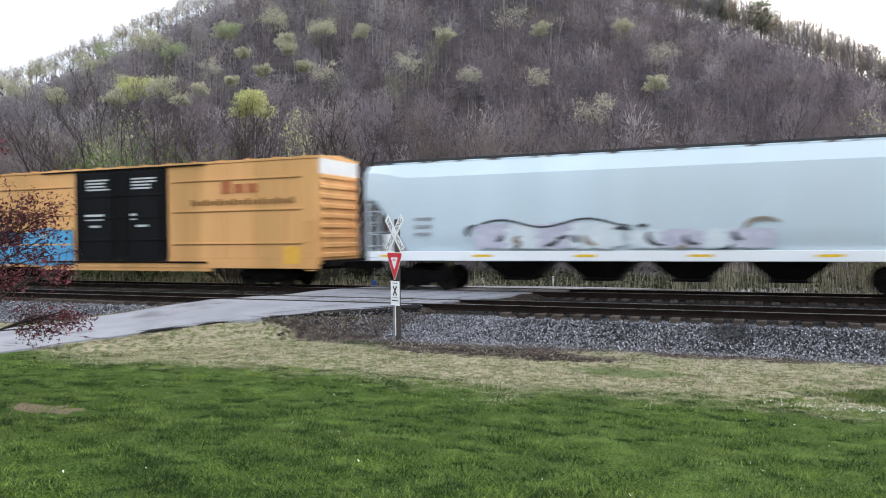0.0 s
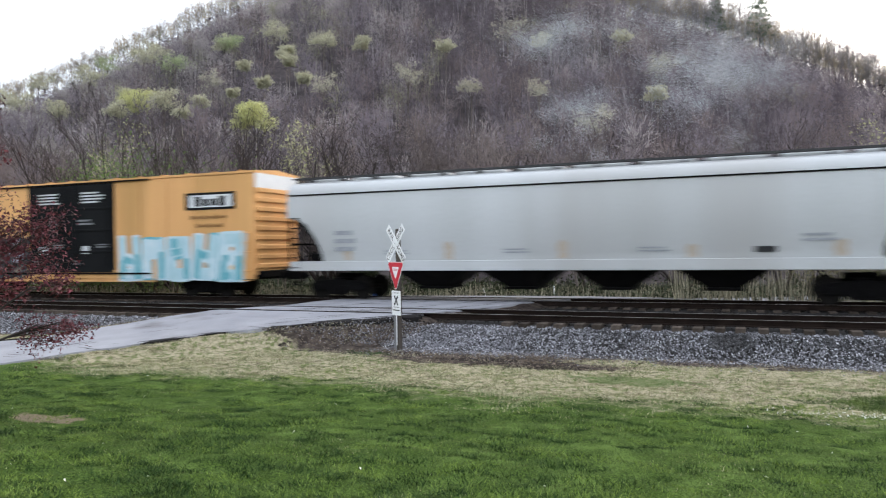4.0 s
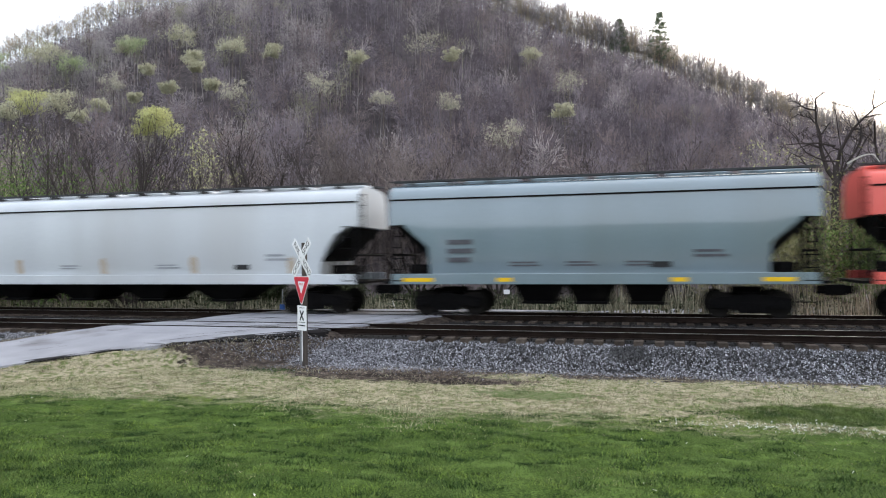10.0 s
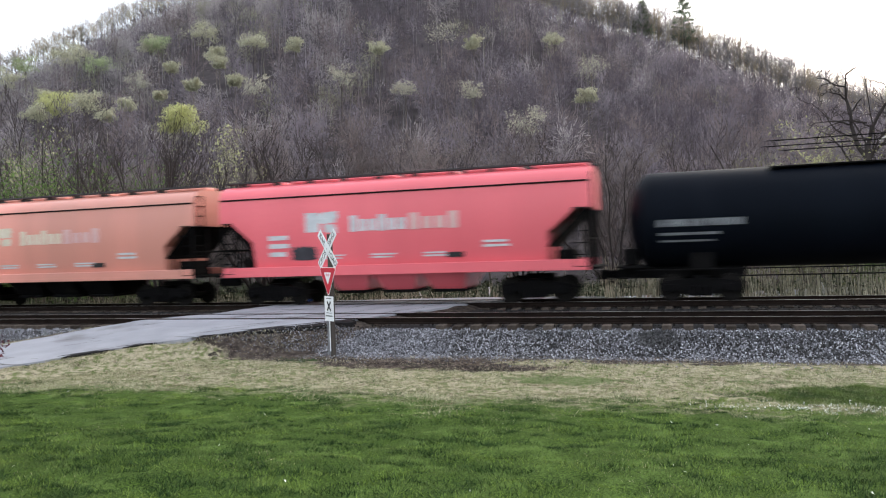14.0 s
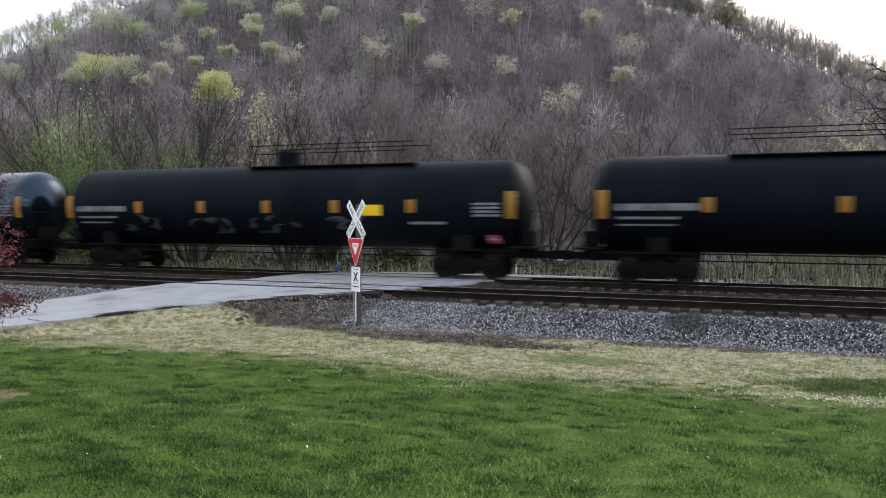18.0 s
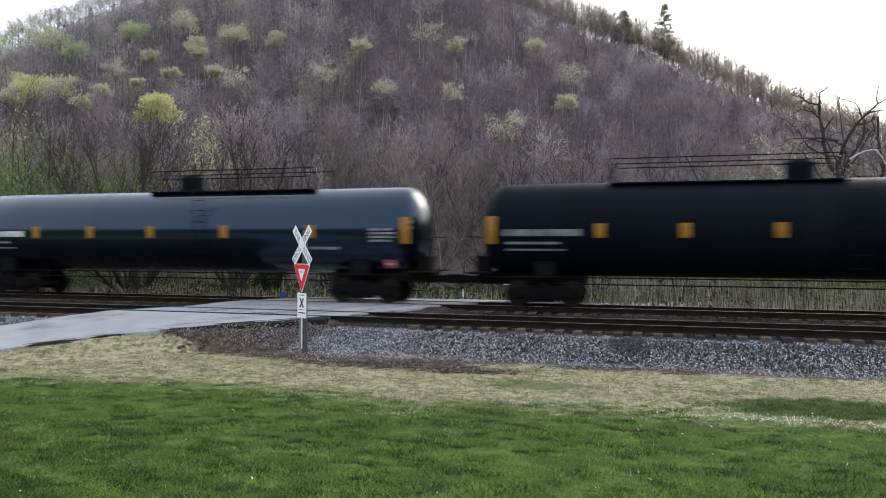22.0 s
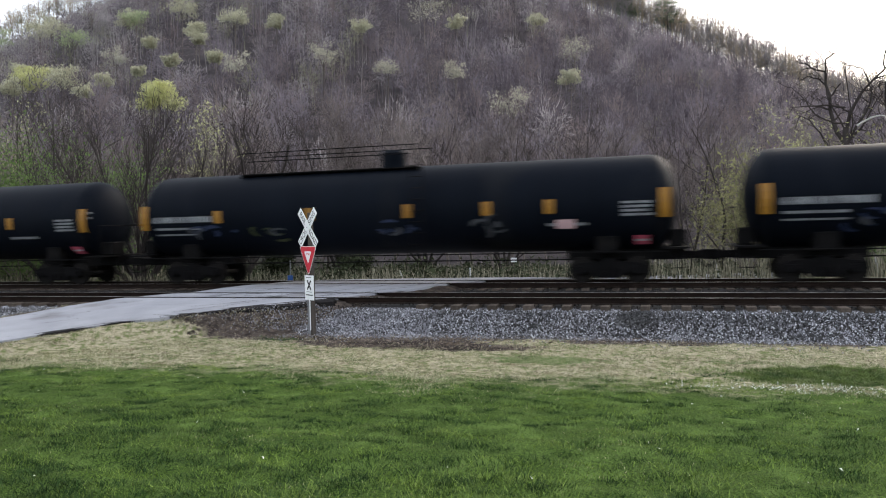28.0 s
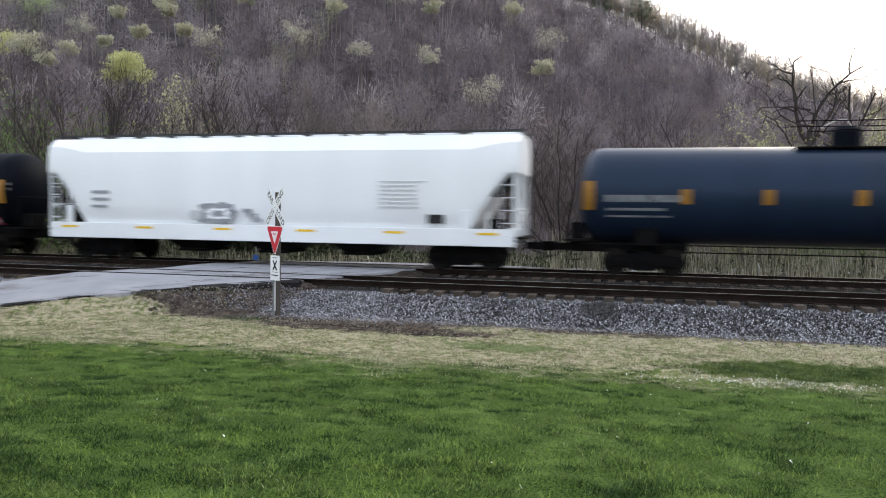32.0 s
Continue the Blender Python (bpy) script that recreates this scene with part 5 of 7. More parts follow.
def build_train():
    W = -1.50
    # box cars
    for (a, b, seed) in ((-34.9, -15.1, 1), (8.25, 28.1, 11), (30.05, 49.9, 21)):
        L = b - a
        car = add_car(box_car(L, {1: "orange-yellow high box car with black doors and blue graffiti", 11: "orange-yellow high box car with grey and red graffiti", 21: "orange-yellow high box car with pale blue graffiti"}[seed], (-2.6, 2.6), seed), a, b)
        h = L / 2
        y = W - 0.026
        if seed != 1:
            for ang, mt, nm, dy, wd in ((24, "g_red", "red", 0.003, 0.26), (-24, "g_red", "red", 0.010, 0.26), (38, "g_violet", "violet", 0.017, 0.17), (-38, "g_violet", "violet", 0.024, 0.17)):
                bm = bmesh.new()
                bmesh.ops.create_cube(bm, size=1, matrix=pose(-7.25, y - dy, 3.93, 0, ang, 0) @ Matrix.Diagonal((1.55, 0.006, wd, 1)))
                part("emblem", bm, mt, car, nm + " painted arm of a crossed emblem")
            bars("stencil", car, -9.0, -8.35, 3.75, 4.05, y, "stencil_brown", 2, seed)
            bars("stencil", car, -6.1, -5.5, 3.7, 4.0, y, "stencil_brown", 2, seed + 1)
        if seed in (1, 11):
            letter_bars(car, 5.3, 7.2, 3.74, 4.24, y, "g_rust", 3, "faded red lettering bar")
            letter_bars(car, 3.8, 8.85, 3.28, 3.54, y, "stencil_brown", 22, "brown lettering bar")
        else:
            decal("nameboard", car, 6.5, 9.03, 3.68, 4.18, y, "box_white", "white name board with black edges")
            letter_bars(car, 6.95, 8.6, 3.72, 4.12, y - 0.006, "box_black", 4, "black lettering bar")
            decal("nameboard_end", car, 6.5, 6.72, 3.68, 4.18, y - 0.005, "box_black"), decal("nameboard_end", car, 8.85, 9.03, 3.68, 4.18, y - 0.005, "box_black")
            decal("nameboard_edge", car, 6.5, 9.03, 4.18, 4.28, y, "box_black")
            decal("nameboard_edge", car, 6.5, 9.03, 3.58, 3.68, y, "box_black")
            letter_bars(car, 6.75, 8.6, 3.2, 3.36, y, "stencil_brown", 9, "brown lettering bar")
            letter_bars(car, 7.05, 8.4, 2.86, 3.02, y, "stencil_brown", 7, "brown lettering bar")
            letter_bars(car, -8.0, -6.4, 2.86, 3.1, y, "stencil_brown", 7, "brown lettering bar")
        for s in (-1, 1):
            decal("yellow_patch", car, s * 8.7 - 0.38, s * 8.7 + 0.38, 0.95, 1.62, y, "patch_yellow")
        rnd = random.Random(seed)
        def tags(x0, x1, z0, z1, fills, n, dy=0.0):
            w = (x1 - x0) / n
            for k in range(n):
                blob("graffiti", car, x0 + k * w - 0.12, x0 + (k + 1) * w + 0.12, z0 + rnd.uniform(-0.05, 0.15), z1 + rnd.uniform(-0.15, 0.2), y - 0.004 - 0.004 * (k % 2) - dy, fills[k % len(fills)], rnd.randint(0, 9999), "sprayed graffiti shape")
        def strokes(x0, x1, z0, z1, n, base, inks, dy=0.0, marks=7, wide=0.15):
            """Sprayed ground with curved, overlapping strokes on it."""
            w = (x1 - x0) / n
            for k in range(n):
                a, b = x0 + k * w - 0.05, x0 + (k + 1) * w + 0.05
                top, bot = z1 + rnd.uniform(-0.14, 0.14), z0 + rnd.uniform(-0.02, 0.1)
                if base:
                    blob("graffiti", car, a - 0.08, b + 0.08, bot - 0.05, top + 0.05, y - 0.004 - 0.002 * (k % 2) - dy, base[k % len(base)], rnd.randint(0, 9999), "sprayed graffiti ground", 9)
                for j in range(marks):
                    cx, cz = rnd.uniform(a + 0.15, b - 0.15), rnd.uniform(bot + 0.25, top - 0.25)
                    rad, q0 = rnd.uniform(0.22, 0.75), rnd.uniform(0, 6.28)
                    sweep, wd = rnd.uniform(0.7, 2.2), wide * rnd.uniform(0.5, 1.3)
                    vs = []
                    for i in range(9):
                        q = q0 + sweep * (i / 8 - 0.5)
                        e = wd * (0.35 + 0.65 * math.sin(math.pi * min(max(i / 8, 0.08), 0.92)))
                        for s in (-0.5, 0.5):
                            px = cx + (math.cos(q) - math.cos(q0)) * rad + math.cos(q) * e * s
                            pz = cz + (math.sin(q) - math.sin(q0)) * rad + math.sin(q) * e * s
                            vs.append((min(max(px, a), b), y - 0.009 - 0.0006 * j - dy, min(max(pz, bot), top)))
                    shell("graffiti", vs, [(2 * i, 2 * i + 1, 2 * i + 3, 2 * i + 2) for i in range(8)], inks[rnd.randrange(len(inks))], car, "sprayed graffiti stroke")
        def letters(x0, x1, z0, z1, n, fill, shade, rim, dy=0.0, fat=0.34):
            """Sprayed block letters: each a few fat strokes on a darker rim, with a shaded foot."""
            w = (x1 - x0) / n
            for k in range(n):
                a, b = x0 + k * w + 0.04 * w, x0 + (k + 1) * w - 0.02 * w
                top, bot = z1 + rnd.uniform(-0.12, 0.12), z0 + rnd.uniform(-0.03, 0.06)
                lean, t = rnd.uniform(-0.10, 0.16), fat * w
                mid = rnd.uniform(0.35, 0.65)
                sets = [((a + t / 2, bot), (a + t / 2 + lean, top)), ((b - t / 2, bot), (b - t / 2 + lean, top)), ((a + t / 2, bot + (top - bot) * mid), (b - t / 2, bot + (top - bot) * (mid + rnd.uniform(-0.2, 0.2))))]
                if rnd.random() < 0.6:
                    sets.append(((a + t / 2 + lean, top - t * 0.4), (b - t / 2 + lean, top - t * 0.4)))
                if rnd.random() < 0.5:
                    sets.append(((a + t / 2, bot + t * 0.4), (b - t / 2, bot + t * 0.4)))
                for layer, (inks, grow) in enumerate(((rim, 0.075), (fill, 0.0), (shade, -0.06))):
                    for j, (p, q) in enumerate(sets):
                        p, q = Vector(p), Vector(q)
                        if layer == 2:
                            if rnd.random() < 0.35:
                                continue
                            q = p.lerp(q, rnd.uniform(0.35, 0.7))
                        d = (q - p).normalized()
                        n2 = Vector((-d.y, d.x)) * (t / 2 + grow) * rnd.uniform(0.8, 1.15)
                        p, q = p - d * max(grow, 0), q + d * max(grow, 0)
                        e = d * t * 0.12
                        pts = [p + n2, p - n2, (p * 2 + q) / 3 - n2 * rnd.uniform(0.85, 1.15), q - n2 * rnd.uniform(0.8, 1.1), q + e, q + n2 * rnd.uniform(0.8, 1.1)]
                        yy = y - 0.005 - 0.004 * layer - 0.0006 * j - dy
                        shell("graffiti", [(u.x, yy, max(0.64, u.y)) for u in pts], [tuple(range(6))], inks[rnd.randrange(len(inks))], car, "sprayed graffiti stroke")
        if seed == 1:
            letters(-7.6, -2.7, 0.9, 2.35, 4, ("g_sky",), ("g_blue", "g_sky"), ("g_navy", "g_sky"), 0.0, 0.42)
        elif seed == 11:
            letters(-8.3, -4.85, 0.8, 2.15, 4, ("g_black", "g_dim"), ("g_grey", "g_brown", "g_dim"), ("g_grey", "g_white"), 0.0, 0.36)
            strokes(-8.25, -4.9, 0.82, 2.1, 4, (), ("g_black", "g_dim", "g_white", "g_black", "g_grey", "g_black"), 0.02, 14, 0.17)
            tags(-4.45, 2.6, 0.95, 2.26, ("g_red",), 5, 0.062)
            letters(-4.2, 2.4, 0.70, 2.12, 7, ("g_pale", "g_white"), ("g_blue", "g_white", "g_sand"), ("g_black", "g_white", "g_pale", "g_dim"), 0.072, 0.40)
            strokes(-4.1, 2.3, 0.75, 2.1, 6, (), ("g_black", "g_dim", "g_black", "g_navy", "g_white", "g_dim", "g_black"), 0.086, 15, 0.16)
            strokes(2.6, 8.0, 0.75, 2.25, 6, ("g_white", "g_grey"), ("g_white", "g_violet", "g_black", "g_white", "g_grey", "g_black", "g_violet", "g_white"), 0.0, 26, 0.12)
            for x in (3.3, 5.5, 7.6):
                blob("graffiti", car, x - 0.3, x + 0.3, 2.2, 2.2 + (0.65 if x == 5.5 else 0.4), y - 0.003, "g_grey", int(x * 10), "sprayed graffiti top", 6)
        else:
            blob("graffiti", car, -9.65, -8.3, 0.85, 2.3, y - 0.003, "patch_yellow", 77, "yellow sprayed patch", 5)
            blob("graffiti", car, -3.2, -2.65, 1.0, 2.0, y - 0.003, "patch_yellow", 78, "yellow sprayed patch", 5)
            strokes(-8.75, -2.75, 0.75, 2.55, 5, ("g_black",), ("g_black", "g_dim", "g_black", "g_brown", "g_dim", "g_black", "g_grey"), 0.0, 15, 0.20)
            letters(2.85, 9.4, 0.72, 2.5, 5, ("g_blue", "g_pale", "g_blue"), ("g_teal", "g_teal", "g_pale"), ("g_white", "g_pale", "g_teal"), 0.0, 0.34)
    hop = [  # s0, s1, paint, label, bays, curved, lines, seed
        (-13.1, 6.7, "hop_pale", "pale blue-white curved-side covered hopper with grey graffiti", 4, True, 0),
        (51.45, 73.0, "hop_grey", "dirty pale grey covered hopper with four bays", 4, False, 1),
        (74.3, 92.6, "hop_brown", "rusty dark brown covered hopper", 4, False, 0),
        (93.9, 115.1, "hop_light", "light grey covered hopper with rust stains", 4, False, 1),
        (116.4, 137.65, "hop_light", "light grey covered hopper with brown graffiti", 4, False, 3),
        (138.9, 160.2, "hop_light", "light grey covered hopper with rust stains", 4, False, 1),
        (161.35, 174.95, "hop_bluegrey", "plain dull blue-grey covered hopper with three bays", 3, False, 1),
        (176.2, 190.1, "hop_red", "bright red covered hopper with white lettering bars", 3, False, 1),
        (191.5, 205.25, "hop_green_grey", "pale blue-grey covered hopper with dark lettering bars", 3, False, 1),
        (206.5, 220.4, "hop_orange", "faded orange covered hopper with white lettering bars", 3, False, 1),
        (221.55, 235.4, "hop_pink", "pinkish red covered hopper with white lettering bars", 3, False, 1),
        (522.5, 540.68, "hop_white", "clean white curved-side covered hopper", 3, True, 0)]
    for i, (a, b, paint, label, bays, curved, lines) in enumerate(hop):
        L = b - a
        h = L / 2
        white = paint == "hop_white"
        car = add_car(hopper_car(L, paint, label, bays, curved, 4.62 if curved else 4.55, "hop_white" if curved else "same", lines, 1.9 if not curved else 1.6, True, 1.42 if not curved else 1.40, 3.1 if not curved else 3.3, 1.08 if not white else 0.84), a, b)
        y = hop_side if not curved else -1.56
        dark = "stencil_mid" if paint in ("hop_light", "hop_grey", "hop_pale", "hop_white") else "stencil_dark"
        light = paint in ("hop_red", "hop_orange", "hop_pink", "hop_brown")
        ink = "stencil" if light else dark
        if not curved:
            bars("stencil", car, -h + 2.1, -h + 3.0, 1.75, 2.65, y, ink, 3, i * 7, label="stencilled lines")
            bars("stencil", car, h - 3.6, h - 2.6, 1.9, 2.2, y, ink, 2, i * 7 + 1)
            decal("stencil_panel", car, h - 3.9 - 1.0, h - 3.9 - 0.4, 1.62, 1.82, y, "black_paint", "black stencil panel")
            for k in range(3):
                bars("stencil", car, -h + 4.2 + k * (L - 8) / 3, -h + 5.2 + k * (L - 8) / 3, 1.65, 1.85, y, ink, 2, i * 11 + k)
        else:
            bars("stencil", car, -h + 2.0, -h + 2.8, 1.9, 2.7, y - 0.004, "stencil_mid", 3, i * 7, 0.6)
            for x in (-h + 0.95, h - 1.75):
                part("side_post", boxes((x - 0.13, x + 0.13, -1.55, -1.40, 1.05, 2.05), bevel=0.02), "hop_white", car, "white end post")
            if white:
                bars("stencil", car, 4.3, 6.0, 2.05, 3.05, y - 0.004, "stencil_pale", 7, 5, 0.7)
                blob("emblem", car, -2.5, -1.1, 1.48, 2.2, y - 0.004, "stencil_mid", 4, "grey oval emblem", 5)
                blob("emblem", car, -2.25, -1.35, 1.62, 2.0, y - 0.009, "hop_white", 14, "pale middle of the emblem", 7)
                blob("emblem", car, -2.05, -1.55, 1.70, 1.92, y - 0.014, "stencil_mid", 24, "grey heart of the emblem", 5)
                blob("emblem", car, -2.95, -2.45, 1.62, 1.92, y - 0.004, "stencil_pale", 6, "grey wing of the emblem", 5)
                for k in range(3):
                    blob("emblem", car, -0.85 + 0.2 * k, -0.45 + 0.2 * k, 1.86 - 0.17 * k, 2.0 - 0.17 * k, y - 0.004, "stencil_mid", 5 + k, "grey mark", 5)
                decal("stencil_panel", car, 6.04, 6.6, 1.58, 1.88, y - 0.004, "black_paint", "black stencil panel")
            for k in range(6):
                x = -h + 1.0 + k * (L - 2.0) / 5
                decal("yellow_mark", car, x - 0.35, x + 0.35, 1.22, 1.30, -1.567, "placard", "yellow reflective stripe")
        if paint == "hop_bluegrey":
            for x0, x1 in ((-6.3, -5.2), (-3.0, -2.5), (2.5, 3.0), (5.15, 6.05)):
                decal("orange_mark", car, x0, x1, 1.17, 1.30, -1.567, "placard", "orange reflective stripe")
        if paint in ("hop_light", "hop_grey"):
            rnd = random.Random(i)
            for k in range(5):
                x = -h + 2.6 + k * (L - 5.2) / 4
                blob("rust_stain", car, x - 0.17, x + 0.17, 1.48, 1.55 + rnd.uniform(0.25, 0.6), y, "rust_patch", i * 20 + k, "rusty wash stain", 5)
        if i == 0:
            for k, mt in enumerate(("g_grey", "g_white", "g_grey", "g_white")):
                blob("graffiti", car, -5.6 + k * 1.1, -4.0 + k * 1.15, 1.5, 2.35, y - 0.004 * (k + 1), mt, 40 + k, "grey sprayed graffiti shape")
            bm = bmesh.new()
            for k in range(12):
                xa, xb = -5.4 + k * 0.42, -5.4 + (k + 1) * 0.42
                za, zb = 2.35 + 0.14 * math.sin(k * 0.9), 2.35 + 0.14 * math.sin((k + 1) * 0.9)
                rod(bm, (xa, y - 0.02, za), (xb, y - 0.02, zb), 0.03, 4)
            part("graffiti_line", bm, "g_black", car)
            for k in range(16):
                q = random.Random(500 + k)
                x0, z0 = -5.6 + k * 0.62 + q.uniform(-0.2, 0.2), q.uniform(1.6, 2.1)
                rad, a0, sw = q.uniform(0.2, 0.55), q.uniform(0, 6.28), q.uniform(1.0, 2.6)
                vs = []
                for j in range(9):
                    an, wd = a0 + sw * j / 8, 0.10 * math.sin(math.pi * (0.1 + 0.8 * j / 8))
                    for s in (-1, 1):
                        vs.append((x0 + (rad + s * wd) * math.cos(an), y - 0.030 - 0.001 * k, min(2.5, max(1.45, z0 + (rad + s * wd) * 0.6 * math.sin(an)))))
                shell("graffiti", vs, [(2 * j, 2 * j + 1, 2 * j + 3, 2 * j + 2) for j in range(8)], ("g_black", "g_dim", "g_black", "g_brown")[k % 4], car, "dark sprayed graffiti stroke")
            for k in range(4):
                blob("graffiti", car, -0.4 + k * 1.0, 0.9 + k * 1.0, 1.5, 2.1, y - 0.004 * (k % 2 + 1), ("g_white", "g_grey")[k % 2], 60 + k, "grey sprayed graffiti shape")
        if i == 4:
            blob("graffiti", car, -h + 2.9, -h + 5.0, 1.45, 2.2, y, "g_brown", 71, "brown sprayed graffiti shape")
            blob("graffiti", car, -h + 3.3, -h + 4.4, 1.6, 2.0, lambda z: hop_side(z) - 0.005, "g_sand", 72, "paler middle of a sprayed shape")
        if paint in ("hop_red", "hop_orange", "hop_pink"):
            cream = "stencil_cream" if paint == "hop_orange" else "stencil"
            decal("emblem", car, -3.28, -2.72, 2.66, 3.36, y, cream, "white square emblem")
            blob("emblem", car, -2.72, -2.02, 2.95, 3.38, y, cream, 81 + i, "rounded half of the emblem", 2)
            blob("emblem", car, -2.55, -2.05, 2.62, 2.92, y, cream, 91 + i, "lower foot of the emblem", 2)
            letter_bars(car, -1.57, 0.62, 2.62, 3.2, y, cream, 6, "white lettering bar")
            letter_bars(car, 0.66, 2.55, 2.62, 3.2, y, "stencil_pink", 4, "thin pale lettering bar")
            if paint == "hop_pink":
                blob("graffiti", car, -3.9, -2.9, 1.65, 2.15, y, "g_black", 83, "small dark scrawl", 13)
        if paint == "hop_green_grey":
            blob("emblem", car, -2.1, -1.5, 3.0, 3.5, y, "leaf_mark", 84, "small green leaf emblem", 3)
            letter_bars(car, -1.45, 0.0, 3.0, 3.36, y, dark, 5, "dark lettering bar")
            letter_bars(car, -1.3, -0.05, 2.36, 2.52, y, "stencil_mid", 7, "grey lettering bar")
            lettering("GROWING", 0.46, dark, car, pose(2.7, hop_side(2.82) - 0.004, 2.82, 90, 0, 0))
            bars("stencil", car, 1.6, 3.65, 2.36, 2.56, y, "leaf_mark", 1, 85, 0.3, "pale green line")
            for x, z0, z1 in ((1.87, 1.6, 4.0), (-0.02, 1.6, 2.8), (-5.45, 1.5, 2.6), (5.45, 1.5, 2.4)):
                blob("rust_stain", car, x - 0.09, x + 0.09, z0, z1, y, "rust_wash", int(90 + z1 * 7), "thin rusty drip", 5)
    tank_s = [236.5, 258.1, 280.15, 302.25, 324.3, 346.3, 368.4, 390.45, 412.6, 434.65, 456.65, 478.65, 500.7]
    looks = {1: ("tank_gloss", 4.5), 2: ("tank_black", 4.0), 4: ("tank_gloss", None), 5: ("tank_gloss", None), 7: ("tank_black", 3.35), 8: ("tank_gloss", 3.0), 11: ("tank_black", 3.52), 0: ("tank_black", -1.5)}
    for i, a in enumerate(tank_s):
        paint, placard = looks.get(i, ("tank_black", None))
        lab = "glossy black tank car with amber reflectors" if paint == "tank_gloss" else "dull black tank car with amber reflectors"
        walk_right = i in (2, 4, 5, 7, 8, 11, 12)
        even, odd, third = (-5.9, -2.85, 0.1, 3.0, 6.0), (-6.3, -2.57, 1.15, 3.92, 6.0), (-5.95, -3.35, -0.62, 2.55, 6.05)
        spots = {3: odd, 9: odd, 10: odd, 4: third, 5: third, 6: third, 7: (-6.45, -3.7, -0.62, 2.69, 6.08), 12: (-7.45, -4.9, -1.6, 2.1, 4.85, 7.28)}.get(i, even)
        car = add_car(tank_car(20.05, paint, lab, 100 + i * 10, (-1.13, 5.83) if walk_right else (-5.7, 1.33), 0.16, placard, i > 0, spots), a, a + 20.05)
        for x0, x1, z0, z1, mt in {1: ((6.95, 7.8, 1.86, 2.16, "g_pinkish"), (5.95, 6.9, 1.80, 1.90, "stencil_dim")), 6: ((6.2, 7.2, 2.02, 2.36, "reflector"),), 8: ((5.9, 7.0, 2.1, 2.2, "stencil_dim"),), 10: ((6.2, 6.8, 1.8, 2.1, "g_pinkish"),), 12: ((7.3, 9.3, 2.32, 2.66, "stencil_dim"), (2.9, 3.7, 3.0, 3.08, "stencil_dim"), (-1.9, -1.1, 2.98, 3.05, "stencil_dim"))}.get(i, ()):
            tank_plate("stencil_patch", car, x0, x1, z0, z1, mt, "painted patch on the tank")
        if i in (2, 7, 8, 9, 10, 11, 12):
            rnd = random.Random(i)
            for k in range(4):
                x = -6.6 + k * 3.3 + rnd.uniform(-0.7, 0.7)
                inks = (("g_navy", "g_navy", "g_dim"), ("g_olive", "g_dim", "g_olive"), ("g_navy", "g_dim", "g_navy"), ("g_dim",))[k] if i not in (2, 7) else ("g_dim", "stencil_faint")
                for j in range(7):
                    tank_stroke(car, x + rnd.uniform(-0.75, 0.75), rnd.uniform(1.7, 2.1), rnd.uniform(0.15, 0.5), rnd.uniform(0, 6.28), rnd.uniform(0.9, 2.4), rnd.uniform(0.05, 0.12), inks[j % len(inks)], 0.006 + 0.0015 * j)
    car = add_car(tank_car(16.5, "tank_blue", "dark blue tank car with a broad walkway", 400, platform=(-1.6, 1.6), dome=0.0), 542.5, 559.0)


build_train()


def motions():
    """The train rolls past at a steady speed."""
    dict_of_cars = {car.name: s for car, s in CARS}
    for car, s in CARS:
        walk(car, [(t, pose(s - SPEED * t, TRACK_F, 0.004)) for t in (0.0, 8.0, 16.0, 24.0, SECONDS)])
    # wheels roll while their car is in sight
    step = 1 / 28
    for ws, car, w in WHEELSETS:
        s = dict_of_cars[car.name]
        t0, t1 = max(0.0, (s - 24) / SPEED), min(SECONDS, (s + 52) / SPEED)
        if t1 <= t0:
            continue
        n = int((t1 - t0) / step)
        rows = [] if t0 < 0.05 else [(0.0, pose(w, 0, 0.42))]
        turn = -math.degrees(SPEED * step / 0.42)
        rows += [(t0 + k * step, pose(w, 0, 0.42) @ Matrix.Rotation(radians(turn * k), 4, "Y")) for k in range(n + 1)]
        if rows[-1][0] < SECONDS - 0.05:
            rows.append((SECONDS, rows[-1][1]))
        walk(ws, rows)
    # smoke blown along with the train, then slowing, rising and thinning out
    for wisp, x3, y3, z3, v, lift in SMOKE:
        rows = [(0.0, pose(x3 + 6 * v, y3, z3 - 1.0))]
        for k in range(10):
            t = 2.0 + 0.5 * k
            rows.append((t, pose(x3 - v * (1 - math.exp(3 - t)) * 1.3, y3 + 0.6 * (t - 3), z3 + lift * (t - 3) + 0.55 * max(0.0, t - 3.8) ** 2, 0, 0, 6 * (t - 3))))
        rows += [(8.0, pose(x3 - v * 1.3, y3 + 3, z3 + lift * 5 + 16, 0, 0, 24)), (SECONDS, pose(x3 - v * 1.3, y3 + 4, z3 + 60, 0, 0, 24))]
        walk(wisp, rows)

# ---- woods ----


def ball(rs, centre, radii, n, size, hollow=0.45):
    """Leaf triangles filling a rounded, lumpy crown."""
    d = rs.normal(0, 1, (n, 3))
    d /= np.linalg.norm(d, axis=1, keepdims=True)
    lump = 1 + 0.16 * np.sin(d[:, :1] * 5 + centre[0]) * np.sin(d[:, 1:2] * 6 + centre[1]) + 0.12 * np.sin(d[:, 2:3] * 9 + d[:, :1] * 7 + centre[0])
    c = np.array(centre) + d * rs.uniform(0, 1, (n, 1)) ** hollow * lump * np.array(radii)
    v = np.stack([c, c + rs.normal(0, size, (n, 3)), c + rs.normal(0, size, (n, 3))], 1).reshape(-1, 3)
    return v, np.arange(3 * n).reshape(-1, 3)


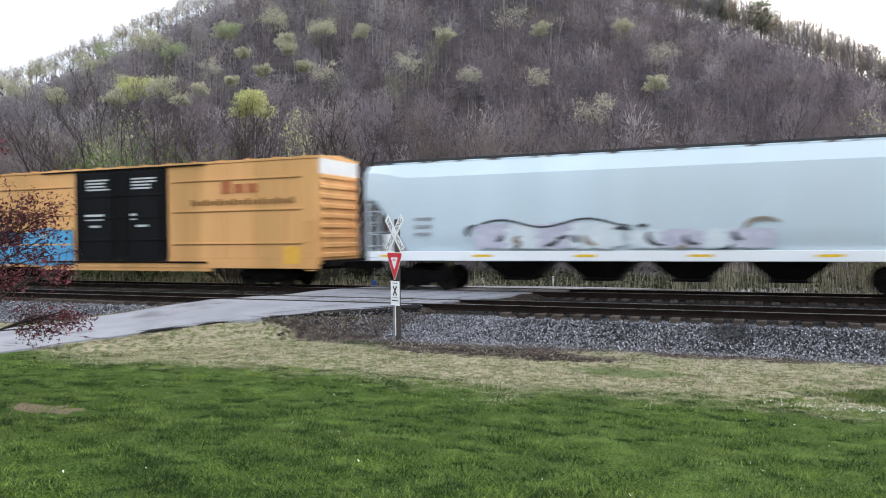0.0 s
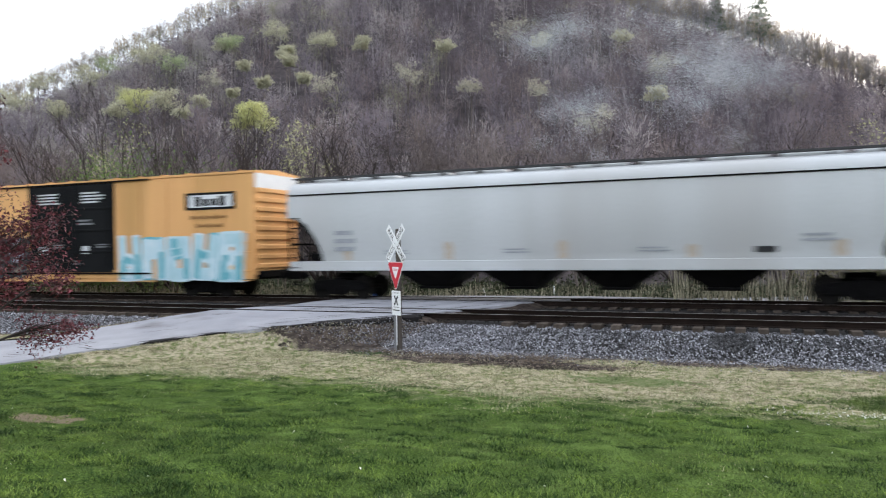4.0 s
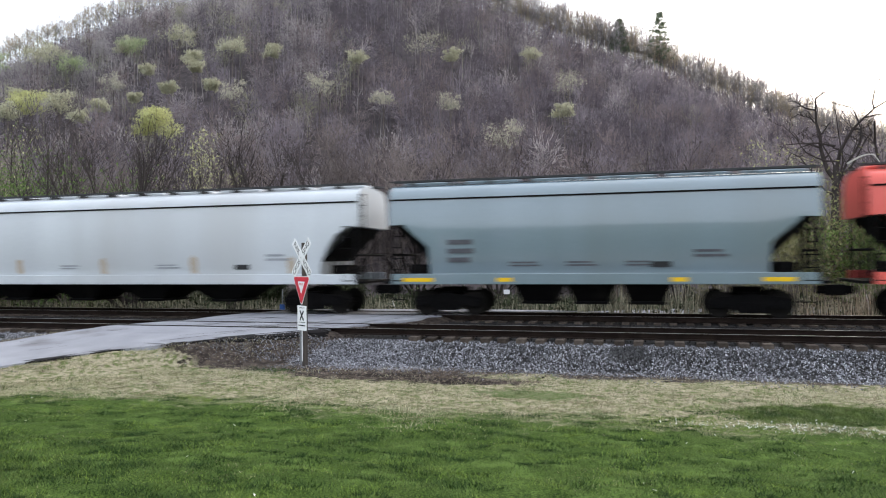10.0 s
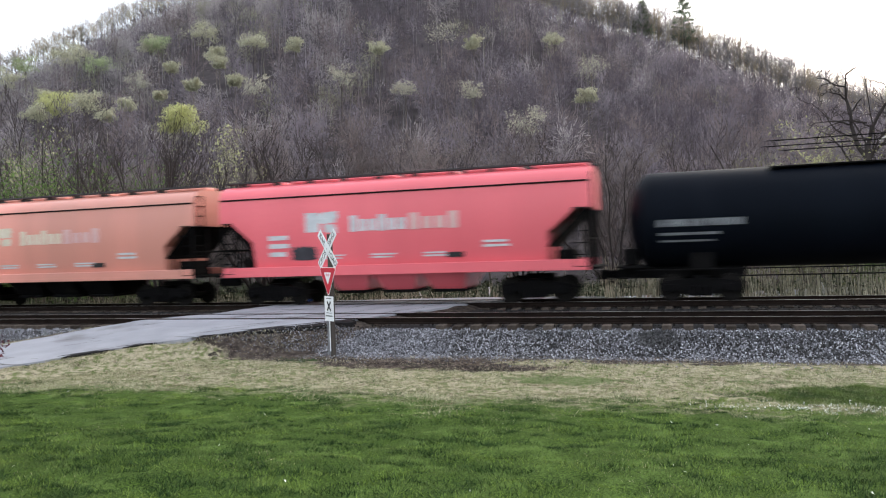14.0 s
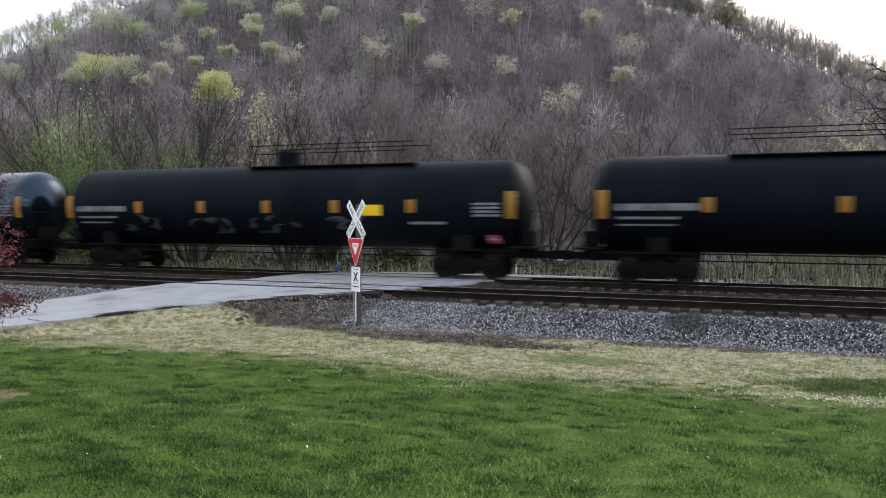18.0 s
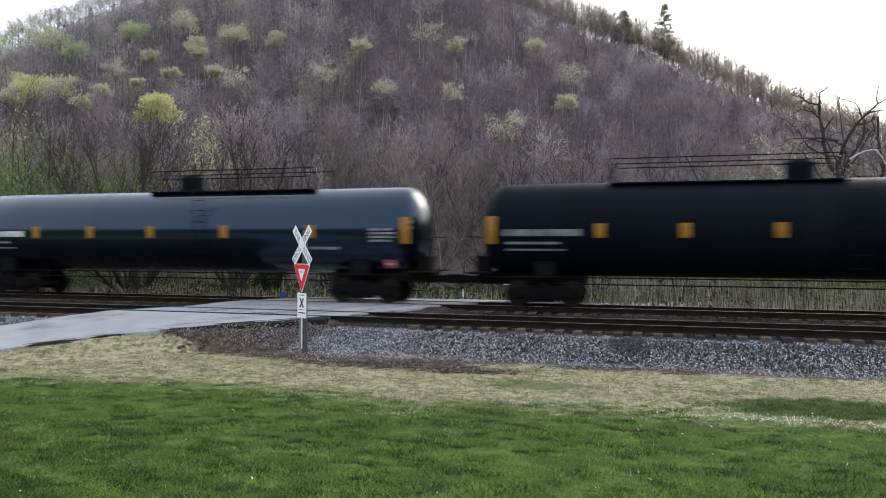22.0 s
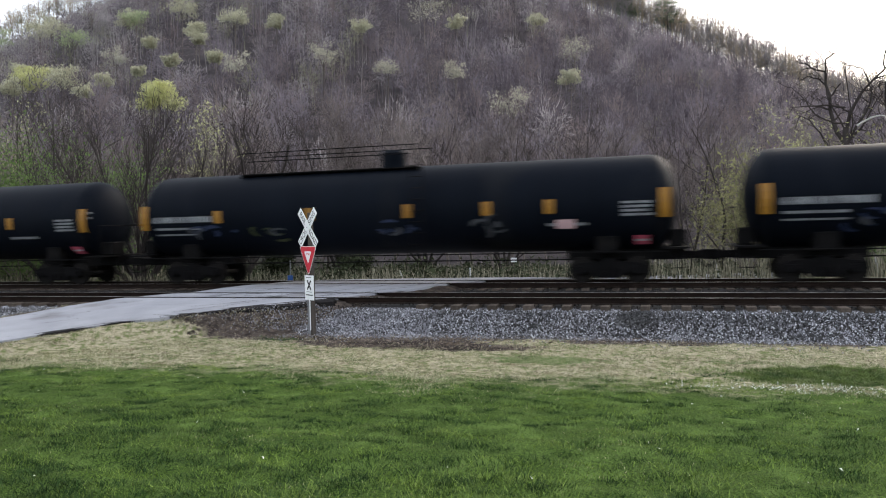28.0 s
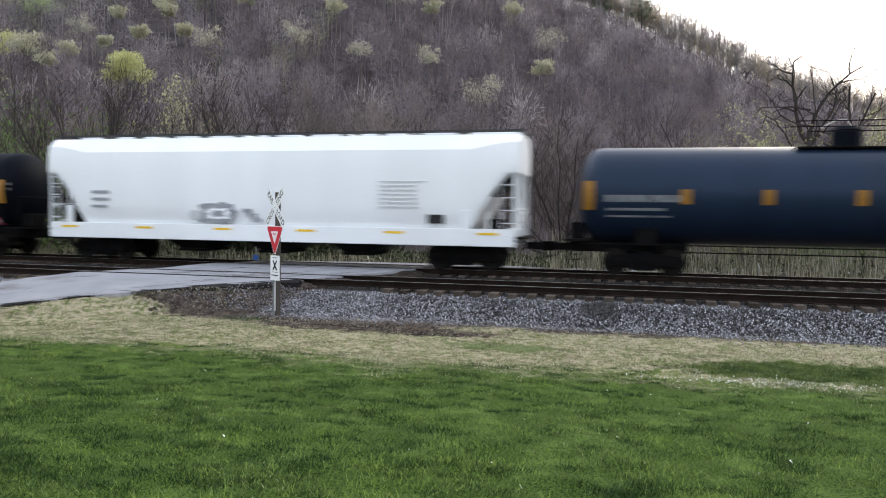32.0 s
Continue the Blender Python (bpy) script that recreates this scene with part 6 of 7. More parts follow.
def leaf_cloud(rs, centres, n, size, spread):
    """Small leaf triangles round the given places."""
    c = centres[rs.randint(0, len(centres), n)] + rs.normal(0, spread, (n, 3))
    a, b = rs.normal(0, size, (n, 3)), rs.normal(0, size, (n, 3))
    v = np.stack([c, c + a, c + b], 1).reshape(-1, 3)
    return v, np.arange(3 * n).reshape(-1, 3)


def twig_cloud(q, n, centre, radii, length, width, lift=0.5):
    """Flat tapering twigs filling a rounded crown and pointing up and outwards."""
    d = q.normal(0, 1, (n, 3))
    d /= np.linalg.norm(d, axis=1, keepdims=True)
    p = d * (q.uniform(0, 1, (n, 1)) ** 0.42)
    c = np.array(centre) + p * np.array(radii)
    g = p * 0.9 + q.normal(0, 0.35, (n, 3)) + np.array([0, 0, lift])
    g *= (length * q.uniform(0.5, 1.3, (n, 1))) / np.maximum(np.linalg.norm(g, axis=1, keepdims=True), 1e-6)
    w = np.cross(g, q.normal(0, 1, (n, 3)))
    w *= width / np.maximum(np.linalg.norm(w, axis=1, keepdims=True), 1e-6)
    v = np.stack([c - w, c + w, c + g], 1).reshape(-1, 3)
    return v, np.arange(3 * n).reshape(-1, 3)


def joined(chunks):
    vs, ts, at = [], [], 0
    for v, t in chunks:
        vs.append(v), ts.append(t + at)
        at += len(v)
    return np.concatenate(vs), np.concatenate(ts)


def far_tree(q, height, wide, base=0.42, limbs=9, twigs=150, stem=0.10, width=0.034, length=1.7, buds=0, dome=0):
    """A bare far-off tree: a slim stem, steep limbs and long fine twigs that sweep upwards."""
    top = np.array([q.normal(0, 0.5), q.normal(0, 0.5), height * 0.93])
    mid = top * 0.5 + np.array([q.normal(0, 0.2), q.normal(0, 0.2), 0])
    segs = [(0, 0, -0.8, *mid, stem, stem * 0.7), (*mid, *top, stem * 0.7, stem * 0.25)]
    arms = [(mid + (top - mid) * 0.4, top)]
    for k in range(limbs):
        u, a = q.uniform(base, 0.85), q.uniform(0, 6.28)
        p = mid * (u / 0.5) if u < 0.5 else mid + (top - mid) * ((u - 0.5) / 0.5)
        w = wide * q.uniform(0.35, 1.0) * (1.25 - 0.7 * u)
        e = p + np.array([math.cos(a) * w, math.sin(a) * w, height * q.uniform(0.10, 0.26)])
        e[2] = min(e[2], height * q.uniform(0.84, 1.0))
        segs.append((*p, *e, stem * 0.42, stem * 0.16))
        arms.append((p, e))
    arms = np.array(arms)
    j, t = q.randint(0, len(arms), twigs), q.uniform(0.25, 1.0, (twigs, 1))
    c = arms[j, 0] + (arms[j, 1] - arms[j, 0]) * t
    d = arms[j, 1] - arms[j, 0]
    d /= np.linalg.norm(d, axis=1, keepdims=True)
    g = d * 0.45 + np.array([0, 0, 0.5]) + q.normal(0, 0.42, (twigs, 3))
    g *= length * q.uniform(0.45, 1.3, (twigs, 1)) / np.linalg.norm(g, axis=1, keepdims=True)
    w = np.cross(g, q.normal(0, 1, (twigs, 3)))
    w *= width / np.maximum(np.linalg.norm(w, axis=1, keepdims=True), 1e-6)
    chunks = [prisms(segs), (np.stack([c - w, c + w, c + g], 1).reshape(-1, 3), np.arange(3 * twigs).reshape(-1, 3))]
    if dome:          # the rounded top of the crown
        chunks.append(twig_cloud(q, dome, (top[0], top[1], height * 0.72), (wide, wide, height * 0.28), 0.95, width * 1.4, 0.3))
    if buds:
        j = q.randint(0, twigs, buds)
        p = c[j] + g[j] * q.uniform(0.4, 1.05, (buds, 1)) + q.normal(0, 0.12, (buds, 3))
        chunks.append((np.stack([p, p + q.normal(0, 0.10, (buds, 3)), p + q.normal(0, 0.10, (buds, 3))], 1).reshape(-1, 3), np.arange(3 * buds).reshape(-1, 3)))
    return joined(chunks)


def polar(az, r):
    return r * math.sin(radians(az)), r * math.cos(radians(az))


def on_slope(az, el, up):
    """The distance at which a crown that high over the slope is seen at that angle."""
    rr = np.linspace(80, 249, 240)
    zz = lie(rr * math.sin(radians(az)), rr * math.cos(radians(az))) + up
    return float(rr[int(np.argmin(np.abs(np.degrees(np.arctan2(zz - 1.94, rr)) - el)))])


def build_far_woods():
    rs = np.random.RandomState(11)
    kinds = [far_tree(rs, rs.uniform(9.5, 13), rs.uniform(2.2, 3.2), 0.42, 8, 50, 0.10, 0.036, 1.5, 0, 150) for _ in range(14)]
    budded = [far_tree(rs, rs.uniform(9, 11.5), rs.uniform(2.0, 2.9), 0.45, 8, 50, 0.08, 0.03, 1.3, 60, 210) for _ in range(10)]
    tall = [far_tree(rs, rs.uniform(12.5, 16.5), rs.uniform(2.2, 3.4), 0.30, 16, 130, 0.17, 0.028, 1.7, 24, 130) for _ in range(14)]
    edge = [far_tree(rs, rs.uniform(8.5, 11), rs.uniform(1.9, 3.0), 0.18, 14, 120, 0.11, 0.026, 1.5, 24, 100) for _ in range(14)]
    mid = [far_tree(rs, rs.uniform(5.5, 8.5), rs.uniform(1.6, 2.6), 0.12, 11, 120, 0.08, 0.026, 1.5) for _ in range(8)]
    poles = [far_tree(rs, rs.uniform(9, 13), rs.uniform(1.0, 1.8), 0.6, 4, 24, 0.10, 0.03, 1.3) for _ in range(8)]
    low = [far_tree(rs, rs.uniform(2.2, 3.6), rs.uniform(1.6, 2.4), 0.15, 7, 80, 0.04, 0.03, 1.1) for _ in range(6)]

    # crowns in young leaf: azimuth, elevation, half width as a part of the distance
    soft = [(-45.6, 11.3, 0.0099), (-38.3, 11.6, 0.0083), (-46.2, 10.0, 0.0152), (-43.1, 10.8, 0.0200), (-40.5, 10.9, 0.0114), (-41.8, 10.1, 0.0114), (-31.5, 15.7, 0.0171), (-34.3, 14.8, 0.0114), (-34.1, 14.1, 0.0106), (-28.5, 15.5, 0.0129), (-37.4, 13.6, 0.0091), (-44.4, 14.0, 0.019), (-35.2, 16.2, 0.0200), (-14.8, 15.4, 0.0114), (-6.2, 11.2, 0.0152), (-8.6, 15.4, 0.0120), (-51.1, 11.6, 0.0152), (-53.5, 10.4, 0.016), (-43.7, 14.1, 0.0200), (-48.0, 12.2, 0.016), (-52.3, 10.2, 0.016), (-54.5, 9.4, 0.016), (-49.9, 9.8, 0.0150), (-38.8, 15.2, 0.0140), (-36.0, 12.4, 0.010), (-33.0, 12.9, 0.011), (-22.1, 15.3, 0.012)]
    fresh = [(-42.3, 13.6, 0.0200), (-38.3, 15.2, 0.016), (-46.8, 13.1, 0.015)]
    grey = [(-39.7, 12.5, 0.0152), (-31.6, 12.5, 0.019), (-25.1, 13.3, 0.019), (-5.9, 13.2, 0.0228), (-17.3, 16.3, 0.0228), (-10.7, 9.5, 0.0228), (-20.2, 12.4, 0.016), (-15.0, 12.0, 0.016)]
    bright = [(-37.0, 10.1, 0.0245), (-44.8, 10.7, 0.0200)]

    leafy = [(az, on_slope(az, el, 10.0), w) for az, el, w in soft + fresh + grey + bright]

    def hides(az, r):
        """True where a tree would stand before a crown in leaf."""
        return any(abs(az - a) * 0.01745 * r < w * q * 0.8 + 0.8 and -13 < r - q < 1 and r < 243 for a, q, w in leafy)

    def gather(x, y, sizes, kinds):
        z, chunks = lie(x, y), []
        for i in range(len(x)):
            v, t = kinds[i % len(kinds)]
            q, s = rs.uniform(0, 6.28), sizes[i]
            c, sn = math.cos(q) * s, math.sin(q) * s
            chunks.append((np.stack([v[:, 0] * c - v[:, 1] * sn + x[i], v[:, 0] * sn + v[:, 1] * c + y[i], v[:, 2] * s * rs.uniform(0.88, 1.1) + z[i]], -1), t))
        return joined(chunks)

    def plant(name, label, material, n, az_range, r_range, kinds, sizes=(0.75, 1.15), power=0.55, under=False):
        """Scatters trees; under: they stay lower towards the crest, where the soil is thin."""
        az = az_range[0] + (az_range[1] - az_range[0]) * (rs.permutation(n) + rs.uniform(0, 1, n)) / n
        r = r_range[0] + (r_range[1] - r_range[0]) * rs.uniform(0, 1, n) ** power
        open_slope = np.array([not hides(p, q) for p, q in zip(az, r)])
        az, r = np.radians(az[open_slope]), r[open_slope]
        x, y, size = r * np.sin(az), r * np.cos(az), rs.uniform(*sizes, len(r))
        if under:
            crest = (lie(RIDGE_R * np.sin(az), RIDGE_R * np.cos(az)) - 1.94) / RIDGE_R
            room = crest * r + 1.94 - lie(x, y) + rs.uniform(0.6, 1.0, len(r)) * np.where(az > -0.35, 5.5, 2.6)
            size = np.minimum(size, room / max(v[:, 2].max() for v, t in kinds))
            ok = size > 0.12
            x, y, size = x[ok], y[ok], size[ok]
        v, t = gather(x, y, size, kinds)
        tagged(arrays(name, v, t, material), label, "woods", kind="stuff")

    slope = (72, 249)
    plant("hillside_woods", "bare grey spring woods covering the hill", "woods", 780, (-62, 24), slope, kinds, under=True)
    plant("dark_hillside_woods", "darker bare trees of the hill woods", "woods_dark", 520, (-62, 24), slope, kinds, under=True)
    plant("warm_hillside_woods", "reddish-brown budding trees of the hill woods", "woods_warm", 420, (-62, 24), slope, kinds, under=True)
    # pale trees stand thicker on the left, brightening it as glare would
    plant("pale_hillside_woods", "pale grey bare trees among the hill woods", "woods_pale", 330, (-62, -24), slope, budded, under=True)
    plant("pale_hillside_woods", "pale grey bare trees among the hill woods", "woods_pale", 110, (-24, 24), slope, budded, under=True)
    # more dark trees on the right: the shoulder's shade is put into their colour
    plant("dark_hillside_woods", "bare trees of the right shoulder, its shade put into their darker colour", "woods_dark", 420, (-24, 24), slope, kinds, under=True)
    # a second pale batch, with glare from the sky put into its colour
    plant("pale_hillside_woods", "pale grey bare trees of the left slope, sky glare put into their colour", "woods_pale", 260, (-62, -34), (130, 249), budded, under=True)
    plant("olive_hillside_woods", "hazy olive budding trees of the hill woods", "woods_olive", 190, (-62, -22), slope, budded, (0.7, 1.0), under=True)
    plant("olive_hillside_woods", "hazy olive budding trees of the hill woods", "woods_olive", 60, (-22, 24), slope, budded, (0.7, 1.0), under=True)
    plant("pale_stems", "slim pale stems standing in the hill woods", "woods_pale", 420, (-50, 24), (90, 244), poles, (0.7, 1.05), under=True)
    plant("lower_hillside_woods", "bare grey-brown trees of the lower slope", "woods_warm", 300, (-62, 24), (68, 150), kinds, (0.65, 1.0), 0.8)
    plant("lower_hillside_woods", "bare grey trees of the lower slope", "woods", 260, (-62, 24), (68, 150), kinds, (0.65, 1.0), 0.8)
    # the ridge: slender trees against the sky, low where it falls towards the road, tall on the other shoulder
    # the tan ones carry the low sun in their colour
    plant("ridge_woods", "slender bare trees along the ridge, sunlight put into their tan colour", "woods_sunlit", 230, (-62, -15), (246, 256), edge, (0.8, 1.1), 1.0)
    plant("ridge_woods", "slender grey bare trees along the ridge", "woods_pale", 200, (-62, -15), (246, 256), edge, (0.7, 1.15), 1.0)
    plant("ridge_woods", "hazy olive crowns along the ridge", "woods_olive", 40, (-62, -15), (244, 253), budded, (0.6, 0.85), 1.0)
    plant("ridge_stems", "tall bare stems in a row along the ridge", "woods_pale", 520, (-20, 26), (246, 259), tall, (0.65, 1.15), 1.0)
    plant("ridge_stems", "tall bare stems along the ridge, sunlight put into their tan colour", "woods_sunlit", 320, (-20, 26), (246, 259), tall, (0.7, 1.12), 1.0)
    plant("ridge_brush", "young trees between the tall stems of the ridge", "woods", 330, (-40, 26), (245, 258), mid, (0.6, 1.15), 1.0)
    plant("ridge_brush", "low brush under the trees of the ridge", "woods_dark", 520, (-62, 26), (238, 252), low, (0.7, 1.3), 1.0)

    def crowns(name, label, spots, material, n, leaf):
        for az, el, w in spots:
            r = on_slope(az, el, 10.0)
            x, y = polar(az, r)
            z = float(lie(x, y))
            tree = tagged(new(name), label, "tree", "trees in young leaf on the hill")
            tree.location = (x, y, z)
            v, t = prisms([(0, 0, -0.6, 0.2, 0, 8.6, 0.13, 0.08), (0.2, 0, 7.4, 0.9, 0.3, 10.4, 0.06, 0.02), (0.2, 0, 7.4, -0.7, -0.4, 10.6, 0.06, 0.02)], 4)
            arrays("trunk", v, t, "bark", tree)
            R = 1.2 * w * r
            chunks = [ball(rs, (0.1, 0, 9.8), (R * 0.8, R * 0.8, R * 0.55), int(n * 0.45), leaf)]
            for k in range(11):          # separate boughs, with gaps between them
                a, up = k * 2.4 + rs.uniform(0, 0.8), rs.uniform(-0.5, 0.5)
                out = R * rs.uniform(0.3, 0.85) * math.sqrt(1 - 0.6 * up * up)
                q = R * rs.uniform(0.20, 0.40)
                chunks.append(ball(rs, (math.cos(a) * out, math.sin(a) * out, 10.0 + R * up), (q * 1.25, q * 1.25, q * 0.75), int(n * 0.07), leaf))
            v, t = joined(chunks)
            arrays("foliage", v, t, material, tree)

    crowns("budding_tree", "pale yellow-green budding tree on the hill", soft, "leaf_haze", 1300, 0.16)
    crowns("budding_tree", "fresh green budding tree on the hill", fresh, "leaf_soft", 1100, 0.15)
    crowns("budding_tree", "pale grey-olive budding tree on the hill", grey, "leaf_grey", 700, 0.14)
    crowns("leafing_tree", "bright yellow-green leafing tree at the foot of the hill", bright, "leaf_new", 3600, 0.14)

    # conifers on the shoulder of the ridge
    for az, hgt, full in ((0.95, 22.5, 7.2), (-1.95, 15.3, 5.6)):
        x, y = polar(az, 249)
        z = float(lie(x, y))
        conifer = tagged(new("conifer"), "dark green conifer on the ridge", "tree", "ridge conifers")
        conifer.location = (x, y, z)
        v, t = prisms([(0, 0, -0.5, 0, 0, hgt, 0.17, 0.03)], 5)
        arrays("trunk", v, t, "bark_dark", conifer)
        chunks = []
        for k in range(112):
            u, a = 0.25 + 0.75 * (k // 7 + rs.uniform(-0.25, 0.25)) / 16, rs.uniform(0, 6.28)
            l = (max(0.0, 1 - u) ** 0.7 * full + 0.35) * rs.uniform(0.55, 1.15)
            p = np.array([0, 0, hgt * min(u, 1.0)])
            tip = p + np.array([math.cos(a), math.sin(a), rs.uniform(-0.22, 0.05)]) * l
            n = 40
            f = rs.uniform(0.1, 1, (n, 1)) ** 0.7
            c = p + (tip - p) * f + rs.normal(0, 0.16, (n, 3))
            chunks.append((np.stack([c, c + rs.normal(0, 0.26, (n, 3)), c + rs.normal(0, 0.26, (n, 3))], 1).reshape(-1, 3), np.arange(3 * n).reshape(-1, 3)))
        v, t = joined(chunks)
        arrays("foliage", v, t, "needle", conifer)


def grown(rnd, d0, height, r, levels=3, sides=4, spread=0.55, up=0.12, kink=0.08):
    """A stem that sweeps upwards, with side limbs: rows of p0, p1, r0, r1."""
    segs, tips = [], []
    def limb(p, d, l, r, level):
        n = 8 if level == 0 else 4
        for k in range(n):
            d = (d + Vector((rnd.gauss(0, kink), rnd.gauss(0, kink), up))).normalized()
            q = p + d * (l / n)
            r1 = r * (0.84 if level == 0 else 0.74)
            segs.append((*p, *q, r, r1))
            if level < levels and (k >= 1 or level):
                m = sides if level == 0 else sides - 1
                for _ in range(max(1, m // 2 if level == 0 else rnd.randint(1, 2))):
                    side = Vector((rnd.gauss(0, 1), rnd.gauss(0, 1), rnd.gauss(0.1, 0.4))).normalized()
                    nd = (d * (1 - spread) + side * spread).normalized()
                    limb(p.lerp(q, rnd.random()), nd, l * rnd.uniform(0.28, 0.48) * (1.15 - k / n * 0.5), r1 * 0.55, level + 1)
            p, r = q, r1
        tips.append(tuple(p))
    limb(Vector((0, 0, 0)), d0.normalized(), height, r, 0)
    return np.array(segs), np.array(tips)


def tree_meshes(rnd, d0, height, r, levels=3, sides=4, spread=0.55, up=0.12, min_r=0.008, twigs=0, kink=0.08):
    a, tips = grown(rnd, d0, height, r, levels, sides, spread, up, kink)
    thick = a[:, 6] > 0.035
    thick[0] = True
    tv, tt = prisms(a[thick], 5)
    a[:, 6:8] = np.maximum(a[:, 6:8], min_r)
    chunks = [prisms(a[~thick], 3)] if (~thick).any() else []
    if twigs:
        q = np.random.RandomState(rnd.randint(0, 10 ** 6))
        c = tips[q.randint(0, len(tips), twigs)] + q.normal(0, 0.22, (twigs, 3))
        g = q.normal(0, 0.28, (twigs, 3)) + np.array([0, 0, 0.42])
        w = np.cross(g, q.normal(0, 1, (twigs, 3)))
        w *= 0.012 / np.maximum(np.linalg.norm(w, axis=1, keepdims=True), 1e-6)
        chunks.append((np.stack([c - w, c + w, c + g * 1.5], 1).reshape(-1, 3), np.arange(3 * twigs).reshape(-1, 3)))
    cv, ct = joined(chunks)
    return arrays("trunk", tv, tt, None), arrays("crown", cv, ct, None)


def build_near_woods():
    """Bare trees of the strip between the tracks and the hill."""
    rnd = random.Random(21)
    meshes = []
    for k in range(8):
        tr, cr = tree_meshes(rnd, Vector((rnd.uniform(-0.2, 0.2), rnd.uniform(-0.2, 0.2), 1)), rnd.uniform(10, 12.5), 0.13, 3, 4, 0.55, 0.09, 0.012, 1500, 0.12)
        tr.materials.append(M["bark"]), cr.materials.append(M["twig"])
        meshes.append((tr, cr))
    for k in range(92):
        az = -60 + 92 * (k + rnd.uniform(-0.45, 0.45)) / 92
        r = rnd.choice((46, 52, 58, 62, 68, 74)) + rnd.uniform(-3, 3)
        x, y = polar(az, r)
        if y < 38:
            x, y = x * 39 / y, 39 + rnd.uniform(0, 4)
        if road_mask(np.array([x]), np.array([y]), 1.0)[0]:
            continue
        s = rnd.uniform(0.6, 0.9) if not -39 < az < -34.8 else 0.5
        tr, cr = rnd.choice(meshes)
        tree = tagged(new("bare_tree"), "bare grey-brown deciduous tree behind the tracks", "tree", "trees behind the tracks")
        tree.matrix_basis = pose(x, y, float(lie(x, y)) - 0.1, 0, 0, rnd.uniform(0, 360)) @ Matrix.Diagonal((s, s, s, 1))
        piece("trunk", tr, None, tree), piece("crown", cr, None, tree)

    # trees that stand out
    def single(name, label, az, r, height, stems, fan, thick, seed, levels=3, sides=4, spread=0.5, up=0.13, twigs=900, kink=0.07, twig="twig_dark", lean=0.0):
        q = random.Random(seed)
        x, y = polar(az, r)
        tree = tagged(new(name), label, "tree", "trees behind the tracks")
        tree.location = (x, y, float(lie(x, y)) - 0.1)
        tree.rotation_euler = (0, 0, -radians(az))
        for k in range(stems):
            ang = lean if stems == 1 else (k / (stems - 1) - 0.5) * 2 * fan + lean
            t, c = tree_meshes(q, Vector((ang, q.uniform(-0.25, 0.25), 1)), height * q.uniform(0.85, 1.08) / math.sqrt(1 + 0.3 * ang * ang), thick * q.uniform(0.75, 1.1), levels, sides, spread, up, 0.012, twigs, kink)
            t.materials.append(M["bark_dark"]), c.materials.append(M[twig])
            piece("trunk", t, None, tree), piece("crown", c, None, tree)
        return tree
    single("spreading_tree", "many-stemmed dark bare tree spreading like a fan", -38.5, 41.5, 8.4, 10, 1.0, 0.15, 3, 2, 4, 0.30, 0.05, 150, 0.09)
    single("spreading_tree", "dark bare tree with a stout stem and steep limbs", -31.4, 41.5, 9.0, 5, 0.55, 0.19, 4, 2, 5, 0.42, 0.05, 220, 0.12)
    single("spreading_tree", "many-stemmed dark bare tree spreading like a fan", -47.6, 56, 12.0, 6, 0.8, 0.12, 5, 2, 4, 0.4, 0.04, 200, 0.10)
    single("spreading_tree", "dark bare tree with a few upright stems", -17.5, 48, 9.2, 6, 0.7, 0.12, 6, 2, 4, 0.4, 0.04, 300, 0.10)
    single("spreading_tree", "dark bare tree forking low into steep limbs", -24.0, 46, 9.0, 5, 0.6, 0.13, 14, 2, 4, 0.4, 0.05, 260, 0.11)
    single("spreading_tree", "dark bare tree with crooked upright limbs", -11.5, 45, 8.4, 5, 0.65, 0.12, 15, 2, 4, 0.42, 0.05, 260, 0.12)
    single("spreading_tree", "dark bare tree with several bent stems", -4.5, 44, 7.6, 5, 0.7, 0.11, 16, 2, 4, 0.42, 0.04, 240, 0.12)
    single("spreading_tree", "dark bare tree fanning out over the undergrowth", -44.0, 47, 9.6, 7, 0.8, 0.14, 17, 2, 4, 0.36, 0.05, 220, 0.10)
    single("leaning_tree", "thin dark bare tree leaning to one side", 4.7, 42, 9.4, 1, 0.0, 0.13, 7, 2, 2, 0.4, 0.03, 120, 0.1, lean=-0.12)
    single("leaning_tree", "thin dark bare tree with two stems", 2.1, 43, 7.2, 3, 0.3, 0.10, 8, 2, 3, 0.4, 0.08, 160)
    # an old tree: a stout trunk, few crooked limbs with stubs
    q = random.Random(9)
    x, y = polar(12.5, 43)
    dark = tagged(new("gnarled_tree"), "heavy dark gnarled tree with few stubby limbs", "tree", "trees behind the tracks")
    dark.location = (x, y, float(lie(x, y)) - 0.1)
    dark.rotation_euler = (0, 0, -radians(12.5))

    def crooked(p, angle, length, bend, r, depth=0):
        """A limb that leans by an angle from the upright and bends on its way."""
        rows, n = [], 7
        for k in range(n):
            angle += bend * length / n + q.gauss(0, 13)
            e = p + Vector((math.sin(radians(angle)), q.gauss(0, 0.15), math.cos(radians(angle)))) * (length / n)
            rows.append((*p, *e, r * (1 - 0.1 * k), r * (1 - 0.1 * (k + 1))))
            if depth < 3 and k > 0 and q.random() < 0.8:
                rows += crooked(e, angle + q.choice((-1, 1)) * q.uniform(35, 75), length * q.uniform(0.15, 0.4), q.uniform(-12, 12), max(0.012, r * 0.4), depth + 1)
            p = e
        return rows
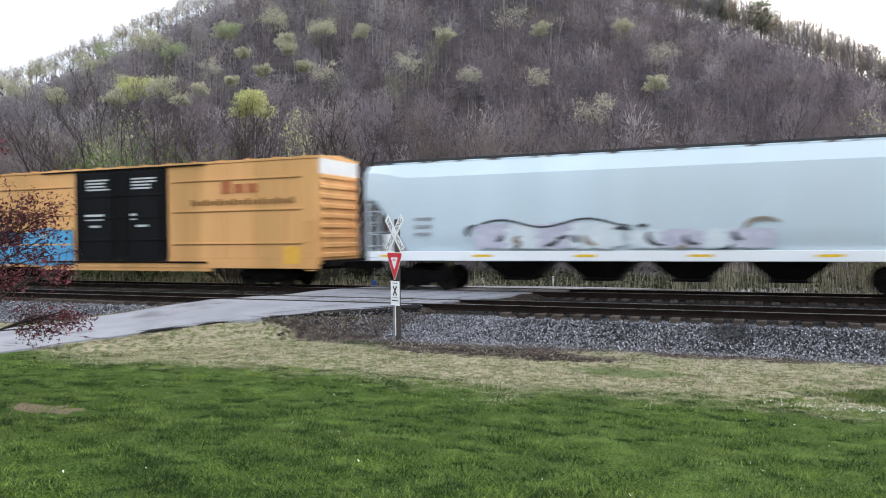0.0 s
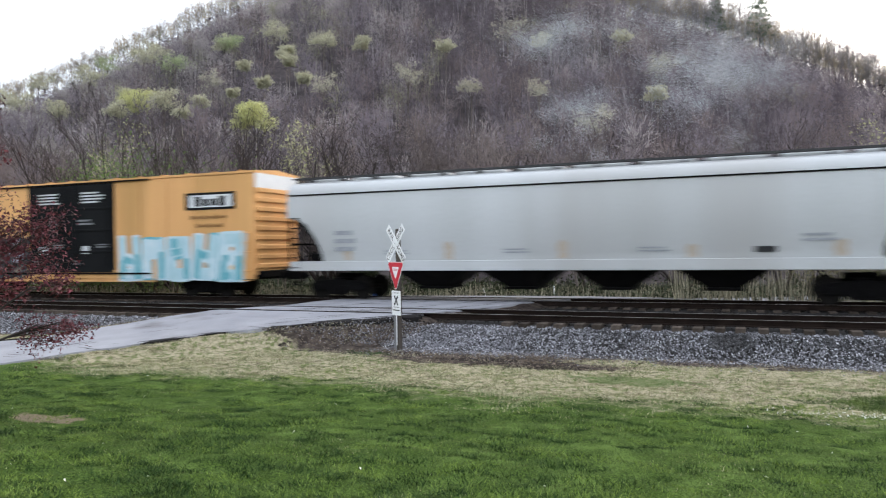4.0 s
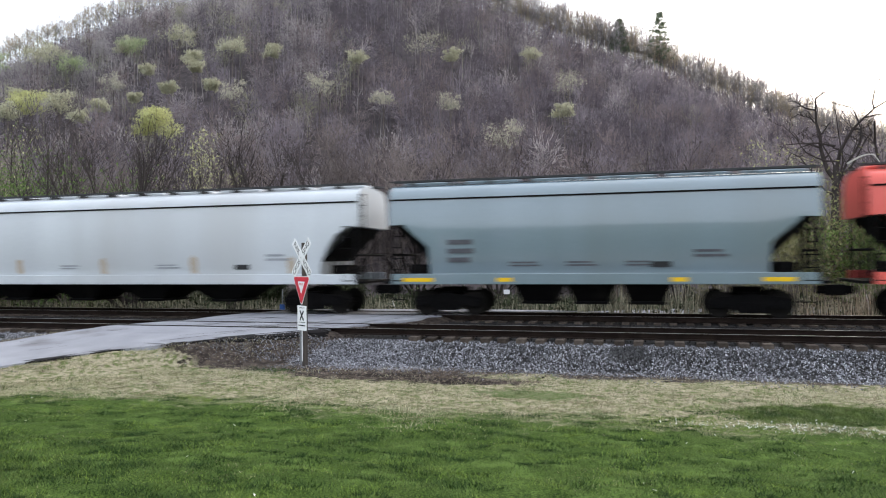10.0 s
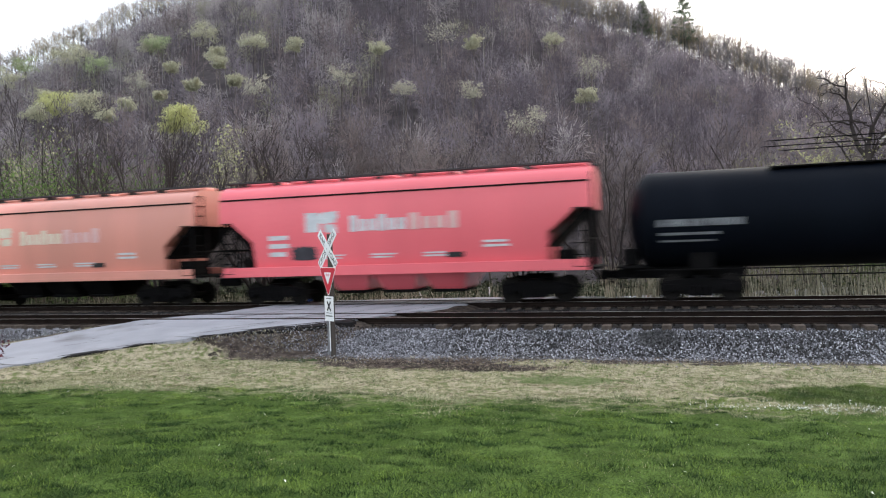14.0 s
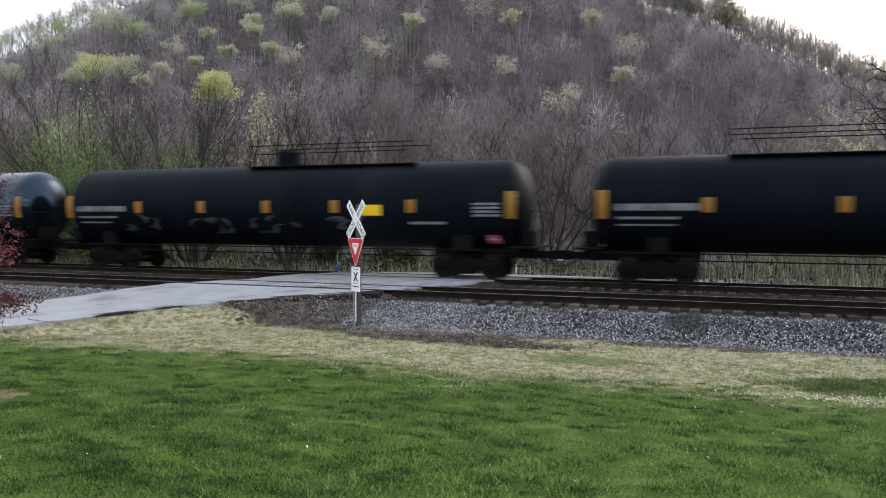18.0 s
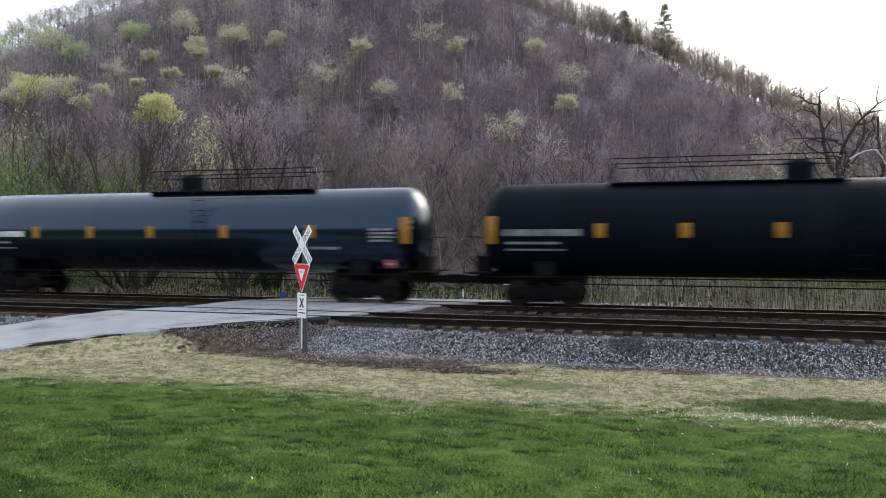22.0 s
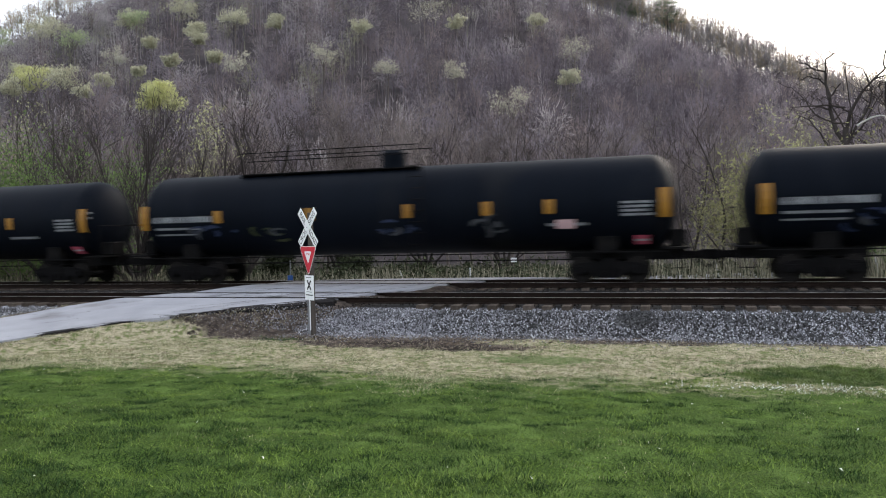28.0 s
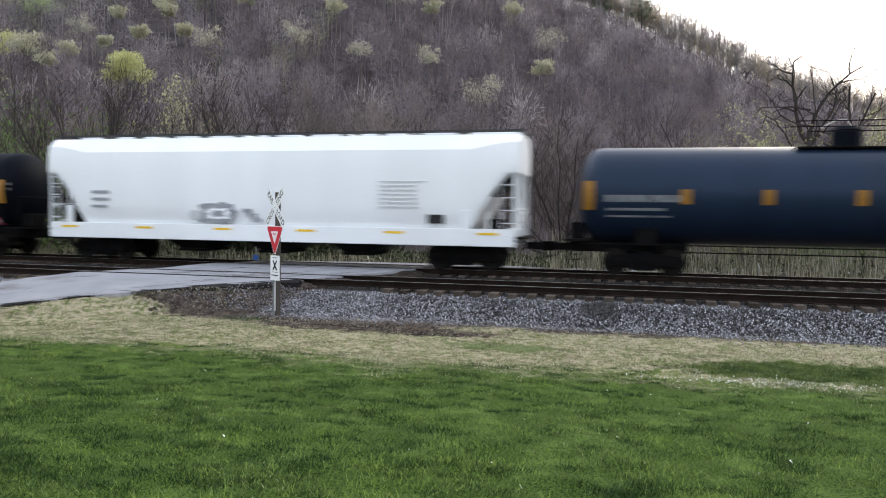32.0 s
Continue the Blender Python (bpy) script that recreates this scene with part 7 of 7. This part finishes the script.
    for z, angle, length, bend, r in ((6.8, -24, 4.6, 3, 0.13), (7.0, 8, 4.6, 5, 0.11), (7.4, -2, 4.8, 0, 0.045), (6.6, 42, 4.2, -10, 0.08), (7.8, -80, 3.4, -2, 0.05), (8.6, -50, 2.4, -16, 0.06), (7.0, 68, 2.8, -6, 0.07), (6.0, -42, 3.2, 6, 0.07), (6.4, 24, 4.6, -4, 0.05)):
        v, t = prisms(crooked(Vector((0, 0, z)), angle, length, bend, r), 5)
        arrays("limb", v, t, "bark_dark", dark)
    v, t = prisms([(0.1, 0, -0.2, 0.0, 0, 4.0, 0.42, 0.32), (0.0, 0, 4.0, 0.0, 0, 7.6, 0.32, 0.13)], 8)
    arrays("trunk", v, t, "bark_dark", dark)
    segs, p = [], Vector((0.5, -0.4, 7.6))
    for k in range(10):
        q = k / 9
        e = p + Vector((0.17, -0.02, 0.10 - 0.30 * q * q - (0.2 if k > 6 else 0)))
        segs.append((*p, *e, 0.055 - 0.003 * k, 0.055 - 0.003 * (k + 1)))
        p = e
    v, t = prisms(segs, 6)
    arrays("broken_limb", v, t, "bark_white", dark, "pale bare arching broken limb")
    single("gnarled_tree", "dark gnarled tree with few stubby limbs", 16.5, 45, 11.5, 3, 0.5, 0.17, 10, 2, 4, 0.55, 0.07, 110, 0.2)


def build_understory():
    rs = np.random.RandomState(31)
    rnd = random.Random(31)
    # reeds and dry stalks beyond the far track
    n = 9000
    x, y = rs.uniform(-40, 18, n), 30.4 + 14 * rs.uniform(0, 1, n) ** 1.6
    ok = ~road_mask(x, y, 0.4)
    x, y = x[ok], y[ok]
    z = lie(x, y)
    h = rs.uniform(0.25, 1.0, len(x)) * np.where(x > -4, 1.9, 0.9)
    lean = rs.normal(0, 0.14, (len(x), 2))
    segs = np.stack([x, y, z - 0.05, x + lean[:, 0], y + lean[:, 1], z + h, np.full(len(x), 0.016), np.full(len(x), 0.004)], -1)
    v, t = prisms(segs)
    tagged(arrays("dry_reeds", v, t, "reed"), "dry straw-coloured stalks beyond the tracks", "grass", kind="stuff")
    # dark green undergrowth
    n = 30000
    x, y = rs.uniform(-48, 22, n), 31.0 + 17 * rs.uniform(0, 1, n)
    ok = ~road_mask(x, y, 0.3)
    x, y = x[ok], y[ok]
    c = np.stack([x, y, lie(x, y) + rs.uniform(0, 1, len(x)) ** 1.5 * (0.7 + 0.6 * np.sin(x * 0.8) * np.sin(y * 0.6 + x * 0.3))], -1)
    v = np.stack([c, c + rs.normal(0, 0.11, c.shape), c + rs.normal(0, 0.11, c.shape)], 1).reshape(-1, 3)
    tagged(arrays("undergrowth", v, np.arange(len(v)).reshape(-1, 3), "leaf_deep"), "low dark green undergrowth behind the tracks", "undergrowth", kind="stuff")
    # green shrubs
    spots = [(-33.3, 34.8, 7.0, "leaf_green"), (-35.8, 34.6, 5.6, "leaf_green"), (-31.6, 34.6, 7.2, "leaf_green"), (-39.0, 35.2, 5.4, "leaf_green"), (-43, 36, 5.0, "leaf_green"), (-22, 40, 1.6, "leaf_deep"), (-17, 40, 1.5, "leaf_deep"),
             (4.6, 41.5, 4.6, "leaf_yellow"), (6.4, 40.5, 6.0, "leaf_yellow"), (8.4, 41.0, 6.2, "leaf_yellow"), (7.4, 39.5, 4.4, "leaf_yellow"), (10.4, 40.5, 4.8, "leaf_green"), (12.6, 41, 5.4, "leaf_yellow")]
    for x, y, s, mt in spots:
        z = float(lie(x, y))
        bush = tagged(new("leafy_bush"), "bush in fresh green leaf behind the tracks" if mt != "leaf_yellow" else "sparse bush in yellow-green young leaf", "bush", "green bushes")
        bush.location = (x, y, z)
        segs, pts = [], []
        for k in range(11):
            q = rnd.uniform(0, 6.28)
            e = Vector((math.cos(q) * 0.5, math.sin(q) * 0.5, rnd.uniform(0.6, 1.1))) * s
            segs.append((0, 0, -0.1, *e, 0.05, 0.012))
            for _ in range(6):
                m = e * rnd.uniform(0.35, 1)
                g = Vector((rnd.gauss(0, 1), rnd.gauss(0, 1), rnd.gauss(0.2, 0.7))).normalized() * s * 0.25
                segs.append((*m, *(m + g), 0.018, 0.007))
                pts.append(m + g)
        v, t = prisms(segs)
        arrays("branch_work", v, t, "bark", bush)
        v, t = leaf_cloud(rs, np.array([tuple(p) for p in pts]), 9000 if mt == "leaf_green" else 4600, 0.075, 0.11 * s)
        arrays("foliage", v, t, mt, bush)
    # small yellow-leafed trees at the hill's foot
    for az, r, s in ((-34.7, 60, 1.0), (-33.4, 64, 0.85), (8.4, 62, 0.85), (10.5, 66, 0.8), (15.5, 60, 0.8), (-46.5, 66, 0.9)):
        x, y = polar(az, r)
        tree = tagged(new("leafing_tree"), "small tree in pale yellow-green young leaf", "tree", "leafing trees")
        tree.location = (x, y, float(lie(x, y)))
        segs, tips = grown(rnd, Vector((0.1, 0, 1)), 11 * s, 0.1, 2, 4, 0.5)
        v, t = prisms(segs, 4)
        arrays("trunk", v, t, "bark", tree)
        v, t = leaf_cloud(rs, tips[tips[:, 2] > 6.2 * s], 1100, 0.085, 0.30)
        arrays("foliage", v, t, "leaf_pale", tree)
    # marker posts beyond the far track
    def stake(name, label, az, y, top, w, colour, plate=None):
        x = y * math.tan(radians(az))
        z = float(lie(x, y))
        ob = tagged(new(name), label, "post")
        ob.location = (x, y, z)
        part("stake", rod(bmesh.new(), (0, 0, -0.2), (0, 0, top - z), w, 8), colour, ob)
        if plate:
            part("plate", boxes((-plate[0] / 2, plate[0] / 2, -0.05, -0.035, top - z - plate[1], top - z), bevel=0.004), plate[2], ob, plate[3])
    stake("marker_post", "thin grey post with a blue tag beyond the tracks", -27.9, 30.6, 0.62, 0.032, "galv")
    x, y = 30.55 * math.tan(radians(-27.9)), 30.55
    tag = tagged(new("blue_tag"), "small blue tag on a thin post", "marker")
    tag.location = (x, y - 0.03, -0.22)
    part("plate", boxes((-0.13, 0.13, -0.012, 0.012, -0.15, 0.15), bevel=0.004), "blue_tag", tag)
    stake("small_sign", "small white sign on a thin stake", -10.7, 36.5, 0.35, 0.02, "post", (0.30, 0.22, "white_sign", "white plate"))
    stake("white_stake", "short white stake in the undergrowth", -14.1, 36.0, -0.1, 0.035, "white_sign")
    for az, top in ((4.2, 0.2), (14.3, 0.3), (9.6, 0.0), (-19.5, -0.1)):
        y = 34.0
        x = y * math.tan(radians(az))
        z = float(lie(x, y))
        v, t = prisms([(0, 0, -0.1, 0.05, 0, 0.5, 0.06, 0.05), (0.05, 0, 0.5, -0.06, 0.05, top - z, 0.05, 0.02)], 5)
        ob = tagged(new("dead_stem"), "pale dead stem standing in the undergrowth", "stem", "dead stems")
        ob.location = (x, y, z)
        arrays("stem", v, t, "bark_white", ob)


SMOKE = []


def build_smoke():
    """Thin smoke over the train, in wisps of fine flecks."""
    rs = np.random.RandomState(77)
    for k in range(13):
        chunks = []
        p = np.zeros(3)
        step = rs.normal(0, 1, 3) * np.array([0.55, 0.35, 0.30])
        for j in range(11):
            n, s = 1150, rs.uniform(0.22, 0.70)
            c = p + rs.normal(0, 1, (n, 3)) * np.array([s * 1.2, s, s * 0.8])
            chunks.append((np.stack([c, c + rs.normal(0, 0.0125, (n, 3)), c + rs.normal(0, 0.0125, (n, 3))], 1).reshape(-1, 3), np.arange(3 * n).reshape(-1, 3)))
            step = step * 0.75 + rs.normal(0, 1, 3) * np.array([0.45, 0.3, 0.30])
            p = p + step
        v, t = joined(chunks)
        wisp = tagged(new("smoke_wisp"), "thin drifting wisp of pale grey smoke", "smoke", "wisps of smoke")
        arrays("haze", v - v.mean(0), t, "smoke", wisp)
        SMOKE.append((wisp, rs.uniform(-5.5, 7.5), 33.0 + rs.uniform(-2, 3), rs.uniform(6.3, 11.5), rs.uniform(4.5, 6.5), rs.uniform(0.5, 1.5)))


def build_red_maple():
    """A dark red ornamental tree at the edge of the lawn."""
    rnd, rs = random.Random(41), np.random.RandomState(41)
    tree = tagged(new("red_leaf_tree"), "ornamental tree with dark red young leaves beside the lawn", "tree")
    x, y = -8.35, 5.25
    tree.location = (x, y, float(lie(x, y)))
    segs = []
    pts = []
    def limb(p, d, l, r, level):
        q = p + d * l
        segs.append((*p, *q, r, r * 0.6))
        if level >= 2:
            for k in range(4):
                pts.append(p.lerp(q, 0.4 + 0.2 * k))
        if level >= 4:
            return
        for _ in range(4 if level < 2 else 3):
            nd = (d + Vector((rnd.gauss(0, 0.6), rnd.gauss(0, 0.6), rnd.gauss(-0.10, 0.20)))).normalized()
            limb(p.lerp(q, rnd.uniform(0.4, 1)), nd, l * rnd.uniform(0.5, 0.75), r * 0.55, level + 1)
    for k in range(7):
        q = k * 0.9
        limb(Vector((0, 0, 0.1 + 0.25 * k)), Vector((math.cos(q) * 0.5, math.sin(q) * 0.5, 0.9)).normalized(), 1.15, 0.030, 0)
    v, t = prisms(segs, 4)
    arrays("branch_work", v, t, "bark_dark", tree)
    v, t = leaf_cloud(rs, np.array([tuple(p) for p in pts]), 34000, 0.019, 0.06)
    arrays("foliage", v, t, "leaf_red", tree, "dark red young leaves")


def build_grass():
    rs = np.random.RandomState(51)

    def tufts(name, label, material, n, yr, h, w, keep, lean=0.35):
        y = yr[0] + (yr[1] - yr[0]) * rs.uniform(0, 1, n) ** 1.25
        x = rs.uniform(-1, 1, n) * (y * 0.75 + 2.5) - y * 0.36
        ok = keep(x, y) & ~road_mask(x, y, 0.05)
        x, y = x[ok], y[ok]
        z = lie(x, y)
        n = len(x)
        hh = h * rs.uniform(0.5, 1.4, n) * (0.75 + 0.5 * np.sin(x * 1.9 + np.sin(y * 1.3)) * np.sin(y * 2.3 + x))
        q = rs.uniform(0, 6.28, n)
        dx, dy = np.cos(q) * w, np.sin(q) * w
        lx, ly = rs.normal(0, lean, n) * hh, rs.normal(0, lean, n) * hh
        v = np.stack([np.stack([x - dx, y - dy, z - 0.01], -1), np.stack([x + dx, y + dy, z - 0.01], -1), np.stack([x + lx, y + ly, z + hh], -1)], 1).reshape(-1, 3)
        tagged(arrays(name, v, np.arange(3 * n).reshape(-1, 3), material), label, "grass", kind="stuff")

    def straw(x, y):
        k = 12.4 + 0.9 * np.sin(x * 0.7 + 1) + 0.5 * np.sin(x * 2.1) + rs.normal(0, 0.7, len(x))
        return y > k
    def patch(x, y):
        return (((x + 2.2) / 1.3) ** 2 + ((y - 14.45) / 0.42) ** 2 < 1) | (((x - 4.3) / 3.0) ** 2 + ((y - 13.5) / 1.0) ** 2 < 1)
    def bare(x, y):
        return (y > 16.4) | (((x + 9.3) / 2.7) ** 2 + ((y - 16.9) / 0.85) ** 2 < 1) | (((x + 6.2) / 2.6) ** 2 + ((y - 16.15) / 0.85) ** 2 < 1) | (((x + 4.0) / 1.7) ** 2 + ((y - 15.75) / 0.5) ** 2 < 1)
    tufts("grass", "short green lawn grass", "blade", 240000, (2.6, 15.5), 0.023, 0.0035, lambda x, y: ~straw(x, y) | (patch(x, y) & (rs.uniform(0, 1, len(x)) < np.where(x > 1, 1.0, 0.45))), 0.9)
    tufts("pale_grass", "lighter green grass blades in the lawn", "blade_pale", 34000, (2.6, 16), 0.036, 0.0035, lambda x, y: ~bare(x, y) & (rs.uniform(0, 1, len(x)) < 0.75), 0.9)
    tufts("dry_grass", "short straw-coloured grass near the gravel", "blade_dry", 150000, (10.0, 18.6), 0.042, 0.0045, lambda x, y: straw(x, y) & ~patch(x, y) & (~bare(x, y) | (rs.uniform(0, 1, len(x)) < np.where(x < -9.5, 0.6, 0.16 + 0.4 * (np.sin(x * 3.1 + 1) * np.sin(y * 6.0 + x) > 0.35)))), 0.9)
    tufts("straw_in_lawn", "withered blades scattered in the lawn", "blade_dry", 9000, (2.8, 13), 0.022, 0.0035, lambda x, y: np.sin(x * 1.7 + 2) * np.sin(y * 1.1) > 0.2, 0.9)

    # tussocks: small dense bunches of darker and longer blades
    def tussocks(name, label, material, count, blades, yr, radius, h, keep, w=0.004):
        cy = yr[0] + (yr[1] - yr[0]) * rs.uniform(0, 1, count) ** 1.15
        cx = rs.uniform(-1, 1, count) * (cy * 0.75 + 2.5) - cy * 0.36
        ok = keep(cx, cy) & ~road_mask(cx, cy, 0.3)
        cx, cy = cx[ok], cy[ok]
        size = rs.uniform(0.4, 1.5, len(cx))
        k = np.repeat(np.arange(len(cx)), blades)
        n = len(k)
        x, y = cx[k] + rs.normal(0, radius, n) * size[k] * 1.3, cy[k] + rs.normal(0, radius, n) * size[k]
        z = lie(x, y)
        hh = h * size[k] * rs.uniform(0.5, 1.2, n)
        q = rs.uniform(0, 6.28, n)
        dx, dy = np.cos(q) * w, np.sin(q) * w
        lx, ly = rs.normal(0, 0.9, n) * hh, rs.normal(0, 0.9, n) * hh
        v = np.stack([np.stack([x - dx, y - dy, z - 0.01], -1), np.stack([x + dx, y + dy, z - 0.01], -1), np.stack([x + lx, y + ly, z + hh], -1)], 1).reshape(-1, 3)
        tagged(arrays(name, v, np.arange(3 * n).reshape(-1, 3), material), label, "grass", kind="stuff")
    tussocks("grass_tussocks", "darker, longer tussocks of lawn grass", "blade_deep", 1150, 95, (2.7, 13.5), 0.075, 0.045, lambda x, y: ~straw(x, y))
    tussocks("light_tussocks", "yellow-green tussocks of lawn grass", "blade_light", 420, 130, (2.7, 14.5), 0.13, 0.040, lambda x, y: ~straw(x, y) | patch(x, y))
    tussocks("green_in_straw", "green tussocks among the straw", "blade", 2600, 30, (10.5, 16.6), 0.11, 0.04, lambda x, y: straw(x, y) & ~bare(x, y))
    tussocks("lush_tussocks", "lush dark green grass in a patch of the straw", "blade", 2600, 90, (12.5, 14.5), 0.09, 0.05, lambda x, y: patch(x, y) & (x > 1) & (y > 12.85))
    tussocks("dead_tussocks", "brown dead tussocks among the straw", "blade_dead", 600, 40, (11.5, 17.0), 0.09, 0.04, lambda x, y: straw(x, y))
    tussocks("verge_weeds", "dark green weeds on the verge by the sign", "blade_deep", 160, 40, (15.6, 16.9), 0.10, 0.11, lambda x, y: ((x + 9.0) / 1.0) ** 2 + ((y - 16.3) / 0.4) ** 2 < 1)

    # dead leaves and twigs on the bare verge
    n = 10000
    x, y = rs.uniform(-14, 1, n), 15.2 + 4.0 * rs.uniform(0, 1, n) ** 1.3
    ok = bare(x, y) & ~road_mask(x, y, 0.1)
    x, y = x[ok], y[ok]
    c = np.stack([x, y, lie(x, y) + rs.uniform(0.0, 0.04, len(x))], -1)
    v = np.stack([c, c + rs.normal(0, 0.022, c.shape) * [2, 1, 0.5], c + rs.normal(0, 0.022, c.shape) * [1, 1, 0.8]], 1).reshape(-1, 3)
    tagged(arrays("dead_leaves", v, np.arange(len(v)).reshape(-1, 3), "litter"), "brown dead leaves and twigs on bare earth", "litter", kind="stuff")

    # small flowers and fallen petals
    def flecks(name, label, material, x, y, size):
        n = len(x)
        z = lie(x, y) + rs.uniform(0.02, 0.05, n)
        a = rs.normal(0, size, (n, 3, 3))
        v = (np.stack([x, y, z], -1)[:, None] + a).reshape(-1, 3)
        tagged(arrays(name, v, np.arange(3 * n).reshape(-1, 3), material), label, "flowers", kind="stuff")
    x, y = rs.uniform(-12, 4, 60), rs.uniform(4, 12, 60)
    flecks("lawn_flowers", "tiny white flowers in the lawn", "petal", x, y, 0.012)
    x, y = 2.3 + rs.normal(0, 1.1, 420), 12.15 + rs.normal(0, 0.22, 420)
    flecks("white_clover", "a drift of tiny white flowers in the grass", "petal", x, y, 0.012)


build_far_woods()
build_near_woods()
build_understory()
build_smoke()
build_red_maple()
build_grass()
motions()
